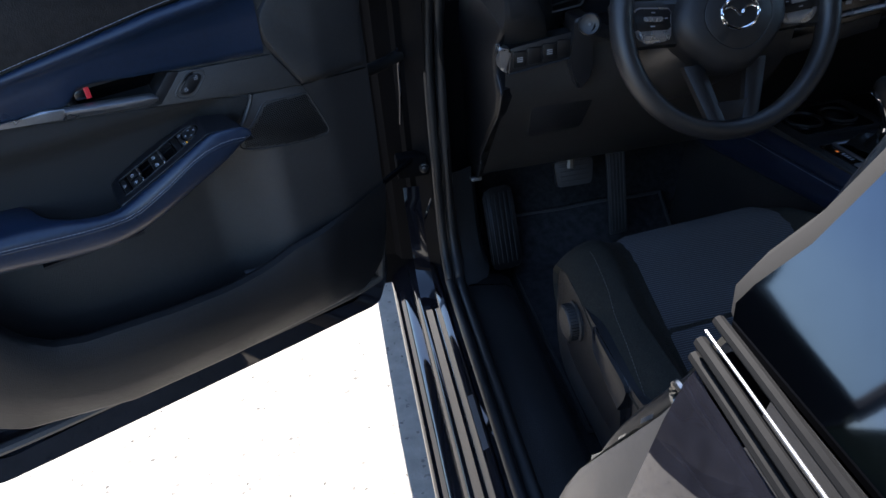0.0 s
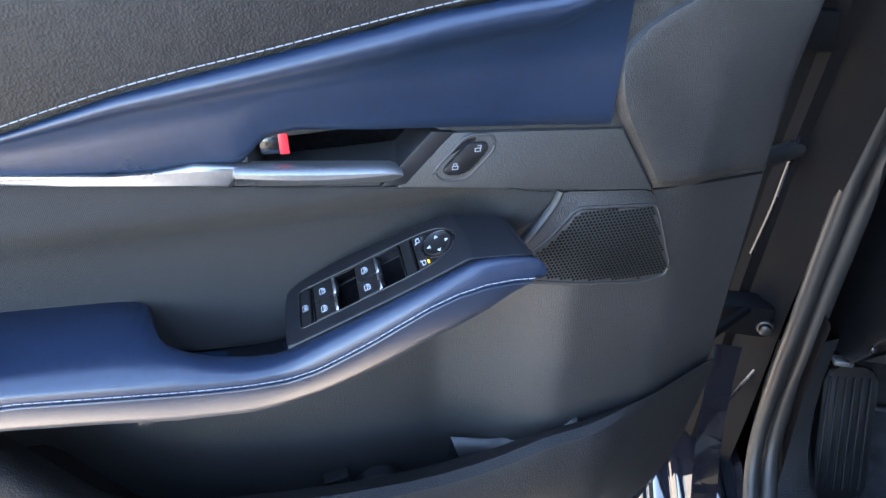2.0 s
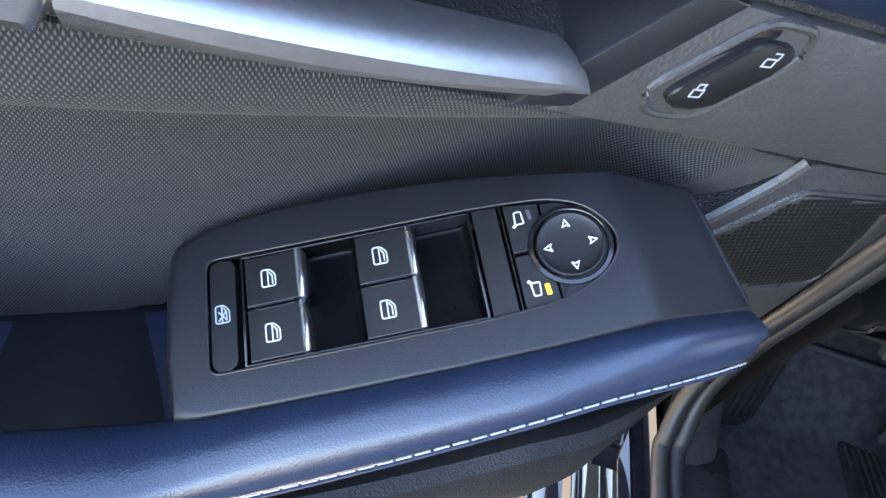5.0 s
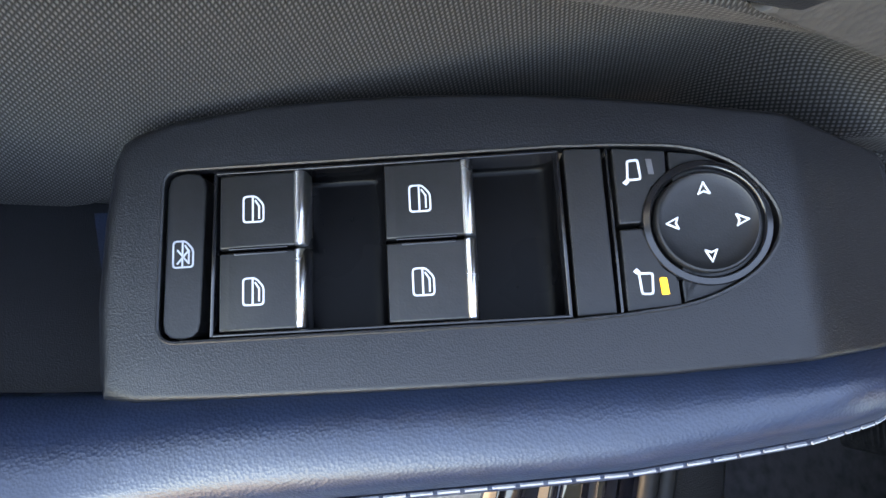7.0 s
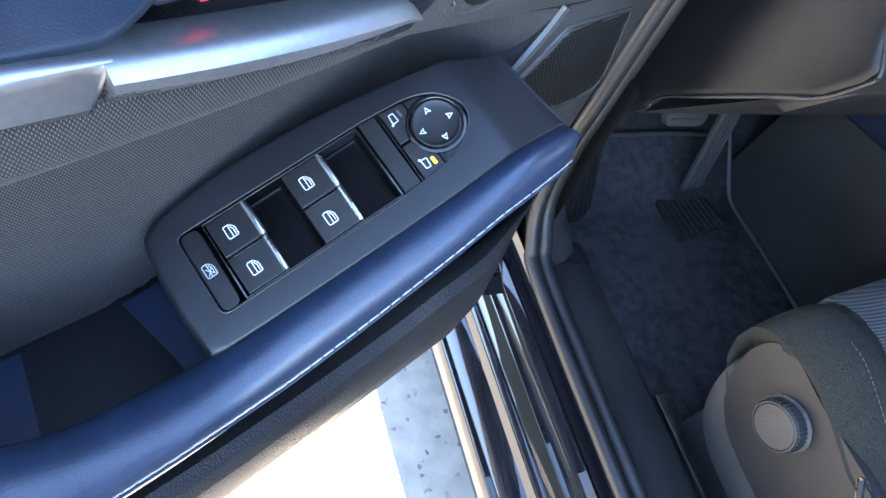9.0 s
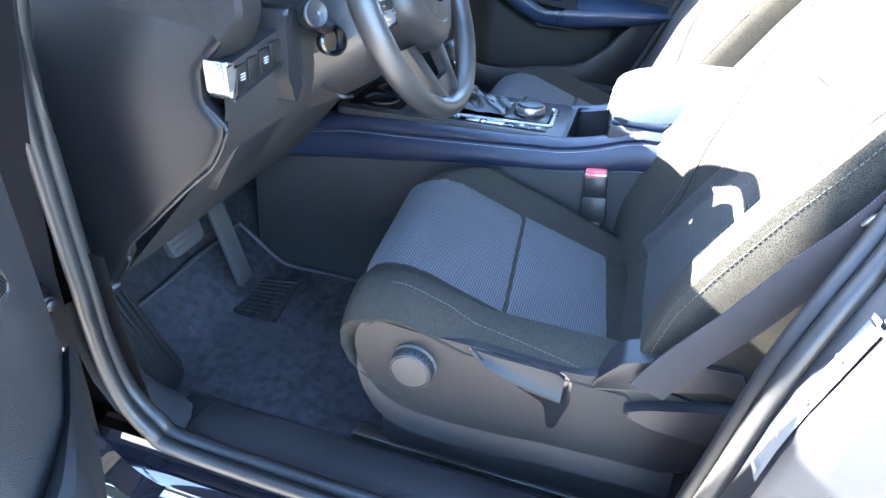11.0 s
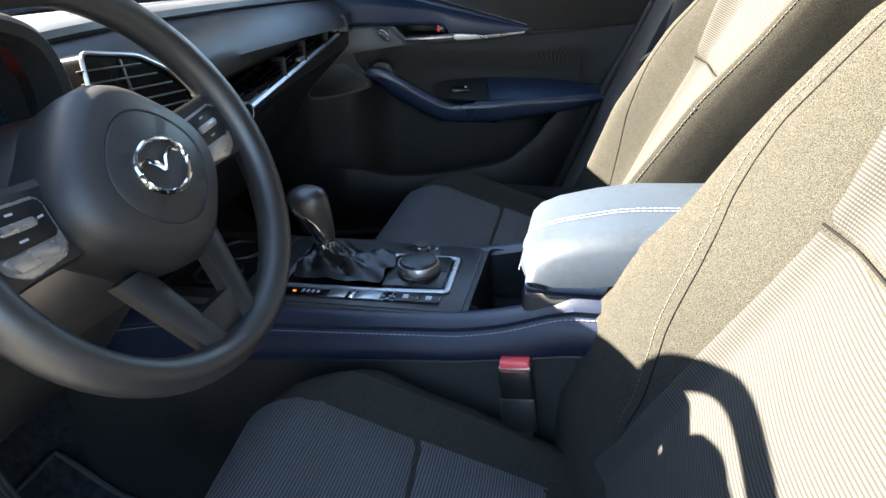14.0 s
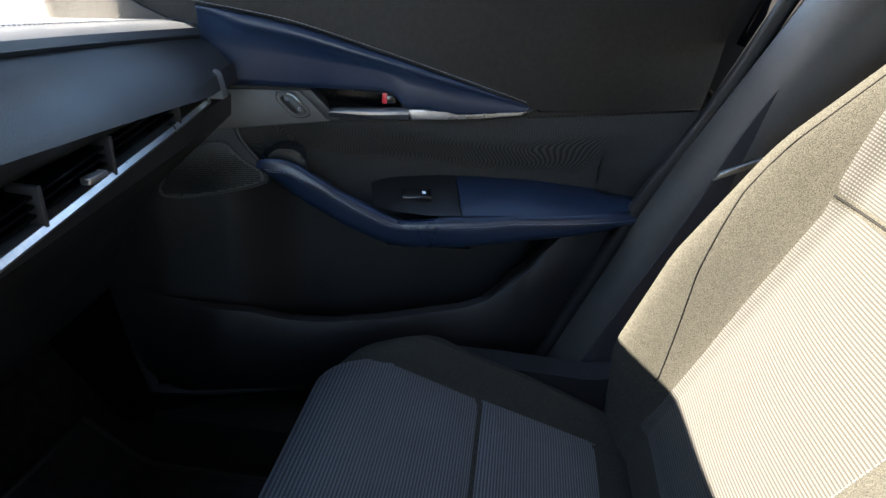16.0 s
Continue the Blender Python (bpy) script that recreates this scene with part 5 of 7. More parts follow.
def build_seat(cx, driver, label):
    seat = thing("bucket_seat", (cx, 0.70, 0.21), label, "car seat", group="front seats")
    s = -1 if driver else 1  # outer side

    # cushion: height by (across, along)
    def cushion(q, v):
        """q: -1..1 across, v: 0 (back) to 1 (front roll)."""
        y = 0.545 + 0.388 * v
        z = along([(0, 0.430), (0.12, 0.445), (0.5, 0.490), (0.85, 0.535), (0.94, 0.538), (1.0, 0.531)], v)
        a = abs(q)
        hump = 0.036 * smoothstep(0.58, 0.76, a) * (0.55 + 0.45 * math.sin(math.pi * min(1, v * 1.05)))
        outer = driver and q < 0
        if outer:
            hump = max(hump, smoothstep(0.56, 0.76, a) * (0.530 - z))
        side = (0.036 if outer else 0.085) * max(0, (a - 0.74) / 0.26) ** 2.2
        z += hump - side - 0.006 * (1 - a * a) * (1 - v) - (0.006 if outer else 0.035) * smoothstep(0.62, 1, a) * smoothstep(0.72, 1.0, v) ** 1.5
        y -= (0.030 if outer else 0.085) * smoothstep(0.45, 1.0, a) ** 1.2 * smoothstep(0.5, 1, v)
        if driver:
            y += 0.10 * min(0.255 * q - 0.155, 0) * (1 - 0.75 * smoothstep(0.55, 0.95, -q))
        return Vector((cx + (0.250 if outer else 0.255) * q, y, z))

    def sheet(q0, q1, v0, v1, n, m, lift=0.0, fn=cushion, rim=0.0):
        rows = []
        for i in range(n + 1):
            q = q0 + (q1 - q0) * i / n
            row = []
            for j in range(m + 1):
                v = v0 + (v1 - v0) * j / m
                p = fn(q, v)
                e = min(i, n - i, j, m - j)
                p = p + Vector((0, 0, lift if e >= 2 else (lift * 0.5 if e == 1 else -rim)))
                row.append(p)
            rows.append(row)
        return loft(rows)

    # main body with front roll and skirts
    ROLL = ((0.014, -0.007), (0.024, -0.018), (0.030, -0.034), (0.030, -0.065), (0.018, -0.10), (-0.01, -0.13), (-0.06, -0.15))
    rows = []
    for i in range(41):
        q = -1 + i / 20
        row = [cushion(q, 0) + Vector((0, -0.03, -0.03))] + [cushion(q, j / 24) for j in range(25)]
        e = cushion(q, 1)
        fall = along([(0, 1), (0.8, 1), (1, 0.8)], abs(q))
        row += [e + Vector((0, d, h * fall)) for d, h in ROLL]
        rows.append(row)
    low = [[Vector((p.x + 0.035 * side, p.y - 0.02 * (k > 20), min(p.z - 0.03, 0.44))) for k, p in enumerate(r)] for side, r in ((1, rows[0]), (-1, rows[-1]))]
    part("cushion", loft([low[0]] + rows + [low[1]]), FABRIC, seat, "dark cloth cushion bolsters")
    q_in = -0.58 if driver else -0.61
    rows = []
    for i in range(25):
        q = q_in + (0.61 - q_in) * i / 24
        k = (-0.5, 0.5, 1)[min(i, 24 - i, 2)]
        e = cushion(q, 1)
        rows.append([cushion(q, 0.512 + 0.488 * j / 20) + Vector((0, 0, 0.004 * min(k, (-0.5, 0.6, 1)[min(j, 2)]))) for j in range(21)] + [e + Vector((0, d + 0.003 * k, h + 0.003 * k)) for d, h in ROLL[:6]])
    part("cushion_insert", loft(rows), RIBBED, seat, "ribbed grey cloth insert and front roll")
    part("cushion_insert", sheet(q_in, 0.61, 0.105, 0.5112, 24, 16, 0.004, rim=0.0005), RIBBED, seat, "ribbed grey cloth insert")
    for side in (-1, 1):
        line = [cushion(side * (0.90 if side * s < 0 else along([(0, 0.96), (10, 0.90), (20, 0.85), (30, 0.84)], k) if driver else 0.90), 0.10 + 0.82 * k / 30) + Vector((0, 0, 0.0018)) for k in range(31)]
        part("stitching", stitches(line, 0.0042, 0.0022, 0.00042), CLOTH_THREAD, seat, "pale contrast stitching")

    # backrest, reclined a little further on the driver's side
    slope = 0.60 if driver else 0.48
    n_back = Vector((0, 1, slope)).normalized()

    def back(q, v):
        a = abs(q)
        zc = 0.43 + 0.66 * v
        yc = 0.545 - slope * (zc - 0.43)
        width = along(BACK_WIDTH, v)
        bol = along([(0, 0.03), (0.15, 0.085), (0.35, 0.10), (0.6, 0.085), (0.85, 0.04), (1.0, 0.01)], v)
        if q * s > 0 and driver:
            bol = along([(0, 0.0), (0.06, 0.018), (0.12, 0.042), (0.17, 0.060), (0.24, 0.078), (0.32, 0.086), (0.45, 0.092), (0.60, 0.090), (0.85, 0.05), (1.0, 0.01)], v)
            out = bol * smoothstep(0.58, 0.75, a) - (bol + 0.10) * (max(0, a - 0.895) / 0.105) ** 1.25 - 0.006 * smoothstep(0.86, 0.92, a)
        elif q * s > 0:
            out = bol * smoothstep(0.58, 0.86, a) - (bol + 0.02) * smoothstep(0.86, 1.0, a) ** 2
        else:
            out = bol * smoothstep(0.55, 0.82, a) - (bol + 0.03) * smoothstep(0.80, 1.0, a) ** 1.8
            if driver:
                bol = along([(0, 0.05), (0.08, 0.09), (0.2, 0.118), (0.33, 0.117), (0.45, 0.104), (0.62, 0.105), (0.75, 0.10), (0.88, 0.07), (1.0, 0.02)], v)
                out = bol * smoothstep(0.56, 0.98, a) - (bol + 0.05) * smoothstep(0.93, 1.0, a) ** 2
                q += 0.16 * smoothstep(0.68, 1.0, a)
            else:
                bol = along([(0, 0.02), (0.15, 0.075), (0.32, 0.090), (0.45, 0.080), (0.56, 0.072), (0.69, 0.046), (0.85, 0.022), (1.0, 0.005)], v)
                out = bol * (0.66 * smoothstep(0.47, 0.66, a) + 0.34 * smoothstep(0.62, 0.90, a)) - (bol + 0.10) * smoothstep(0.905, 1.0, a) ** 1.5
        out += 0.012 * math.sin(math.pi * min(1, v * 1.2)) * (1 - smoothstep(0, 0.6, a))
        if q < 0 and not driver and a > 0.94:
            q = -0.94 + (a - 0.94) * 0.1
        if q * s > 0 and driver and a > 0.90:
            q = math.copysign(0.90 + 0.035 * (1 - math.exp(-(a - 0.90) / 0.035)), q)
        if q * s > 0 and driver:
            q *= 1 + 0.07 * smoothstep(0.5, 0.9, a)
        return Vector((cx + width * q, yc, zc)) + n_back * out

    rows = []
    for i in range(133):
        q = -1 + i / 66
        row = [back(q, j / 36) for j in range(37)]
        t = back(q, 1)
        row += [t - n_back * 0.03 + Vector((0, 0, 0.03)), t - n_back * 0.08 + Vector((0, 0, 0.02))]
        rows.append(row)
    rear = lambda r, k=0.12: [p - n_back * k + Vector((math.copysign(0.07 * k, cx - r[0].x), 0, 0)) for p in r]
    part("backrest", loft([rear(rows[0]), rear(rows[0], 0.05), rear(rows[0], 0.012)] + rows + [rear(rows[-1], 0.012), rear(rows[-1], 0.05), rear(rows[-1])]), FABRIC, seat, "dark cloth backrest bolsters")
    part("backrest_shell", loft([[p - n_back * (0.11 + 0.03 * (1 - (2 * i / 132 - 1) ** 2)) for p in r] for i, r in enumerate(rows)]), PLASTIC, seat, "dark seat back cover")

    def joint(q):
        return 0.558 - 0.020 * q if driver else 0.5775 - 0.0145 * q

    def bsheet(v0, v1, n, m):
        """A panel of the insert; v0 and v1 give its lower and upper edge across the seat."""
        r = []
        for i in range(n + 1):
            k = i / n
            row = []
            for j in range(m + 1):
                v = v0(0) + (v1(0) - v0(0)) * j / m
                far = along([(0.06, 0.158), (0.20, 0.160), (0.57, 0.169), (0.71, 0.176), (0.87, 0.19), (0.96, 0.17)], v) / along(BACK_WIDTH, v) + (0.03 if driver else 0)
                near = 0.60 * (1 - 0.10 * smoothstep(0.5, 1.0, v)) if driver else 0.50 * (1 - 0.26 * smoothstep(0.5, 1.0, v))
                q = -near + (near + far) * k
                v = v0(q) + (v1(q) - v0(q)) * j / m
                e = min(i, n - i, j, m - j)
                row.append(back(q, v) + n_back * (0.005 if e >= 2 else (0.003 if e == 1 else -0.002)))
            r.append(row)
        return loft(r)

    # both panels wear the copy of the ribbed cloth darkened against direct sun
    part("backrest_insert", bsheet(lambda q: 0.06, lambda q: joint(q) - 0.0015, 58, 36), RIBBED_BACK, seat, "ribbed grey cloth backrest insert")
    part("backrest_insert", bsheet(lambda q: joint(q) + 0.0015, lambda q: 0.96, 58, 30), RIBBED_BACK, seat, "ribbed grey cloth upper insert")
    for side in (-1, 1):
        inner = side * s < 0
        bend = [(0.15, 0.68), (0.20, 0.69), (0.30, 0.755), (0.40, 0.80), (0.5, 0.855), (0.6, 0.885), (1.0, 0.90)] if inner else [(0.16, 0.69), (0.33, 0.755), (0.5, 0.82)]
        vs = [0.15 + 0.83 * k / 60 for k in range(61)]
        rows = [lambda v: along(bend, v) + 0.022] if inner and driver else [lambda v: 0.925, lambda v: 0.625] if inner else [lambda v: 0.905] if driver else [lambda v: 0.965]
        for across in rows:
            line = [back(side * across(v), v) + n_back * 0.0012 for v in vs if v < 0.9]
            part("stitching", stitches(line, 0.0042, 0.0022, 0.0003, n_back), CLOTH_THREAD, seat, "pale contrast stitching")
        if driver or not inner:
            part("seam", tube([back(side * along(bend, v), v) + n_back * 0.0002 for v in vs], 0.0008, 5), SEAM, seat)
    ends = (-0.59, 0.69) if driver else (-0.485, 0.665)
    crease = [back(q, joint(q)) + n_back * 0.0036 for q in [ends[0] + (ends[1] - ends[0]) * k / 30 for k in range(31)]]
    part("seam", tube(crease, 0.0014, 6), SEAM, seat)
    # label on the outer bolster
    eb = Vector((0, -0.70 * 1, 0.71))
    eu = Vector((0, 0.71, 0.70))
    fl = plane_map((cx + s * 0.2475, 0.356, 0.846), eb, eu, (s, 0, 0))
    tagf = part("airbag_label", prism([(-0.0155, -0.0095), (0.0155, -0.0095), (0.0155, 0.0095), (-0.0155, 0.0095)], -0.006, 0.001, fl), TAG, seat, "small grey sewn label")
    if driver:
        for word, dv in (("SRS", 0.0015), ("AIRBAG", -0.0065)):
            part("label_print", word_bm(word, 0.0068, fl, 0, dv, 0.0012), GREY_PRINT, tagf, "pale printed word")

    # side valance with its flared foot and its controls
    x0 = cx + s * 0.236
    fv = plane_map((x0, 0, 0), (0, 1, 0), (0, 0, 1), (s, 0, 0))
    top = [(0.40, 0.43), (0.44, 0.505), (0.50, 0.515), (0.56, 0.515), (0.60, 0.506), (0.72, 0.510), (0.82, 0.510), (0.86, 0.514), (0.882, 0.512)]
    foot = [(0.898, 0.494), (0.903, 0.465), (0.892, 0.420), (0.866, 0.384), (0.830, 0.364), (0.767, 0.358), (0.688, 0.361), (0.626, 0.368), (0.55, 0.372), (0.45, 0.375)]
    part("side_valance", prism(rounded(top + foot, 0.016), -0.03, 0.012, fv, bevel=0.007, seg=3), VALANCE, seat, "moulded dark plastic side valance")
    rim = curve_through([Vector((y, z, 0)) for y, z in foot[1:]], 4)
    rows = []
    for k, p in enumerate(rim):
        d = (rim[min(k + 1, len(rim) - 1)] - rim[max(k - 1, 0)]).normalized()
        out = Vector((-d.y, d.x, 0))
        wide = 0.034 * smoothstep(0, 14, k)
        rows.append([fv(p.x - out.x * e * wide - out.x * g, p.y - out.y * e * wide - out.y * g, h * (0.3 + 0.7 * smoothstep(0, 14, k)) + 0.006 * (1 - smoothstep(0, 14, k))) for e, g, h in ((0, 0.006, 0.0105), (0, 0.001, 0.0122), (-0.2, 0, 0.0140), (-0.8, 0, 0.0215), (-0.95, 0, 0.0215), (-1.0, 0, 0.019), (-0.95, 0, -0.01))])
    part("valance_foot", loft(rows), VALANCE, seat, "flared lower edge of the valance")
    if driver:
        ky, kz = 0.813, 0.455
        knob = part("lumbar_knob", disc((x0 - 0.012, ky, kz), (-1, 0, 0), [(0.034, -0.004), (0.034, 0.003), (0.030, 0.005), (0.030, 0.018), (0.0285, 0.0205), (0.027, 0.0208), (0.0265, 0.019), (0.0255, 0.0205), (0.012, 0.0215), (0.0001, 0.0215)], 36), PLASTIC, seat, "round ribbed adjuster knob")
        for k in range(36):
            a = 2 * math.pi * k / 36
            part("knob_rib", box(x0 - 0.030, x0 - 0.016, ky + 0.0302 * math.cos(a) - 0.0008, ky + 0.0302 * math.cos(a) + 0.0008, kz + 0.0302 * math.sin(a) - 0.0008, kz + 0.0302 * math.sin(a) + 0.0008), PLASTIC, knob)
        slot = [(0.740, 0.503), (0.735, 0.510), (0.700, 0.509), (0.612, 0.505), (0.601, 0.492), (0.599, 0.455), (0.612, 0.405), (0.622, 0.402), (0.632, 0.445), (0.720, 0.485)]
        part("lever_slot", prism(rounded(slot, 0.005), 0.006, 0.0132, fv, bevel=0.001), PIANO, seat, "dark slot behind the lever")
        rows = []
        for k in range(15):
            y = 0.735 - 0.124 * (k / 14)
            zl = along([(0.611, 0.466), (0.64, 0.470), (0.68, 0.480), (0.72, 0.493), (0.735, 0.505)], y)
            zu = along([(0.611, 0.497), (0.618, 0.504), (0.64, 0.506), (0.73, 0.508), (0.735, 0.509)], y)
            h = 0.45 + 0.55 * smoothstep(0.737, 0.70, y)
            g = 0.012 + 0.016 * h
            rows.append([fv(y, z, d) for z, d in ((zl, 0.010), (zl - 0.001, g - 0.003), (zl + 0.0005, g), (zl + 0.004, g), (zl + 0.0065, g - 0.002), ((zl + zu) / 2, 0.4 * g + 0.010), (zu - 0.004, 0.3 * g + 0.0105), (zu, 0.3 * g + 0.010), (zu + 0.001, 0.010))])
        part("height_lever", loft(rows, cap=True), VALANCE, seat, "dark plastic height lever")
        part("recline_lever", prism(rounded([(0.540, 0.478), (0.51, 0.494), (0.42, 0.520), (0.36, 0.505), (0.38, 0.46), (0.44, 0.462), (0.50, 0.465)], 0.012), 0.0, 0.030, fv, bevel=0.006, seg=3), PLASTIC_SMOOTH, seat, "dark plastic recline lever")
        part("hinge_cover", prism(rounded([(0.578, 0.494), (0.512, 0.510), (0.436, 0.536), (0.40, 0.53), (0.42, 0.57), (0.494, 0.566), (0.548, 0.546), (0.575, 0.51)], 0.006), -0.03, 0.0165, fv, bevel=0.004), PLASTIC_SMOOTH, seat, "smooth plastic hinge cover")
    for side in (-1, 1):
        part("seat_rail", box(cx + side * 0.20 - 0.015, cx + side * 0.20 + 0.015, 0.42, 0.93, 0.205, 0.235, 0.004), STEEL, seat, "steel seat rail")
    part("seat_pan", box(cx - 0.22, cx + 0.22, 0.42, 0.88, 0.235, 0.42, 0.02), PLASTIC, seat)
    return seat


build_seat(-0.36, True, "driver seat in dark cloth with ribbed grey inserts")
build_seat(0.36, False, "passenger seat in dark cloth with ribbed grey inserts")


# ---- seat belts ----
def build_buckle():
    b = thing("seat_belt_buckle", (-0.135, 0.63, 0.42), "black seat belt buckle with red release button", "seat belt buckle")
    f = plane_map((-0.137, 0.636, 0.572), (0, 1, -0.12), (0.16, 0.12, 1), (-1, 0, 0.16))
    part("buckle_body", box(-0.020, 0.020, -0.045, -0.002, -0.010, 0.010, 0.004, f), BUTTON, b)
    part("buckle_sleeve", box(-0.022, 0.022, -0.090, -0.0435, -0.011, 0.011, 0.003, f), BUTTON, b)
    part("stalk", box(-0.014, 0.014, -0.16, -0.08, -0.005, 0.005, 0.002, f), BUTTON, b)
    part("rim", box(-0.0205, 0.0205, -0.008, 0.0, -0.0105, 0.0105, 0.003, f), STEEL, b)
    red = part("release_button", box(-0.0185, 0.0185, -0.010, 0.006, -0.0085, 0.0102, 0.003, f), RED_BUCKLE, b, "red release button")
    part("button_print", lines_bm([(-0.008, 0.0, 0.008, 0.0)], 0.003, f, 0.0094, 0.0097), GREY_PRINT, red)


build_buckle()


def build_belt(points, name, label, tongue=None):
    b = thing(name, points[0], label, "seat belt")
    pts = curve_through(points, 6)
    rows = []
    for i, p in enumerate(pts):
        d = (pts[min(i + 1, len(pts) - 1)] - pts[max(i - 1, 0)]).normalized()
        s = d.cross(Vector((1, 0.15, 0))).normalized() * 0.023
        t = d.cross(s).normalized() * 0.0012
        rows.append([p - s - t, p + s - t, p + s + t, p - s + t])
    part("webbing", loft(rows, closed=True, cap=True), WEB, b, "dark belt webbing")
    if tongue:
        part("tongue", box(tongue[0] - 0.004, tongue[0] + 0.004, tongue[1] - 0.025, tongue[1] + 0.025, tongue[2] - 0.006, tongue[2] + 0.006, 0.002, lambda a, b, c: Vector((a, b - (c - tongue[2]) * 0.5, c - (b - tongue[1]) * 0.5))), STEEL, b, "steel belt tongue")
    return b


build_belt([(-0.622, 0.515, 0.52), (-0.625, 0.49, 0.575), (-0.630, 0.446, 0.651), (-0.632, 0.408, 0.723), (-0.632, 0.363, 0.80), (-0.622, 0.30, 0.94), (-0.59, 0.22, 1.12)], "seat_belt", "driver seat belt of dark webbing hanging by the pillar", (-0.640, 0.358, 0.808))
build_belt([(0.63, 0.62, 0.40), (0.645, 0.55, 0.55), (0.66, 0.47, 0.72), (0.665, 0.42, 0.85), (0.655, 0.32, 1.05), (0.64, 0.25, 1.2)], "seat_belt", "passenger seat belt of grey webbing hanging by the pillar", (0.645, 0.45, 0.80))


# ---- dashboard ----
def build_dash():
    d = thing("dashboard", (0, 1.25, 0.55), "black soft-touch dashboard with stitched top and silver strip", "dashboard")
    # passenger pad: bulging face from the lip down to the vents
    rows = []
    for i in range(41):
        x = -0.27 + 0.88 * i / 40
        k = max(0, (x + 0.16) / 0.77)
        end = smoothstep(0.80, 1.0, k)
        yl = 1.115 + 0.015 * k
        zl = 0.963 - 0.044 * k ** 1.4
        zb = 0.866 + 0.014 * k
        bulge = 0.062 * (1 - 0.35 * end)
        rows.append([Vector((x, yl + 0.04, zl + 0.004)), Vector((x, yl, zl - 0.002)), Vector((x, yl - bulge * 0.45, zl - 0.014)), Vector((x, yl - bulge * 0.85, zl - 0.032)), Vector((x, yl - bulge, zl - 0.052)), Vector((x, yl - bulge * 0.92, zb + 0.012)), Vector((x, yl - bulge * 0.7, zb + 0.002)), Vector((x, yl - bulge * 0.3, zb)), Vector((x, yl + 0.03, zb + 0.001))])
    part("pad", loft(rows), PLASTIC_SOFT, d, "bulging soft-touch pad")
    # rolled lip and stitched top
    rows, seam = [], []
    for i in range(61):
        x = -0.70 + 1.36 * i / 60
        k = max(0, (x + 0.16) / 0.77)
        yl, zl = 1.135 + 0.015 * k, 0.972 - 0.046 * k ** 1.4
        rows.append([Vector((x, yl - 0.006, zl - 0.012)), Vector((x, yl - 0.014, zl - 0.004)), Vector((x, yl - 0.012, zl + 0.004)), Vector((x, yl, zl + 0.009)), Vector((x, yl + 0.03, zl + 0.011)), Vector((x, yl + 0.20, zl + 0.002)), Vector((x, yl + 0.40, zl - 0.05)), Vector((x, yl + 0.55, zl - 0.09))])
        if x > -0.12:
            seam.append(Vector((x, yl + 0.022, zl + 0.0115)))
    part("dash_top", loft(rows), DASH_SKIN, d, "stitched leatherette dashboard top")
    part("stitching", stitches(seam, 0.0042, 0.002, 0.0007), THREAD, d, "pale contrast stitching")
    # vent band and silver strip
    strip = [(-0.10, 1.048, 0.814), (0.05, 1.052, 0.827), (0.18, 1.058, 0.839), (0.32, 1.068, 0.850), (0.45, 1.082, 0.856), (0.535, 1.094, 0.859)]
    sp = curve_through(strip, 6)
    # vent depth is shaded by colour, slats included
    part("vent_band", loft([[p + Vector((0, 0.030, 0.03)), p + Vector((0, 0.030, -0.02))] for p in sp]), WELL, d, "vent recess with its shade in the colour")
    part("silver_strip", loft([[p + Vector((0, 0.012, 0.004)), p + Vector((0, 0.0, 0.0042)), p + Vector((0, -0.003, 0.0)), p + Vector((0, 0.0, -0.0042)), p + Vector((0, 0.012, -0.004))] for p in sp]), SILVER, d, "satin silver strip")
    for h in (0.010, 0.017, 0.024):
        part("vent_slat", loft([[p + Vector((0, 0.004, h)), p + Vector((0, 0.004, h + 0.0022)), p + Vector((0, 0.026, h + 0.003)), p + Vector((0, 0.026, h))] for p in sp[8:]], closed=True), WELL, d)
    for x, y, z in ((0.205, 1.058, 0.852), (0.30, 1.064, 0.861), (0.44, 1.079, 0.869), (0.525, 1.090, 0.873)):
        part("vent_divider", box(x - 0.002, x + 0.002, y, y + 0.026, z - 0.012, z + 0.022, 0.0008), PLASTIC_SMOOTH, d)
    for x, y, z in ((0.265, 1.058, 0.860), (0.487, 1.082, 0.874)):
        part("vent_tab", box(x - 0.012, x + 0.012, y - 0.003, y + 0.006, z - 0.003, z + 0.003, 0.0015), SILVER, d, "small silver vent tab")
    part("strip_end", prism(rounded([(1.075, 0.862), (1.110, 0.862), (1.10, 0.895), (1.082, 0.893)], 0.004), 0.535, 0.548, lambda a, b, c: Vector((c, a, b)), bevel=0.002), SILVER, d)
    # heater panel at the centre with its dial
    part("heater_panel", prism([(-0.16, 0.835), (0.14, 0.85), (0.14, 0.80), (-0.16, 0.77)], -1.070, -1.058, lambda a, b, c: Vector((a, -c, b)), bevel=0.002), PIANO, d, "gloss black heater panel")
    dial = part("heater_dial", disc((0.045, 1.066, 0.826), (0, -1, 0.12), [(0.016, -0.005), (0.016, 0.008), (0.0145, 0.010), (0.0142, 0.020), (0.0132, 0.022), (0.0115, 0.022), (0.011, 0.0205), (0.0001, 0.0202)], 36), SILVER, d, "silver-ringed heater dial")
    part("dial_face", disc((0.045, 1.0452, 0.8285), (0, -1, 0.12), [(0.011, -0.001), (0.011, 0.0006), (0.0001, 0.0008)], 32), PIANO, dial)
    for k in range(4):
        part("heater_sign", box(-0.075 + 0.027 * k, -0.064 + 0.027 * k, 1.0565, 1.0575, 0.832 + 0.003 * k, 0.838 + 0.003 * k), GREY_PRINT, d)
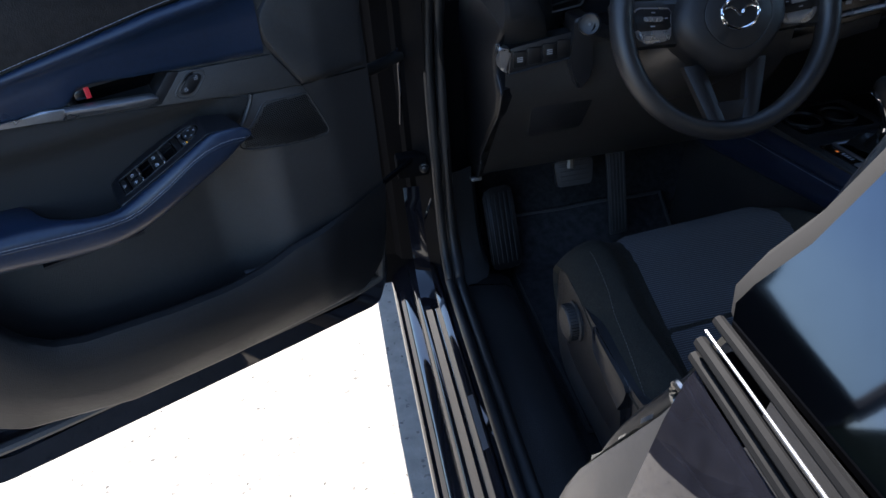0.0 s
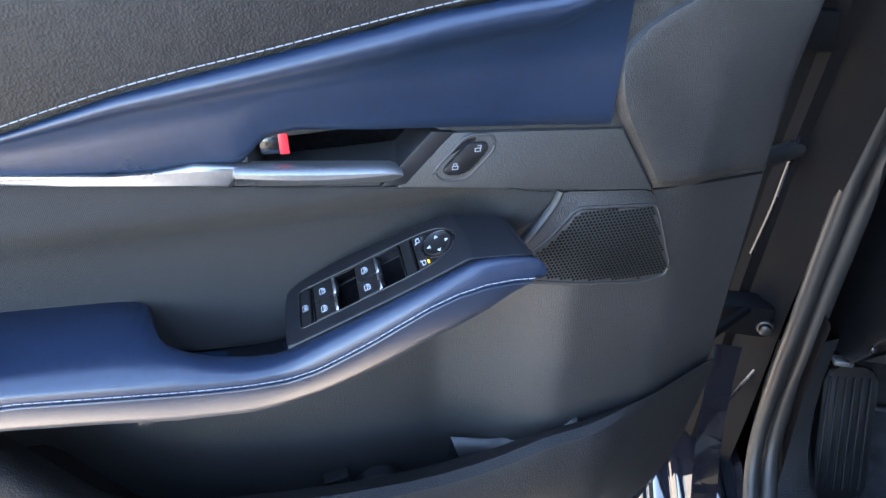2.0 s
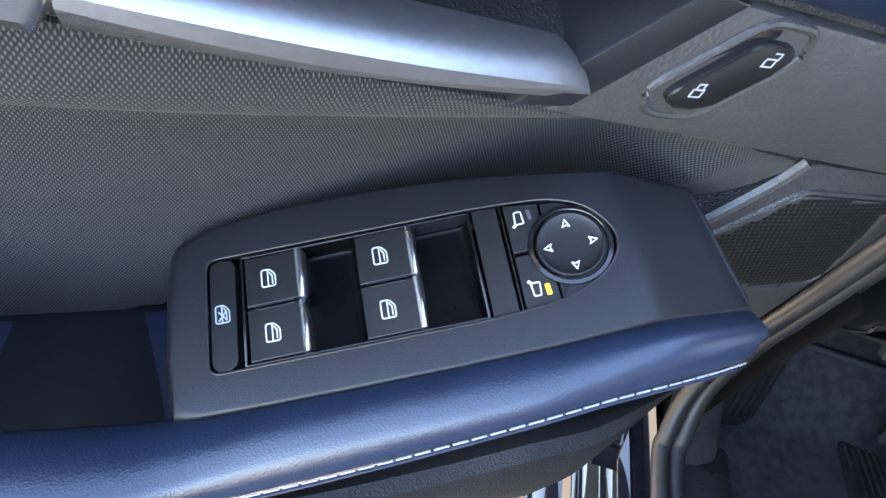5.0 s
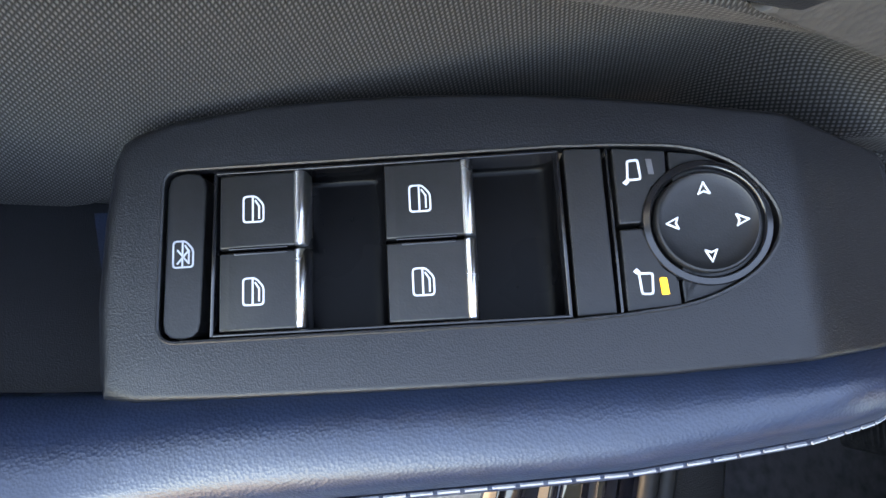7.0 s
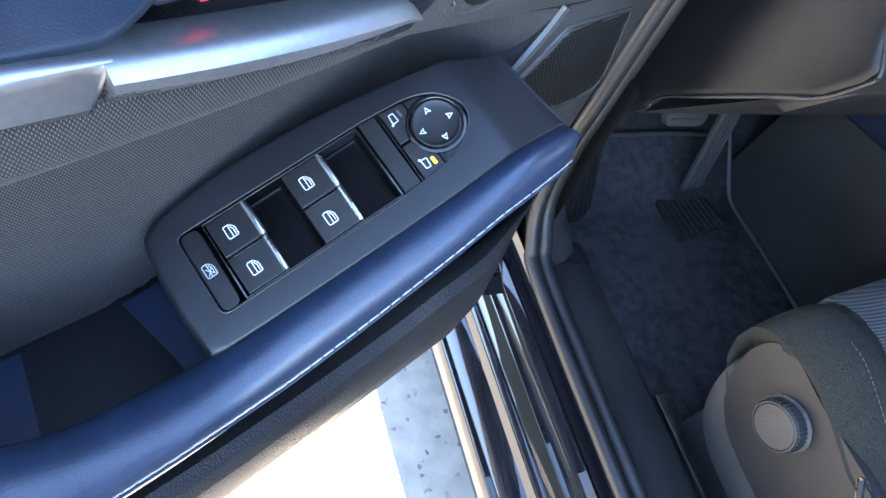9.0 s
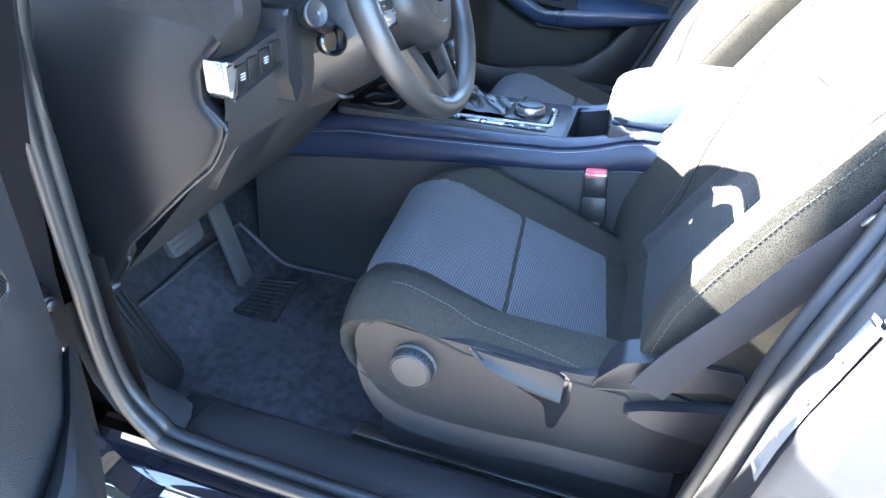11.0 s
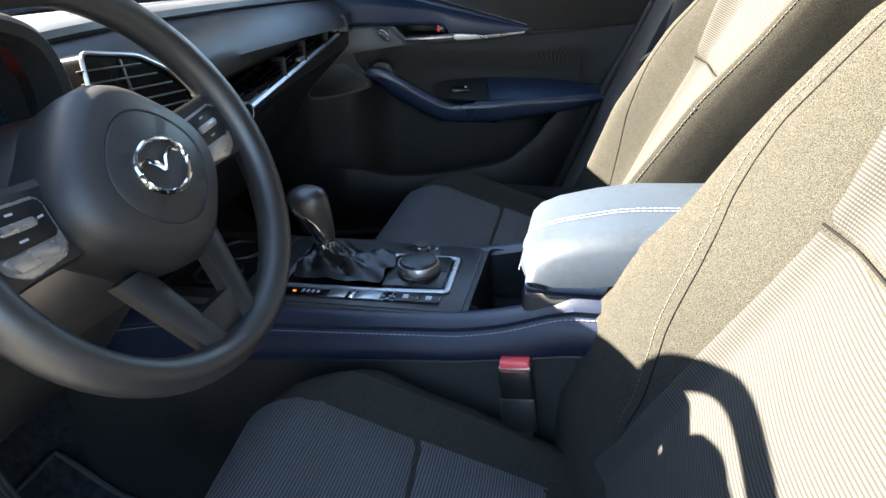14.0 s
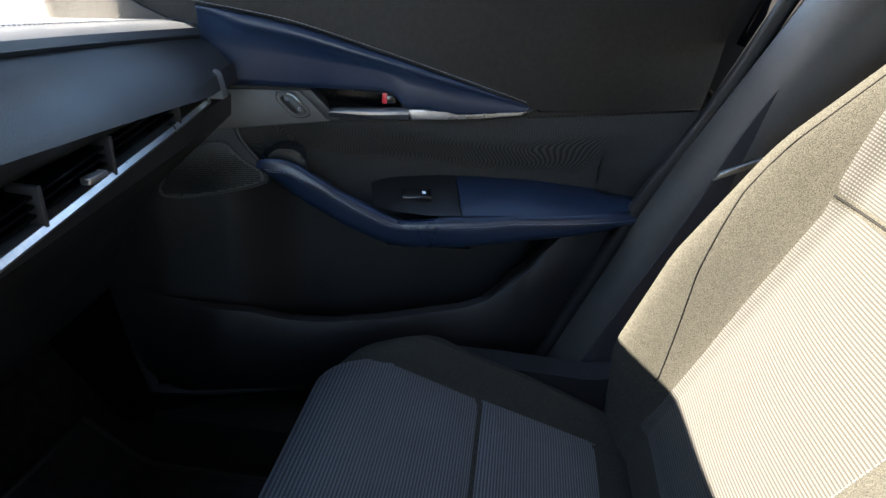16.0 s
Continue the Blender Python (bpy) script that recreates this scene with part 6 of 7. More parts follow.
    part("heater_lamp", box(0.012, 0.016, 1.0555, 1.0575, 0.846, 0.849), ORANGE, d, "lit orange lamp")
    part("lower_switch_strip", prism([(-0.16, 0.785), (0.03, 0.812), (0.03, 0.785), (-0.16, 0.755)], -1.075, -1.056, lambda a, b, c: Vector((a, -c, b)), bevel=0.002), PLASTIC_SMOOTH, d)
    part("hazard_sign", prism([(-0.088, 0.776), (-0.078, 0.778), (-0.083, 0.786)], -1.057, -1.0555, lambda a, b, c: Vector((a, -c, b))), RED, d, "red hazard triangle")
    # lower dash and glovebox
    rows = []
    for i in range(31):
        x = -0.16 + 0.80 * i / 30
        k = i / 30
        y0 = 1.062 + 0.045 * k
        rows.append([Vector((x, y0 + 0.02, 0.83 + 0.025 * k)), Vector((x, y0 + 0.004, 0.822 + 0.025 * k)), Vector((x, y0 + 0.006, 0.80 + 0.02 * k)), Vector((x, y0 + 0.11, 0.72)), Vector((x, y0 + 0.18, 0.62)), Vector((x, y0 + 0.22, 0.54)), Vector((x, y0 + 0.26, 0.515)), Vector((x, y0 + 0.33, 0.55))])
    part("glovebox", loft(rows), PLASTIC_SOFT, d, "dark lower dashboard with glovebox")

    # driver's side: end cap and hood over the instruments
    front = [(0.506, 1.267), (0.512, 1.248), (0.52, 1.232), (0.56, 1.203), (0.574, 1.201), (0.594, 1.19), (0.629, 1.154), (0.695, 1.086), (0.731, 1.047), (0.768, 1.025), (0.784, 1.022), (0.800, 1.036), (0.812, 1.043), (0.845, 1.042), (0.873, 1.016), (0.902, 0.996), (0.93, 1.0), (0.95, 1.004), (0.972, 1.008)]
    rows = []
    for k in range(95):
        z = 0.506 + 0.466 * k / 94
        y = along(front, z)
        x = -0.675 + 1.5 * max(0, z - 0.815) ** 2 + 0.25 * max(0, 0.60 - z) ** 2
        rows.append([Vector((x + 0.034, y + 0.012, z)), Vector((x + 0.010, y, z)), Vector((x + 0.004, y + 0.0015, z)), Vector((x + 0.001, y + 0.006, z)), Vector((x, y + 0.014, z))] + [Vector((x - 0.003 * math.sin(math.pi * q), y + 0.014 + (1.306 - y) * q, z)) for q in (0.1, 0.3, 0.5, 0.7, 1.0)])
    part("end_cap", loft(rows), CAP_SKIN, d, "soft-touch dashboard end cap")
    edge = [(1.043, 0.806), (1.020, 0.784), (1.023, 0.768), (1.045, 0.731), (1.084, 0.695), (1.152, 0.629), (1.188, 0.594), (1.20, 0.574), (1.201, 0.561), (1.23, 0.520)]
    part("cap_edge", tube(curve_through([(-0.670, y + 0.001, z) for y, z in edge], 5), 0.0022, 8), PLASTIC_SMOOTH, d, "smooth light-catching edge")
    part("top_corner", prism(rounded([(1.00, 0.978), (1.03, 0.952), (1.15, 0.957), (1.17, 0.99), (1.02, 0.99)], 0.008), 0.664, 0.697, lambda a, b, c: Vector((-c, a, b)), bevel=0.006), PAD_NAVY, d, "stitched navy leatherette corner")
    fill = [[Vector((x, y, z)), Vector((x, 1.17, e))] for x, y, z, e in ((-0.690, 1.008, 0.9905, 0.9905), (-0.665, 1.006, 0.985, 0.990), (-0.640, 1.022, 0.980, 0.990), (-0.605, 1.052, 0.990, 0.993), (-0.575, 1.072, 1.005, 1.0))]
    part("top_skin", loft(fill), DASH_SKIN, d, "leatherette dashboard top beside the hood")
    part("corner_stitching", stitches([Vector((-0.682, 1.06, 0.9912)), Vector((-0.682, 1.012, 0.9912)), Vector((-0.682, 0.9995, 0.983)), Vector((-0.682, 0.9985, 0.975)), Vector((-0.682, 1.012, 0.963))], 0.0042, 0.002, 0.0005), THREAD, d)
    # driver lower panel
    rows = []
    for i in range(21):
        x = -0.662 + 0.50 * i / 20
        rows.append([Vector((x, 1.05, 0.86)), Vector((x, 1.022, 0.85)), Vector((x, 1.024, 0.80)), Vector((x, 1.030, 0.775)), Vector((x, 1.050, 0.735)), Vector((x, 1.10, 0.675)), Vector((x, 1.165, 0.60)), Vector((x, 1.225, 0.53)), Vector((x, 1.26, 0.512)), Vector((x, 1.36, 0.54))])
    part("knee_panel", loft(rows), DASH_PLASTIC, d, "dark knee panel")
    part("silver_bracket", prism(rounded([(-0.674, 0.858), (-0.655, 0.852), (-0.660, 0.815), (-0.673, 0.822)], 0.004), -1.035, -1.008, lambda a, b, c: Vector((a, -c, b)), bevel=0.006, seg=3), SILVER, d, "satin silver bracket")
    sw = part("switch_panel", prism([(-0.656, 0.852), (-0.555, 0.866), (-0.555, 0.826), (-0.658, 0.812)], -1.045, -1.014, lambda a, b, c: Vector((a, -c, b)), bevel=0.002), PLASTIC_SMOOTH, d)
    part("row_edge", tube([(-0.66, 1.012, 0.812), (-0.555, 1.012, 0.826)], 0.0018, 6), PLASTIC_SMOOTH, d)
    for k in range(4):
        b = part("dash_button", box(-0.652 + 0.024 * k, -0.630 + 0.024 * k, 1.011, 1.02, 0.821 + 0.003 * k, 0.847 + 0.003 * k, 0.0015), BUTTON, sw, "black dash button")
        if k in (0, 2):
            zc = 0.834 + 0.003 * k
            part("button_print", lines_bm([(-0.645 + 0.024 * k, zc + q, -0.637 + 0.024 * k, zc + q) for q in (-0.003, 0.0, 0.003)], 0.0012, lambda a, e, c: Vector((a, 1.0112 - c, e)), 0, 0.0004), GREY_PRINT, b, "pale printed sign")
    part("side_blade", prism(rounded([(-0.556, 0.888), (-0.530, 0.890), (-0.522, 0.80), (-0.545, 0.772), (-0.560, 0.81)], 0.006), -1.05, -1.003, lambda a, b, c: Vector((a, -c, b)), bevel=0.005, seg=3), PLASTIC_SMOOTH, d, "dark satin blade")
    tray = prism(rounded([(-0.61, 0.735), (-0.50, 0.735), (-0.505, 0.665), (-0.60, 0.655)], 0.006), -1.095, -1.05, lambda a, b, c: Vector((a, -c + (0.735 - b) * 0.65, b)), bevel=0.003)
    part("coin_tray", tray, PLASTIC_SMOOTH, d, "small dark storage tray")
    part("bonnet_latch", box(-0.685, -0.662, 1.235, 1.25, 0.508, 0.516, 0.002), SILVER, d)
    # left vent, set back inside the opening
    fv = plane_map((-0.577, 1.072, 0.908), (0.9, 0.436, 0), (0, 0.1, 1), (0.436, -0.9, 0.1))
    part("vent_box", prism(rounded([(-0.050, -0.022), (0.07, -0.026), (0.085, 0.0), (0.075, 0.035), (-0.045, 0.030)], 0.008), -0.03, 0.006, fv, bevel=0.002), PIANO, d)
    part("vent_frame", tube([fv(a, b, 0.007) for a, b in rounded([(-0.050, -0.022), (0.07, -0.026), (0.085, 0.0), (0.075, 0.035), (-0.045, 0.030)], 0.008)], 0.0017, 6, closed=True), SILVER, d, "silver vent outline")
    for k in range(4):
        part("vent_slat", box(-0.042, 0.072, -0.014 + 0.011 * k, -0.012 + 0.011 * k, 0.004, 0.011, 0.0006, fv), PLASTIC_SMOOTH, d)
    # instrument hood: arched opening, rolled rim and a flank down to the switches
    edge = [(-0.590, 1.030, 0.850), (-0.604, 1.004, 0.895), (-0.616, 1.000, 0.930), (-0.617, 1.000, 0.957), (-0.603, 1.004, 0.985), (-0.570, 1.010, 0.996), (-0.527, 1.016, 1.001), (-0.471, 1.020, 1.007), (-0.420, 1.020, 1.009), (-0.370, 1.020, 1.004), (-0.335, 1.020, 0.994), (-0.313, 1.020, 0.980), (-0.301, 1.022, 0.955), (-0.298, 1.025, 0.925), (-0.300, 1.030, 0.870)]
    rim = [(-0.668, 1.033, 0.855), (-0.668, 0.991, 0.900), (-0.668, 0.991, 0.930), (-0.668, 0.999, 0.960), (-0.640, 1.020, 0.978), (-0.605, 1.052, 0.9895), (-0.575, 1.072, 1.000), (-0.500, 1.060, 1.014), (-0.420, 1.035, 1.022), (-0.355, 1.025, 1.017), (-0.312, 1.030, 1.006), (-0.285, 1.035, 0.988), (-0.272, 1.035, 0.960), (-0.268, 1.035, 0.925), (-0.270, 1.035, 0.870)]
    edge, rim = curve_through([Vector(p) for p in edge], 4), curve_through([Vector(p) for p in rim], 4)
    rows, well = [], []
    for e, o in zip(edge, rim):
        m = (e + o) * 0.5 + Vector((0, -0.007, 0.002))
        back = Vector((0, 0.16, -0.02 if o.z > 0.98 else 0.0))
        rows.append([e + Vector((0.003, 0.03, -0.002)), e + Vector((0.001, 0.004, 0)), e + (o - e) * 0.1 + Vector((0, -0.003, 0)), m, e + (o - e) * 0.9 + Vector((0, -0.001, 0)), o + Vector((0, 0.006, 0.001)), o + back * 0.4, o + back])
        well.append([e + Vector((0.002, 0.012, -0.001)), Vector((-0.395 + (e.x + 0.455) * 0.92, 1.13, 0.90 + (e.z - 0.90) * 0.85))])
    part("cluster_hood", loft(rows), HOOD, d, "instrument hood")
    part("cluster_well", loft(well), BUTTON, d)
    part("cluster_floor", prism([(-0.54, 1.01), (-0.26, 1.01), (-0.24, 1.14), (-0.53, 1.14)], 0.845, 0.86, bevel=0.004), PLASTIC_SMOOTH, d)
    fc = plane_map((-0.378, 1.125, 0.91), (1, 0, 0), (0, 0.25, 0.97), (0, -0.97, 0.25))
    face = part("cluster_face", prism([(-0.165, -0.055), (0.165, -0.055), (0.16, 0.06), (0.10, 0.085), (-0.10, 0.085), (-0.16, 0.06)], -0.005, 0.0, fc), PIANO, d, "black instrument cluster")
    for cu, r in ((0.0, 0.058), (0.100, 0.038), (-0.100, 0.038)):
        part("gauge_ring", tube([fc(cu + r * math.cos(2 * math.pi * k / 40), 0.012 + r * math.sin(2 * math.pi * k / 40), 0.003) for k in range(40)], 0.0022, 6, closed=True), CHROME, face, "chrome gauge ring")
        part("gauge_disc", disc(fc(cu, 0.012, 0.0008), fc(0, 0, 1) - fc(0, 0, 0), [(r - 0.002, 0), (r - 0.002, 0.0005), (0.0001, 0.0005)], 40), SCREEN, face)
        seg = [(cu + (r - 0.012) * math.cos(a), 0.012 + (r - 0.012) * math.sin(a), cu + (r - 0.006) * math.cos(a), 0.012 + (r - 0.006) * math.sin(a)) for a in [math.pi * (-0.25 + 1.5 * k / 12) for k in range(13)]]
        part("gauge_marks", lines_bm(seg, 0.0014, fc, 0.0016, 0.002), ICON, face, "white gauge marks")
        part("gauge_needle", lines_bm([(cu, 0.012, cu - (r - 0.014) * 0.75, 0.012 - (r - 0.014) * 0.6)], 0.0018, fc, 0.003, 0.0036), ICON, face)
    for k in range(2):
        part("gauge_lamp", box(0.092 + 0.013 * k, 0.101 + 0.013 * k, 0.030, 0.037, 0.0015, 0.002, 0, fc), RED_LAMP, face, "lit red warning lamp")
    # vent to the right of the cluster
    fr = plane_map((-0.175, 1.038, 0.92), (1, 0.06, -0.12), (0, 0.15, 1), (0, -1, 0.15))
    vp = rounded([(-0.085, -0.030), (0.085, -0.046), (0.088, -0.020), (0.055, 0.010), (0.012, 0.028), (-0.072, 0.036)], 0.010)
    part("vent_box", prism(vp, -0.04, 0.0, fr), WELL, d)
    part("vent_frame", tube([fr(a, b, 0.002) for a, b in vp], 0.0022, 6, closed=True), SILVER, d, "silver vent outline")
    for k in range(5):
        part("vent_slat", box(-0.078, 0.078 - 0.022 * max(0, k - 1), -0.030 + 0.012 * k, -0.028 + 0.012 * k, -0.006, 0.003, 0.0006, fr), PLASTIC_SMOOTH, d)
    part("vent_divider", box(-0.02, -0.016, -0.033, 0.026, -0.008, 0.002, 0.0006, fr), PLASTIC_SMOOTH, d)
    return d


build_dash()


# ---- steering wheel ----
def build_wheel():
    w = thing("steering_wheel", (-0.355, 0.93, 0.88), "black three-spoke steering wheel with silver switch trims", "steering wheel")
    axis = Vector((0, -0.906, 0.423))
    up = Vector((0, 0.423, 0.906))
    f = plane_map((-0.3595, 0.9115, 0.8885), (1, 0, 0), up, axis)
    ring = []
    n = 72
    R = 0.1605
    rows = []
    for k in range(n):
        a = 2 * math.pi * k / n
        ca, sa = math.cos(a), math.sin(a)
        thick = 0.0155 + 0.002 * abs(ca) ** 3
        row = []
        for j in range(14):
            b = 2 * math.pi * j / 14
            rr = R + thick * 0.92 * math.cos(b)
            row.append(f(rr * ca, rr * sa, thick * 1.05 * math.sin(b) - 0.006))
        rows.append(row)
    rows.append(rows[0])
    part("rim", loft_merge(rows), WHEEL_SKIN, w, "black leather-look rim")
    # airbag boss
    prof = [(0.066, -0.085), (0.075, -0.060), (0.0775, -0.035), (0.0785, -0.014), (0.0775, 0.002), (0.073, 0.0125), (0.064, 0.020), (0.050, 0.0235), (0.0485, 0.0225), (0.047, 0.0238), (0.02, 0.026), (0.0001, 0.0265)]
    rows = []
    for r, h in prof:
        row = []
        for k in range(48):
            a = 2 * math.pi * k / 48
            sx, sy = math.cos(a), math.sin(a)
            q = 1 + 0.06 * math.cos(4 * a) * (r / 0.079) ** 2
            row.append(f(r * sx * q * 1.02, r * sy * q * 0.96, h))
        rows.append(row)
    boss = part("airbag_cover", loft(rows, closed=True, cap=True), PLASTIC_SOFT, w, "domed black airbag cover")
    # plain badge: an oval ring with a winged bar
    oval = [f(0.0275 * math.cos(2 * math.pi * k / 40), 0.0215 * math.sin(2 * math.pi * k / 40), 0.0272) for k in range(40)]
    part("badge_ring", tube(oval, 0.0024, 8, closed=True), CHROME, boss, "chrome oval badge")
    wing = [f(a, b, 0.0275) for a, b in ((-0.0245, 0.006), (-0.015, 0.009), (-0.006, 0.004), (0, -0.003), (0.006, 0.004), (0.015, 0.009), (0.0245, 0.006))]
    part("badge_wing", tube(curve_through(wing, 4), 0.002, 6), CHROME, boss)
    # spokes
    for s in (-1, 1):
        rows = []
        for i in range(13):
            k = i / 12
            a = s * (0.070 + 0.100 * k)
            hw0, hw1 = 0.030 - 0.004 * k, 0.034 + 0.006 * k * k * 2
            mid = 0.004 + 0.012 * k
            d = -0.014 + 0.006 * k
            rows.append([f(a, mid - hw1, d - 0.012), f(a, mid - hw1 + 0.003, d + 0.002), f(a, mid - 0.01, d + 0.006), f(a, mid + hw0 - 0.006, d + 0.005), f(a, mid + hw0, d), f(a, mid + hw0 - 0.004, d - 0.014)])
        part("spoke", loft(rows, closed=True, cap=True), WHEEL_SKIN, w)
        trim = [(0.084, 0.024), (0.138, 0.030), (0.146, 0.021), (0.139, -0.012), (0.126, -0.023), (0.088, -0.020)]
        t = part("switch_trim", prism(rounded([(s * a, b) for a, b in trim], 0.006), -0.012, -0.0045, f, bevel=0.002), GUNMETAL, w, "gunmetal switch trim")
        inn = [(0.086, 0.0215), (0.134, 0.0275), (0.1415, 0.020), (0.136, -0.003), (0.089, -0.006)]
        p = part("switch_pad", prism(rounded([(s * a, b) for a, b in inn], 0.004), -0.008, -0.0032, f, bevel=0.0012), BUTTON, t, "black switch pad")
        part("rocker", prism(rounded([(s * 0.099, 0.0125), (s * 0.128, 0.0155), (s * 0.127, 0.0085), (s * 0.099, 0.006)], 0.002), -0.004, -0.0008, f, bevel=0.001), GUNMETAL, p, "gunmetal rocker bar")
        part("rocker", prism(rounded([(s * 0.091, -0.008), (s * 0.135, -0.004), (s * 0.130, -0.016), (s * 0.092, -0.017)], 0.002), -0.004, -0.0020, f, bevel=0.001), GUNMETAL, p, "gunmetal rocker bar")
        part("switch_print", lines_bm([(s * 0.092, 0.010, s * 0.095, 0.010), (s * 0.110, 0.0195, s * 0.114, 0.020), (s * 0.112, 0.001, s * 0.117, 0.0015)], 0.0016, f, -0.0032, -0.0029), GREY_PRINT, p)
        # lower split spoke
        rows = []
        for i in range(11):
            k = i / 10
            a = s * (0.050 - 0.029 * k)
            b = -0.060 - 0.105 * k
            hw = 0.0155 - 0.004 * k
            d = -0.020 + 0.014 * k
            rows.append([f(a - hw, b, d - 0.010), f(a - hw, b, d + 0.002), f(a - hw * 0.4, b, d + 0.006), f(a + hw * 0.4, b, d + 0.006), f(a + hw, b, d + 0.002), f(a + hw, b, d - 0.010)])
        part("lower_spoke", loft(rows, closed=True, cap=True), PLASTIC_SMOOTH, w, "dark satin lower spoke")
    part("spoke_web", prism(rounded([(-0.036, -0.118), (0.036, -0.118), (0.026, -0.166), (-0.026, -0.166)], 0.006), -0.022, -0.0085, f, bevel=0.002), PLASTIC_SMOOTH, w)
    return w


GUNMETAL = material("gunmetal_trim", (0.34, 0.34, 0.345), 0.30, metal=0.8, var=0.1, scale=60)
WHEEL_SKIN = material("black_moulded_rim_skin", (0.014, 0.014, 0.0145), 0.38, var=0.15, scale=40, bump=0.18, bump_scale=1300, kind="grain")
build_wheel()


def build_column():
    c = thing("steering_column", (-0.355, 1.05, 0.80), "dark steering column shroud with control stalks", "steering column")
    rows = []
    for k, (y, z, rx, rz) in enumerate(((0.945, 0.868, 0.070, 0.066), (0.965, 0.858, 0.082, 0.078), (1.00, 0.842, 0.090, 0.088), (1.05, 0.82, 0.098, 0.096), (1.10, 0.80, 0.10, 0.10))):
        rows.append([Vector((-0.355 + rx * math.cos(a) * (1.1 if math.sin(a) < 0 else 1.0), y + 0.25 * rz * math.sin(a), z + rz * math.sin(a))) for a in [2 * math.pi * i / 32 for i in range(32)]])
    part("shroud", loft(rows, closed=True, cap=True), DASH_PLASTIC, c, "dark column shroud")
    ring = part("ignition_ring", disc((-0.475, 0.985, 0.838), (-0.55, -0.8, 0.2), [(0.019, -0.01), (0.019, 0.004), (0.016, 0.006), (0.0145, 0.004), (0.0145, -0.006), (0.0001, -0.006)], 28), PIANO, c, "dark stalk socket")
    st = part("stalk", tube(curve_through([(-0.455, 1.00, 0.85), (-0.50, 0.985, 0.862), (-0.545, 0.972, 0.884)], 5), [0.009] * 8 + [0.0095, 0.010, 0.0105], 12), PLASTIC_SMOOTH, c, "control stalk")
    part("stalk_end", disc((-0.545, 0.972, 0.886), (-0.45, -0.85, 0.25), [(0.0150, -0.013), (0.0165, 0.0), (0.0158, 0.004), (0.0140, 0.0055), (0.0132, 0.0050), (0.0001, 0.0050)], 28), PLASTIC_SMOOTH, st, "round stalk end")
    part("stalk_print", disc((-0.5485, 0.9645, 0.8885), (-0.45, -0.85, 0.25), [(0.0022, -0.001), (0.0022, 0.0002), (0.0001, 0.0002)], 12), GREY_LAMP, st)
    st2 = part("stalk", tube(curve_through([(-0.255, 1.00, 0.87), (-0.20, 0.985, 0.882), (-0.155, 0.975, 0.893)], 5), 0.0105, 12), PLASTIC_SMOOTH, c, "control stalk")
    part("stalk_print", box(-0.175, -0.158, 0.962, 0.9655, 0.890, 0.896), ICON, st2)
    part("tilt_lever", tube(curve_through([(-0.44, 1.02, 0.765), (-0.445, 0.99, 0.755), (-0.43, 0.98, 0.752)], 4), 0.003, 8), PLASTIC_SMOOTH, c, "dark tilt lever")


build_column()


# ---- pedals and floor ----
def build_pedals():
    p = thing("accelerator_pedal", (-0.30, 1.30, 0.22), "black ribbed accelerator pedal", "pedal")
    f = plane_map((-0.315, 1.315, 0.38), (1, 0.1, 0), (0, 0.28, 0.96), (0, -0.96, 0.28))
    pad = part("pedal_pad", box(-0.024, 0.024, -0.11, 0.10, -0.008, 0.006, 0.005, f), RUBBER, p)
    for k in range(5):
        part("pedal_rib", box(-0.019 + 0.0085 * k, -0.015 + 0.0085 * k, -0.10, 0.09, 0.005, 0.0085, 0.0008, f), RUBBER, pad)
    b = thing("brake_pedal", (-0.43, 1.33, 0.40), "black rubber brake pedal on a steel arm", "pedal")
    g = plane_map((-0.42, 1.33, 0.440), (1, 0, 0), (0, 0.4, 0.917), (0, -0.917, 0.4))
    pad = part("pedal_pad", prism(rounded([(-0.045, -0.032), (0.040, -0.032), (0.048, 0.03), (-0.048, 0.03)], 0.012), -0.008, 0.006, g, bevel=0.003), RUBBER, b)
    for k in range(5):
        part("pedal_rib", box(-0.036, 0.036, -0.022 + 0.011 * k, -0.018 + 0.011 * k, 0.005, 0.008, 0.0006, g), RUBBER, pad)
    part("pedal_arm", tube([(-0.43, 1.33, 0.45), (-0.41, 1.38, 0.56), (-0.40, 1.42, 0.66)], 0.009, 8), STEEL, b, "dull steel arm")
    r = thing("footrest", (-0.60, 1.25, 0.23), "black ribbed plastic footrest", "footrest")
    h = plane_map((-0.612, 1.27, 0.33), (1, 0.12, 0), (0.02, 0.55, 0.83), (0, -0.83, 0.55))
    pad = part("footrest_pad", prism(rounded([(-0.035, -0.075), (0.04, -0.075), (0.04, 0.12), (-0.035, 0.12)], 0.02), -0.03, 0.0, h, bevel=0.005), BUTTON, r)
    for k in range(6):
        part("footrest_rib", box(-0.030 + 0.0115 * k, -0.026 + 0.0115 * k, -0.06, 0.105, -0.001, 0.004, 0.001, h), BUTTON, pad)


build_pedals()


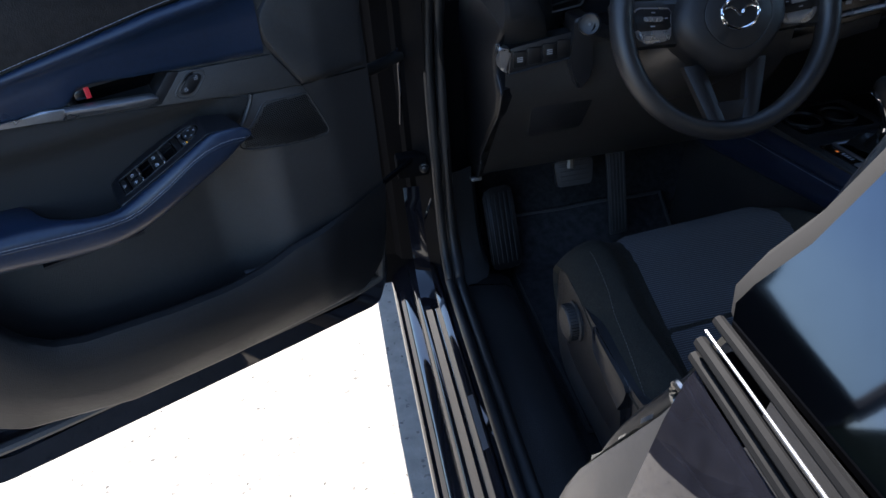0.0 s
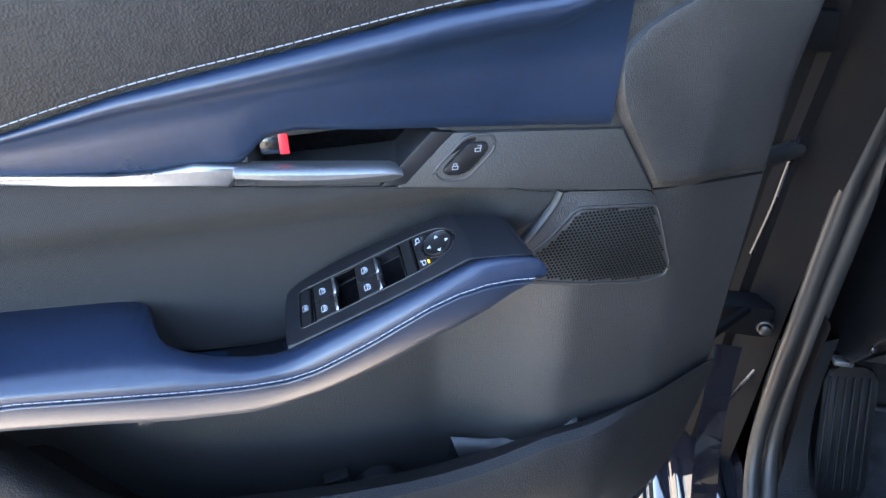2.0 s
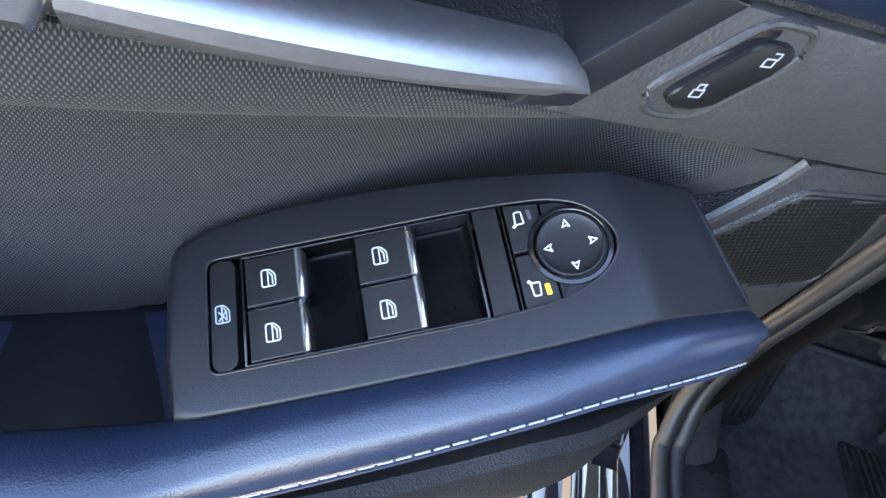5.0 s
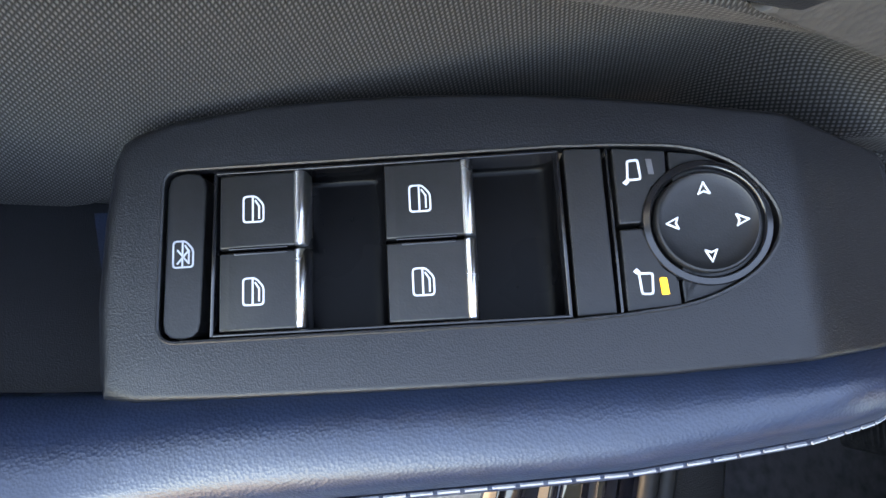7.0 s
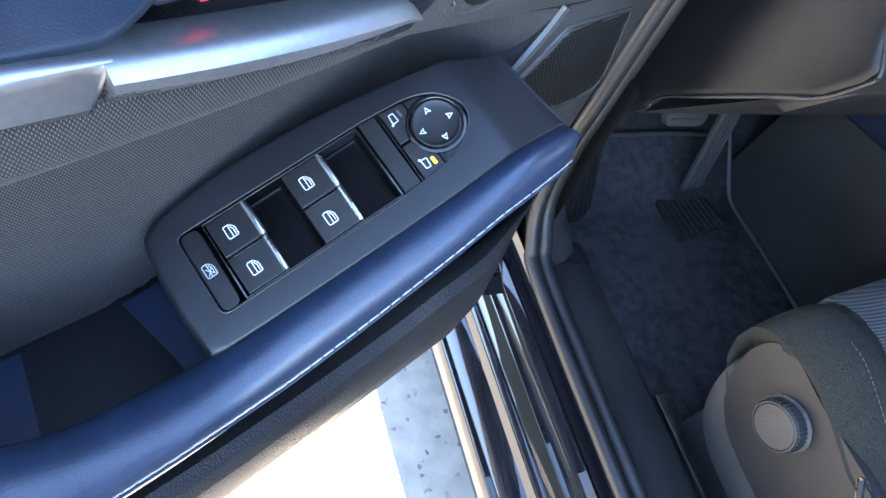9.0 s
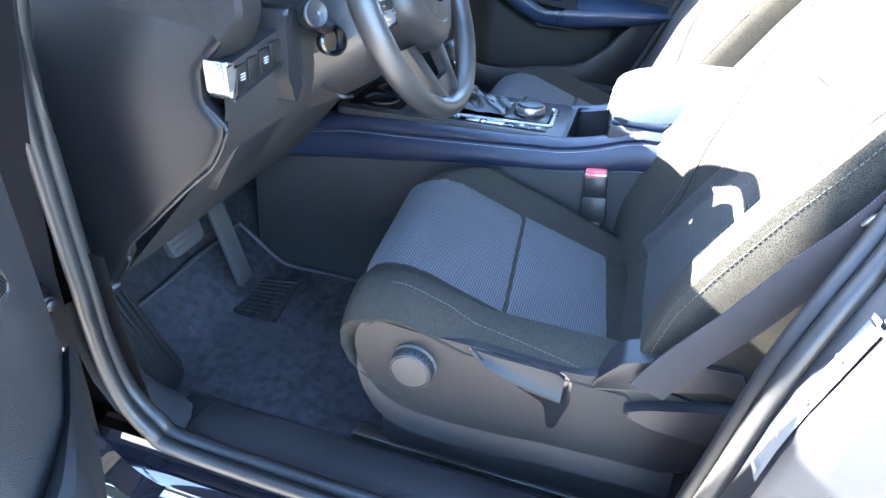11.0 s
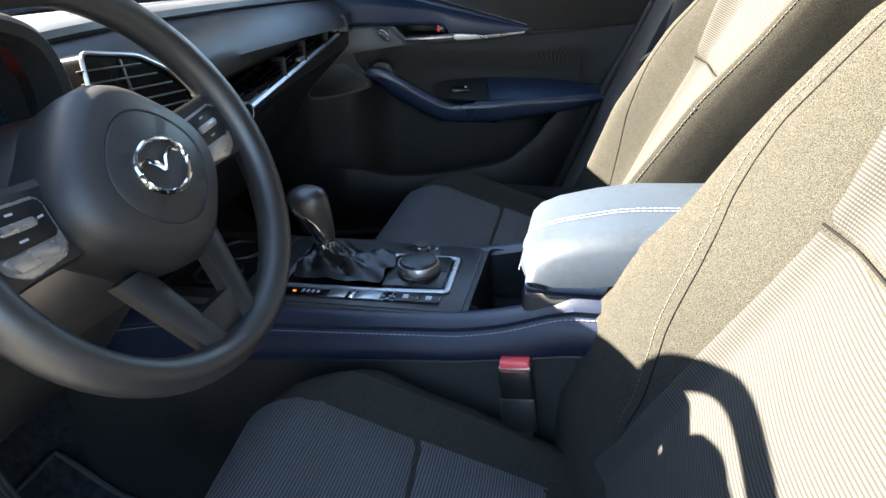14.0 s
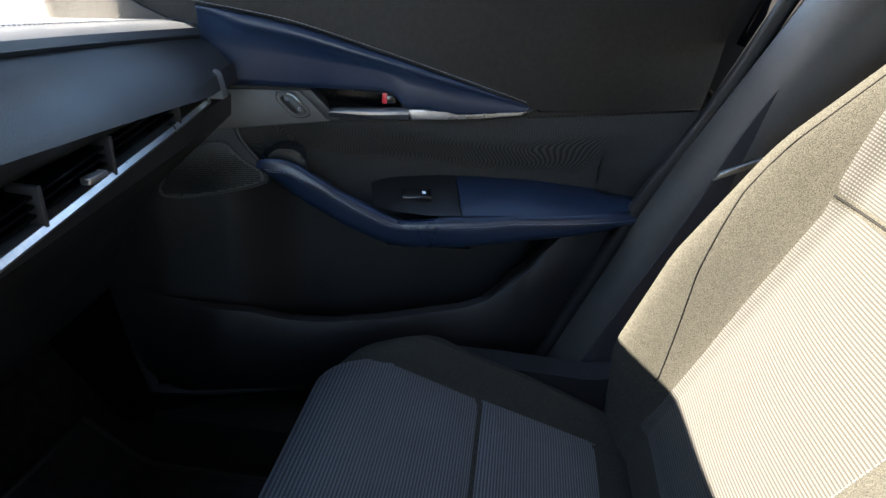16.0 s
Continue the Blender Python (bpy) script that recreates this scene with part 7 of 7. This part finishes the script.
def build_mat(cx, label):
    m = thing("floor_mat", (cx, 1.05, 0.205), label, "floor mat")
    rows = []
    for i in range(41):
        x = -0.215 + 0.43 * i / 40
        row = []
        for j in range(41):
            v = j / 40
            y = 0.78 + 0.62 * v
            z = 0.214 + 0.012 * noise.noise(Vector((x * 9, y * 9, cx))) * 0.5 + 0.16 * smoothstep(0.80, 1.05, v) * 0.6
            row.append(Vector((cx + x, y, z)))
        rows.append(row)
    top = part("mat_body", loft(rows), MAT, m, "black carpet mat")
    edge = rows[0] + [r[-1] for r in rows[1:]] + rows[-1][::-1][1:] + [r[0] for r in rows[::-1][1:-1]]
    part("mat_binding", tube(edge, 0.005, 6, closed=True), RUBBER, m, "stitched mat binding")
    if cx < 0:
        hp = part("heel_pad", prism(rounded([(-0.350, 1.20), (-0.208, 1.222), (-0.230, 1.318), (-0.355, 1.300)], 0.012), 0.210, 0.221, bevel=0.002), CARPET, m, "ribbed heel pad worked into the mat")
        for k in range(9):
            part("heel_rib", tube([(-0.336 + 0.0145 * k, 1.212 + 0.0022 * k, 0.221), (-0.343 + 0.0135 * k, 1.292 + 0.0018 * k, 0.221)], 0.0028, 6), CARPET, hp)
        part("mat_clip", disc((-0.548, 0.915, 0.216), (0, 0, 1), [(0.015, 0), (0.015, 0.006), (0.011, 0.009), (0.004, 0.007), (0.0001, 0.007)], 16), RUBBER, m, "round mat clip")
    return m


build_mat(-0.37, "black carpet floor mat with ribbed heel pad")
build_mat(0.37, "black carpet floor mat in the passenger footwell")


# ---- centre console ----
def build_console():
    c = thing("centre_console", (0, 0.85, 0.21), "navy leatherette centre console with black switch plate", "console")
    ys = [1.36, 1.25, 1.14, 1.05, 0.95, 0.85, 0.78, 0.72, 0.69, 0.66, 0.63, 0.60, 0.57, 0.50, 0.40, 0.25]
    top = [(0.25, 0.655), (0.57, 0.650), (0.60, 0.637), (0.63, 0.625), (0.66, 0.616), (0.69, 0.609), (0.72, 0.604), (0.95, 0.596), (1.14, 0.588), (1.36, 0.54)]
    low = [(0.25, 0.60), (0.565, 0.582), (0.705, 0.556), (0.924, 0.532), (1.14, 0.503), (1.36, 0.470)]
    st = [(0.25, 0.64), (0.58, 0.632), (0.609, 0.622), (0.65, 0.606), (0.708, 0.592), (0.924, 0.575), (1.14, 0.560), (1.36, 0.515)]
    for s in (-1, 1):
        rows, seam = [], []
        for y in ys:
            zt, zl, zs = along(top, y), along(low, y), along(st, y)
            rows.append([Vector((s * x, y, z)) for x, z in ((0.080, zt - 0.004), (0.088, zt + 0.003), (0.098, zt + 0.004), (0.107, zt - 0.001), (0.1125, zt - 0.008), (0.1145, zs + 0.007), (0.1142, zs + 0.003), (0.1125, zs + 0.0005), (0.1150, zs - 0.002), (0.1195, zs - 0.005), (0.1250, zs - 0.012), (0.1285, (zs + zl) / 2), (0.1290, zl + 0.008), (0.1265, zl + 0.002), (0.120, zl))])
            seam.append(Vector((s * 0.1172, y, zs - 0.003)))
        part("side_pad", loft(rows), PAD_NAVY, c, "dark navy leatherette side pad")
        part("stitching", stitches(curve_through(seam, 4), 0.0042, 0.0022, 0.0006), THREAD, c, "pale contrast stitching")
        rows = [[Vector((s * x, y, z)) for x, z in ((0.121, along(low, y) + 0.003), (0.122, along(low, y) - 0.01), (0.128, 0.40), (0.14, 0.26), (0.15, 0.19))] for y in ys]
        part("side_panel", loft(rows), PLASTIC, c, "dark plastic side panel")
        part("edge_strip", tube(curve_through([(s * 0.124, y, along(low, y) - 0.001) for y in ys], 3), 0.0016, 6), PLASTIC_SMOOTH, c)
    # upper frame round the switch plate
    fr = rounded([(-0.098, 0.705), (0.098, 0.705), (0.102, 1.02), (0.105, 1.17), (-0.105, 1.17), (-0.102, 1.02)], 0.012)
    ft = plane_map((0, 0, 0.6235), (1, 0, 0), (0, 1, -0.012), (0, 0.012, 1))
    part("upper_frame", prism(fr, -0.022, -0.008, ft, bevel=0.005, seg=3), PLASTIC, c, "dark plastic console frame")
    part("frame_groove", prism(rounded([(-0.092, 0.713), (0.092, 0.713), (0.096, 1.02), (0.097, 1.03), (-0.097, 1.03)], 0.01), -0.010, -0.0065, ft, bevel=0.002), PLASTIC_SMOOTH, c)
    # front bin with cup holders
    bin_ = part("cup_bin", prism(rounded([(-0.075, 1.04), (0.075, 1.04), (0.08, 1.155), (-0.08, 1.155)], 0.01), -0.009, -0.0072, ft), PIANO, c, "dark open cup bin")
    for x in (-0.036, 0.036):
        part("cup_ring", tube([ft(x + 0.031 * math.cos(a), 1.097 + 0.035 * math.sin(a), -0.005) for a in [2 * math.pi * k / 28 for k in range(28)]], 0.003, 6, closed=True), BUTTON, bin_)
    # gloss plate with silver outline
    pl = rounded([(-0.050, 0.738), (0.052, 0.738), (0.052, 0.985), (-0.060, 0.985)], 0.006)
    part("switch_plate", prism(pl, -0.008, -0.0045, ft), PIANO, c, "gloss black switch plate")
    ol = [(-0.047, 0.741), (0.049, 0.745), (0.048, 0.984), (-0.059, 0.984), (-0.054, 0.83)]
    part("silver_outline", tube([ft(a, b, -0.0040) for a, b in rounded(ol, 0.006)], 0.0042, 8, flat=0.5, closed=True), SILVER, c, "satin silver outline")
    part("side_keys", prism([(-0.078, 0.745), (-0.056, 0.745), (-0.064, 0.985), (-0.086, 0.985)], -0.0075, -0.0040, ft, bevel=0.001), PIANO, c, "gloss black side key strip")
    for y0, y1, m in ((0.747, 0.776, BUTTON), (0.779, 0.808, BUTTON), (0.812, 0.822, PIANO), (0.828, 0.862, SILVER), (0.866, 0.873, CHROME), (0.877, 0.903, SILVER)):
        k = part("console_key", prism(rounded([(-0.0775 - (y0 - 0.745) * 0.033, y0), (-0.0575 - (y0 - 0.745) * 0.033, y0), (-0.0575 - (y1 - 0.745) * 0.033, y1), (-0.0775 - (y1 - 0.745) * 0.033, y1)], 0.002), -0.005, -0.0028, ft, bevel=0.0008), m, c)
        if m is BUTTON:
            yc = (y0 + y1) / 2
            part("key_print", box(-0.073, -0.063, yc - 0.004, yc + 0.004, -0.0029, -0.0026, 0, ft), GREY_PRINT, k)
    part("gear_lamp", box(-0.0755, -0.0715, 0.952, 0.957, -0.0041, -0.0036, 0, ft), ORANGE, c, "lit orange gear lamp")
    for k in range(4):
        part("gear_print", box(-0.0745 + 0.0, -0.0675, 0.918 + 0.0075 * k, 0.922 + 0.0075 * k, -0.0041, -0.0038, 0, ft), GREY_PRINT, c)
    # commander dial and volume dial
    part("dial_base", prism(rounded([(-0.044, 0.748), (0.044, 0.752), (0.043, 0.836), (-0.047, 0.836)], 0.004), -0.0045, 0.0, ft, bevel=0.001), BUTTON, c, "black dial keys")
    for a0, a1 in (((-0.044, 0.792), (-0.03, 0.792)), ((0.0, 0.750), (0.0, 0.764))):
        part("key_joint", lines_bm([(*a0, *a1)], 0.0012, ft, 0.0, 0.0004), PIANO, c)
    big = part("control_dial", disc(ft(-0.006, 0.791, 0.0), (0, 0, 1), [(0.031, 0.0), (0.031, 0.004), (0.0285, 0.006), (0.0285, 0.017), (0.027, 0.019), (0.0265, 0.0185), (0.025, 0.0215), (0.022, 0.0225), (0.0001, 0.022)], 48), BUTTON, c, "round control dial")
    part("dial_ring", disc(ft(-0.006, 0.791, 0.006), (0, 0, 1), [(0.0292, 0.0), (0.0296, 0.001), (0.0296, 0.010), (0.0285, 0.012), (0.0270, 0.012), (0.0270, 0.0)], 48), SILVER, big, "knurled silver ring")
    kb = part("volume_base", prism(rounded([(0.056, 0.775), (0.083, 0.778), (0.083, 0.835), (0.056, 0.833)], 0.004), -0.0075, -0.0045, ft, bevel=0.001), BUTTON, c)
    vol = part("volume_dial", disc(ft(0.0675, 0.806, -0.0045), (0, 0, 1), [(0.0115, 0), (0.0115, 0.010), (0.0105, 0.0125), (0.0001, 0.013)], 32), BUTTON, c, "small round volume dial")
    part("dial_ring", disc(ft(0.0675, 0.806, 0.001), (0, 0, 1), [(0.0119, 0.0), (0.0121, 0.004), (0.0112, 0.005), (0.0110, 0.0)], 32), SILVER, vol, "knurled silver ring")
    for y in (0.783, 0.795):
        part("key_print", box(0.074, 0.080, y, y + 0.004, -0.0046, -0.0042, 0, ft), GREY_PRINT, kb)
    # slot between plate and armrest
    part("slot", prism(rounded([(-0.075, 0.640), (0.08, 0.640), (0.08, 0.700), (-0.075, 0.700)], 0.008), 0.52, 0.53), PIANO, c)
    part("slot_wall", loft([[Vector((x, y, z)) for z in (0.52, 0.612)] for x, y in rounded([(-0.080, 0.636), (0.085, 0.636), (0.085, 0.703), (-0.080, 0.703)], 0.010)]), PLASTIC_SMOOTH, c)
    # rear body under the armrest
    part("rear_box", box(-0.105, 0.105, 0.15, 0.634, 0.30, 0.655, 0.012), PLASTIC, c)
    return c


build_console()


def build_shifter():
    g = thing("gear_shifter", (-0.008, 0.93, 0.62), "black gear shifter with leather boot and chrome collar", "gear shifter")
    # creased boot
    rows = []
    for j in range(13):
        k = j / 12
        row = []
        for i in range(40):
            a = 2 * math.pi * i / 40
            bx, by = 0.0445 * max(-1, min(1, 1.35 * math.cos(a))), 0.068 * max(-1, min(1, 1.35 * math.sin(a)))
            e = (1 - k) ** 1.5
            cx, cy = -0.006 - 0.002 * k, 0.902 + 0.026 * k
            r = 0.013 + 0.006 * (1 - k)
            fold = 0.0075 * math.sin(4 * a + 7 * k + 2 * math.sin(2 * a)) * math.sin(math.pi * k) ** 0.7 + 0.006 * noise.noise(Vector((math.cos(a) * 2, math.sin(a) * 2, k * 5)))
            row.append(Vector((cx + (bx + fold) * e + r * math.cos(a) * (1 - e), cy + (by + fold) * e + r * math.sin(a) * (1 - e), 0.618 + 0.034 * k + fold * 0.9)))
        rows.append(row)
    part("boot", loft(rows, closed=True), BOOT, g, "creased black leather boot")
    part("collar", tube([(-0.008, 0.928, 0.648), (-0.008, 0.929, 0.656)], 0.0150, 20), CHROME, g, "chrome collar")
    secs = []
    for y, z, rx, ry in ((0.929, 0.654, 0.0125, 0.0140), (0.930, 0.668, 0.0140, 0.0170), (0.936, 0.686, 0.0180, 0.0225), (0.944, 0.702, 0.0225, 0.0290), (0.948, 0.714, 0.0245, 0.0315), (0.948, 0.724, 0.0240, 0.0300), (0.947, 0.732, 0.0205, 0.0245), (0.947, 0.737, 0.013, 0.015), (0.947, 0.7385, 0.001, 0.001)):
        secs.append([Vector((-0.008 + rx * math.cos(a), y + ry * math.sin(a), z)) for a in [2 * math.pi * i / 28 for i in range(28)]])
    part("knob", loft(secs, closed=True, cap=True), WHEEL_SKIN, g, "black leather knob")
    inlay = [(0.962, 0.706, 0.0045), (0.948, 0.702, 0.005), (0.939, 0.690, 0.006), (0.933, 0.675, 0.007), (0.929, 0.660, 0.008)]
    rows = []
    for y, z, h in inlay:
        x = -0.008 - along([(0.654, 0.0133), (0.668, 0.0148), (0.686, 0.0188), (0.702, 0.0232), (0.714, 0.0245)], z)
        rows.append([Vector((x + 0.004, y - h - 0.003, z)), Vector((x + 0.0005, y - h, z)), Vector((x - 0.0012, y, z + 0.001)), Vector((x + 0.0005, y + h, z + 0.003)), Vector((x + 0.004, y + h + 0.003, z + 0.003))])
    part("knob_inlay", loft(rows), CHROME, g, "chrome inlay")
    return g


build_shifter()


def build_armrest():
    a = thing("console_armrest", (0.01, 0.45, 0.66), "padded leatherette console armrest with pale stitching", "armrest")
    rows = []
    for i in range(25):
        k = i / 24
        x = -0.104 + 0.212 * k
        e = abs(2 * k - 1)
        drop = 0.016 * smoothstep(0.66, 1.0, e) + 0.040 * smoothstep(0.88, 1.0, e) ** 1.5
        fy = 0.640 - 0.012 * smoothstep(0.6, 1, e)
        rows.append([Vector((x, fy - 0.02, 0.660)), Vector((x, fy - 0.004, 0.663)), Vector((x, fy, 0.674 - drop * 0.1)), Vector((x, fy - 0.003, 0.686 - drop * 0.3)), Vector((x, fy - 0.012, 0.697 - drop * 0.5)), Vector((x, fy - 0.035, 0.709 - drop * 0.8)), Vector((x, 0.55, 0.724 - drop)), Vector((x, 0.50, 0.733 - drop)), Vector((x, 0.38, 0.738 - drop)), Vector((x, 0.22, 0.734 - drop)), Vector((x, 0.20, 0.68))])
    part("pad", loft(rows), ARM_SKIN, a, "padded leatherette top")
    part("base", box(-0.100, 0.104, 0.21, 0.630, 0.652, 0.672, 0.005), NAVY, a)
    for x in (-0.022, -0.014):
        part("stitching", stitches(curve_through([Vector((x, 0.6405, 0.675)), Vector((x, 0.6375, 0.687)), Vector((x, 0.6285, 0.6985)), Vector((x, 0.605, 0.7102)), Vector((x, 0.55, 0.7252)), Vector((x, 0.50, 0.7342)), Vector((x, 0.38, 0.7392)), Vector((x, 0.25, 0.736))], 4), 0.0045, 0.0022, 0.00036), THREAD, a, "pale contrast stitching")
    part("front_stitching", stitches([Vector((-0.070, 0.6402, 0.668)), Vector((0.085, 0.6402, 0.668))], 0.0045, 0.002, 0.0007), THREAD, a)
    return a


ARM_SKIN = material("black_leatherette_armrest", (0.016, 0.022, 0.031), 0.46, var=0.15, scale=25, bump=0.2, bump_scale=1100, kind="grain", spec=0.19)
build_armrest()
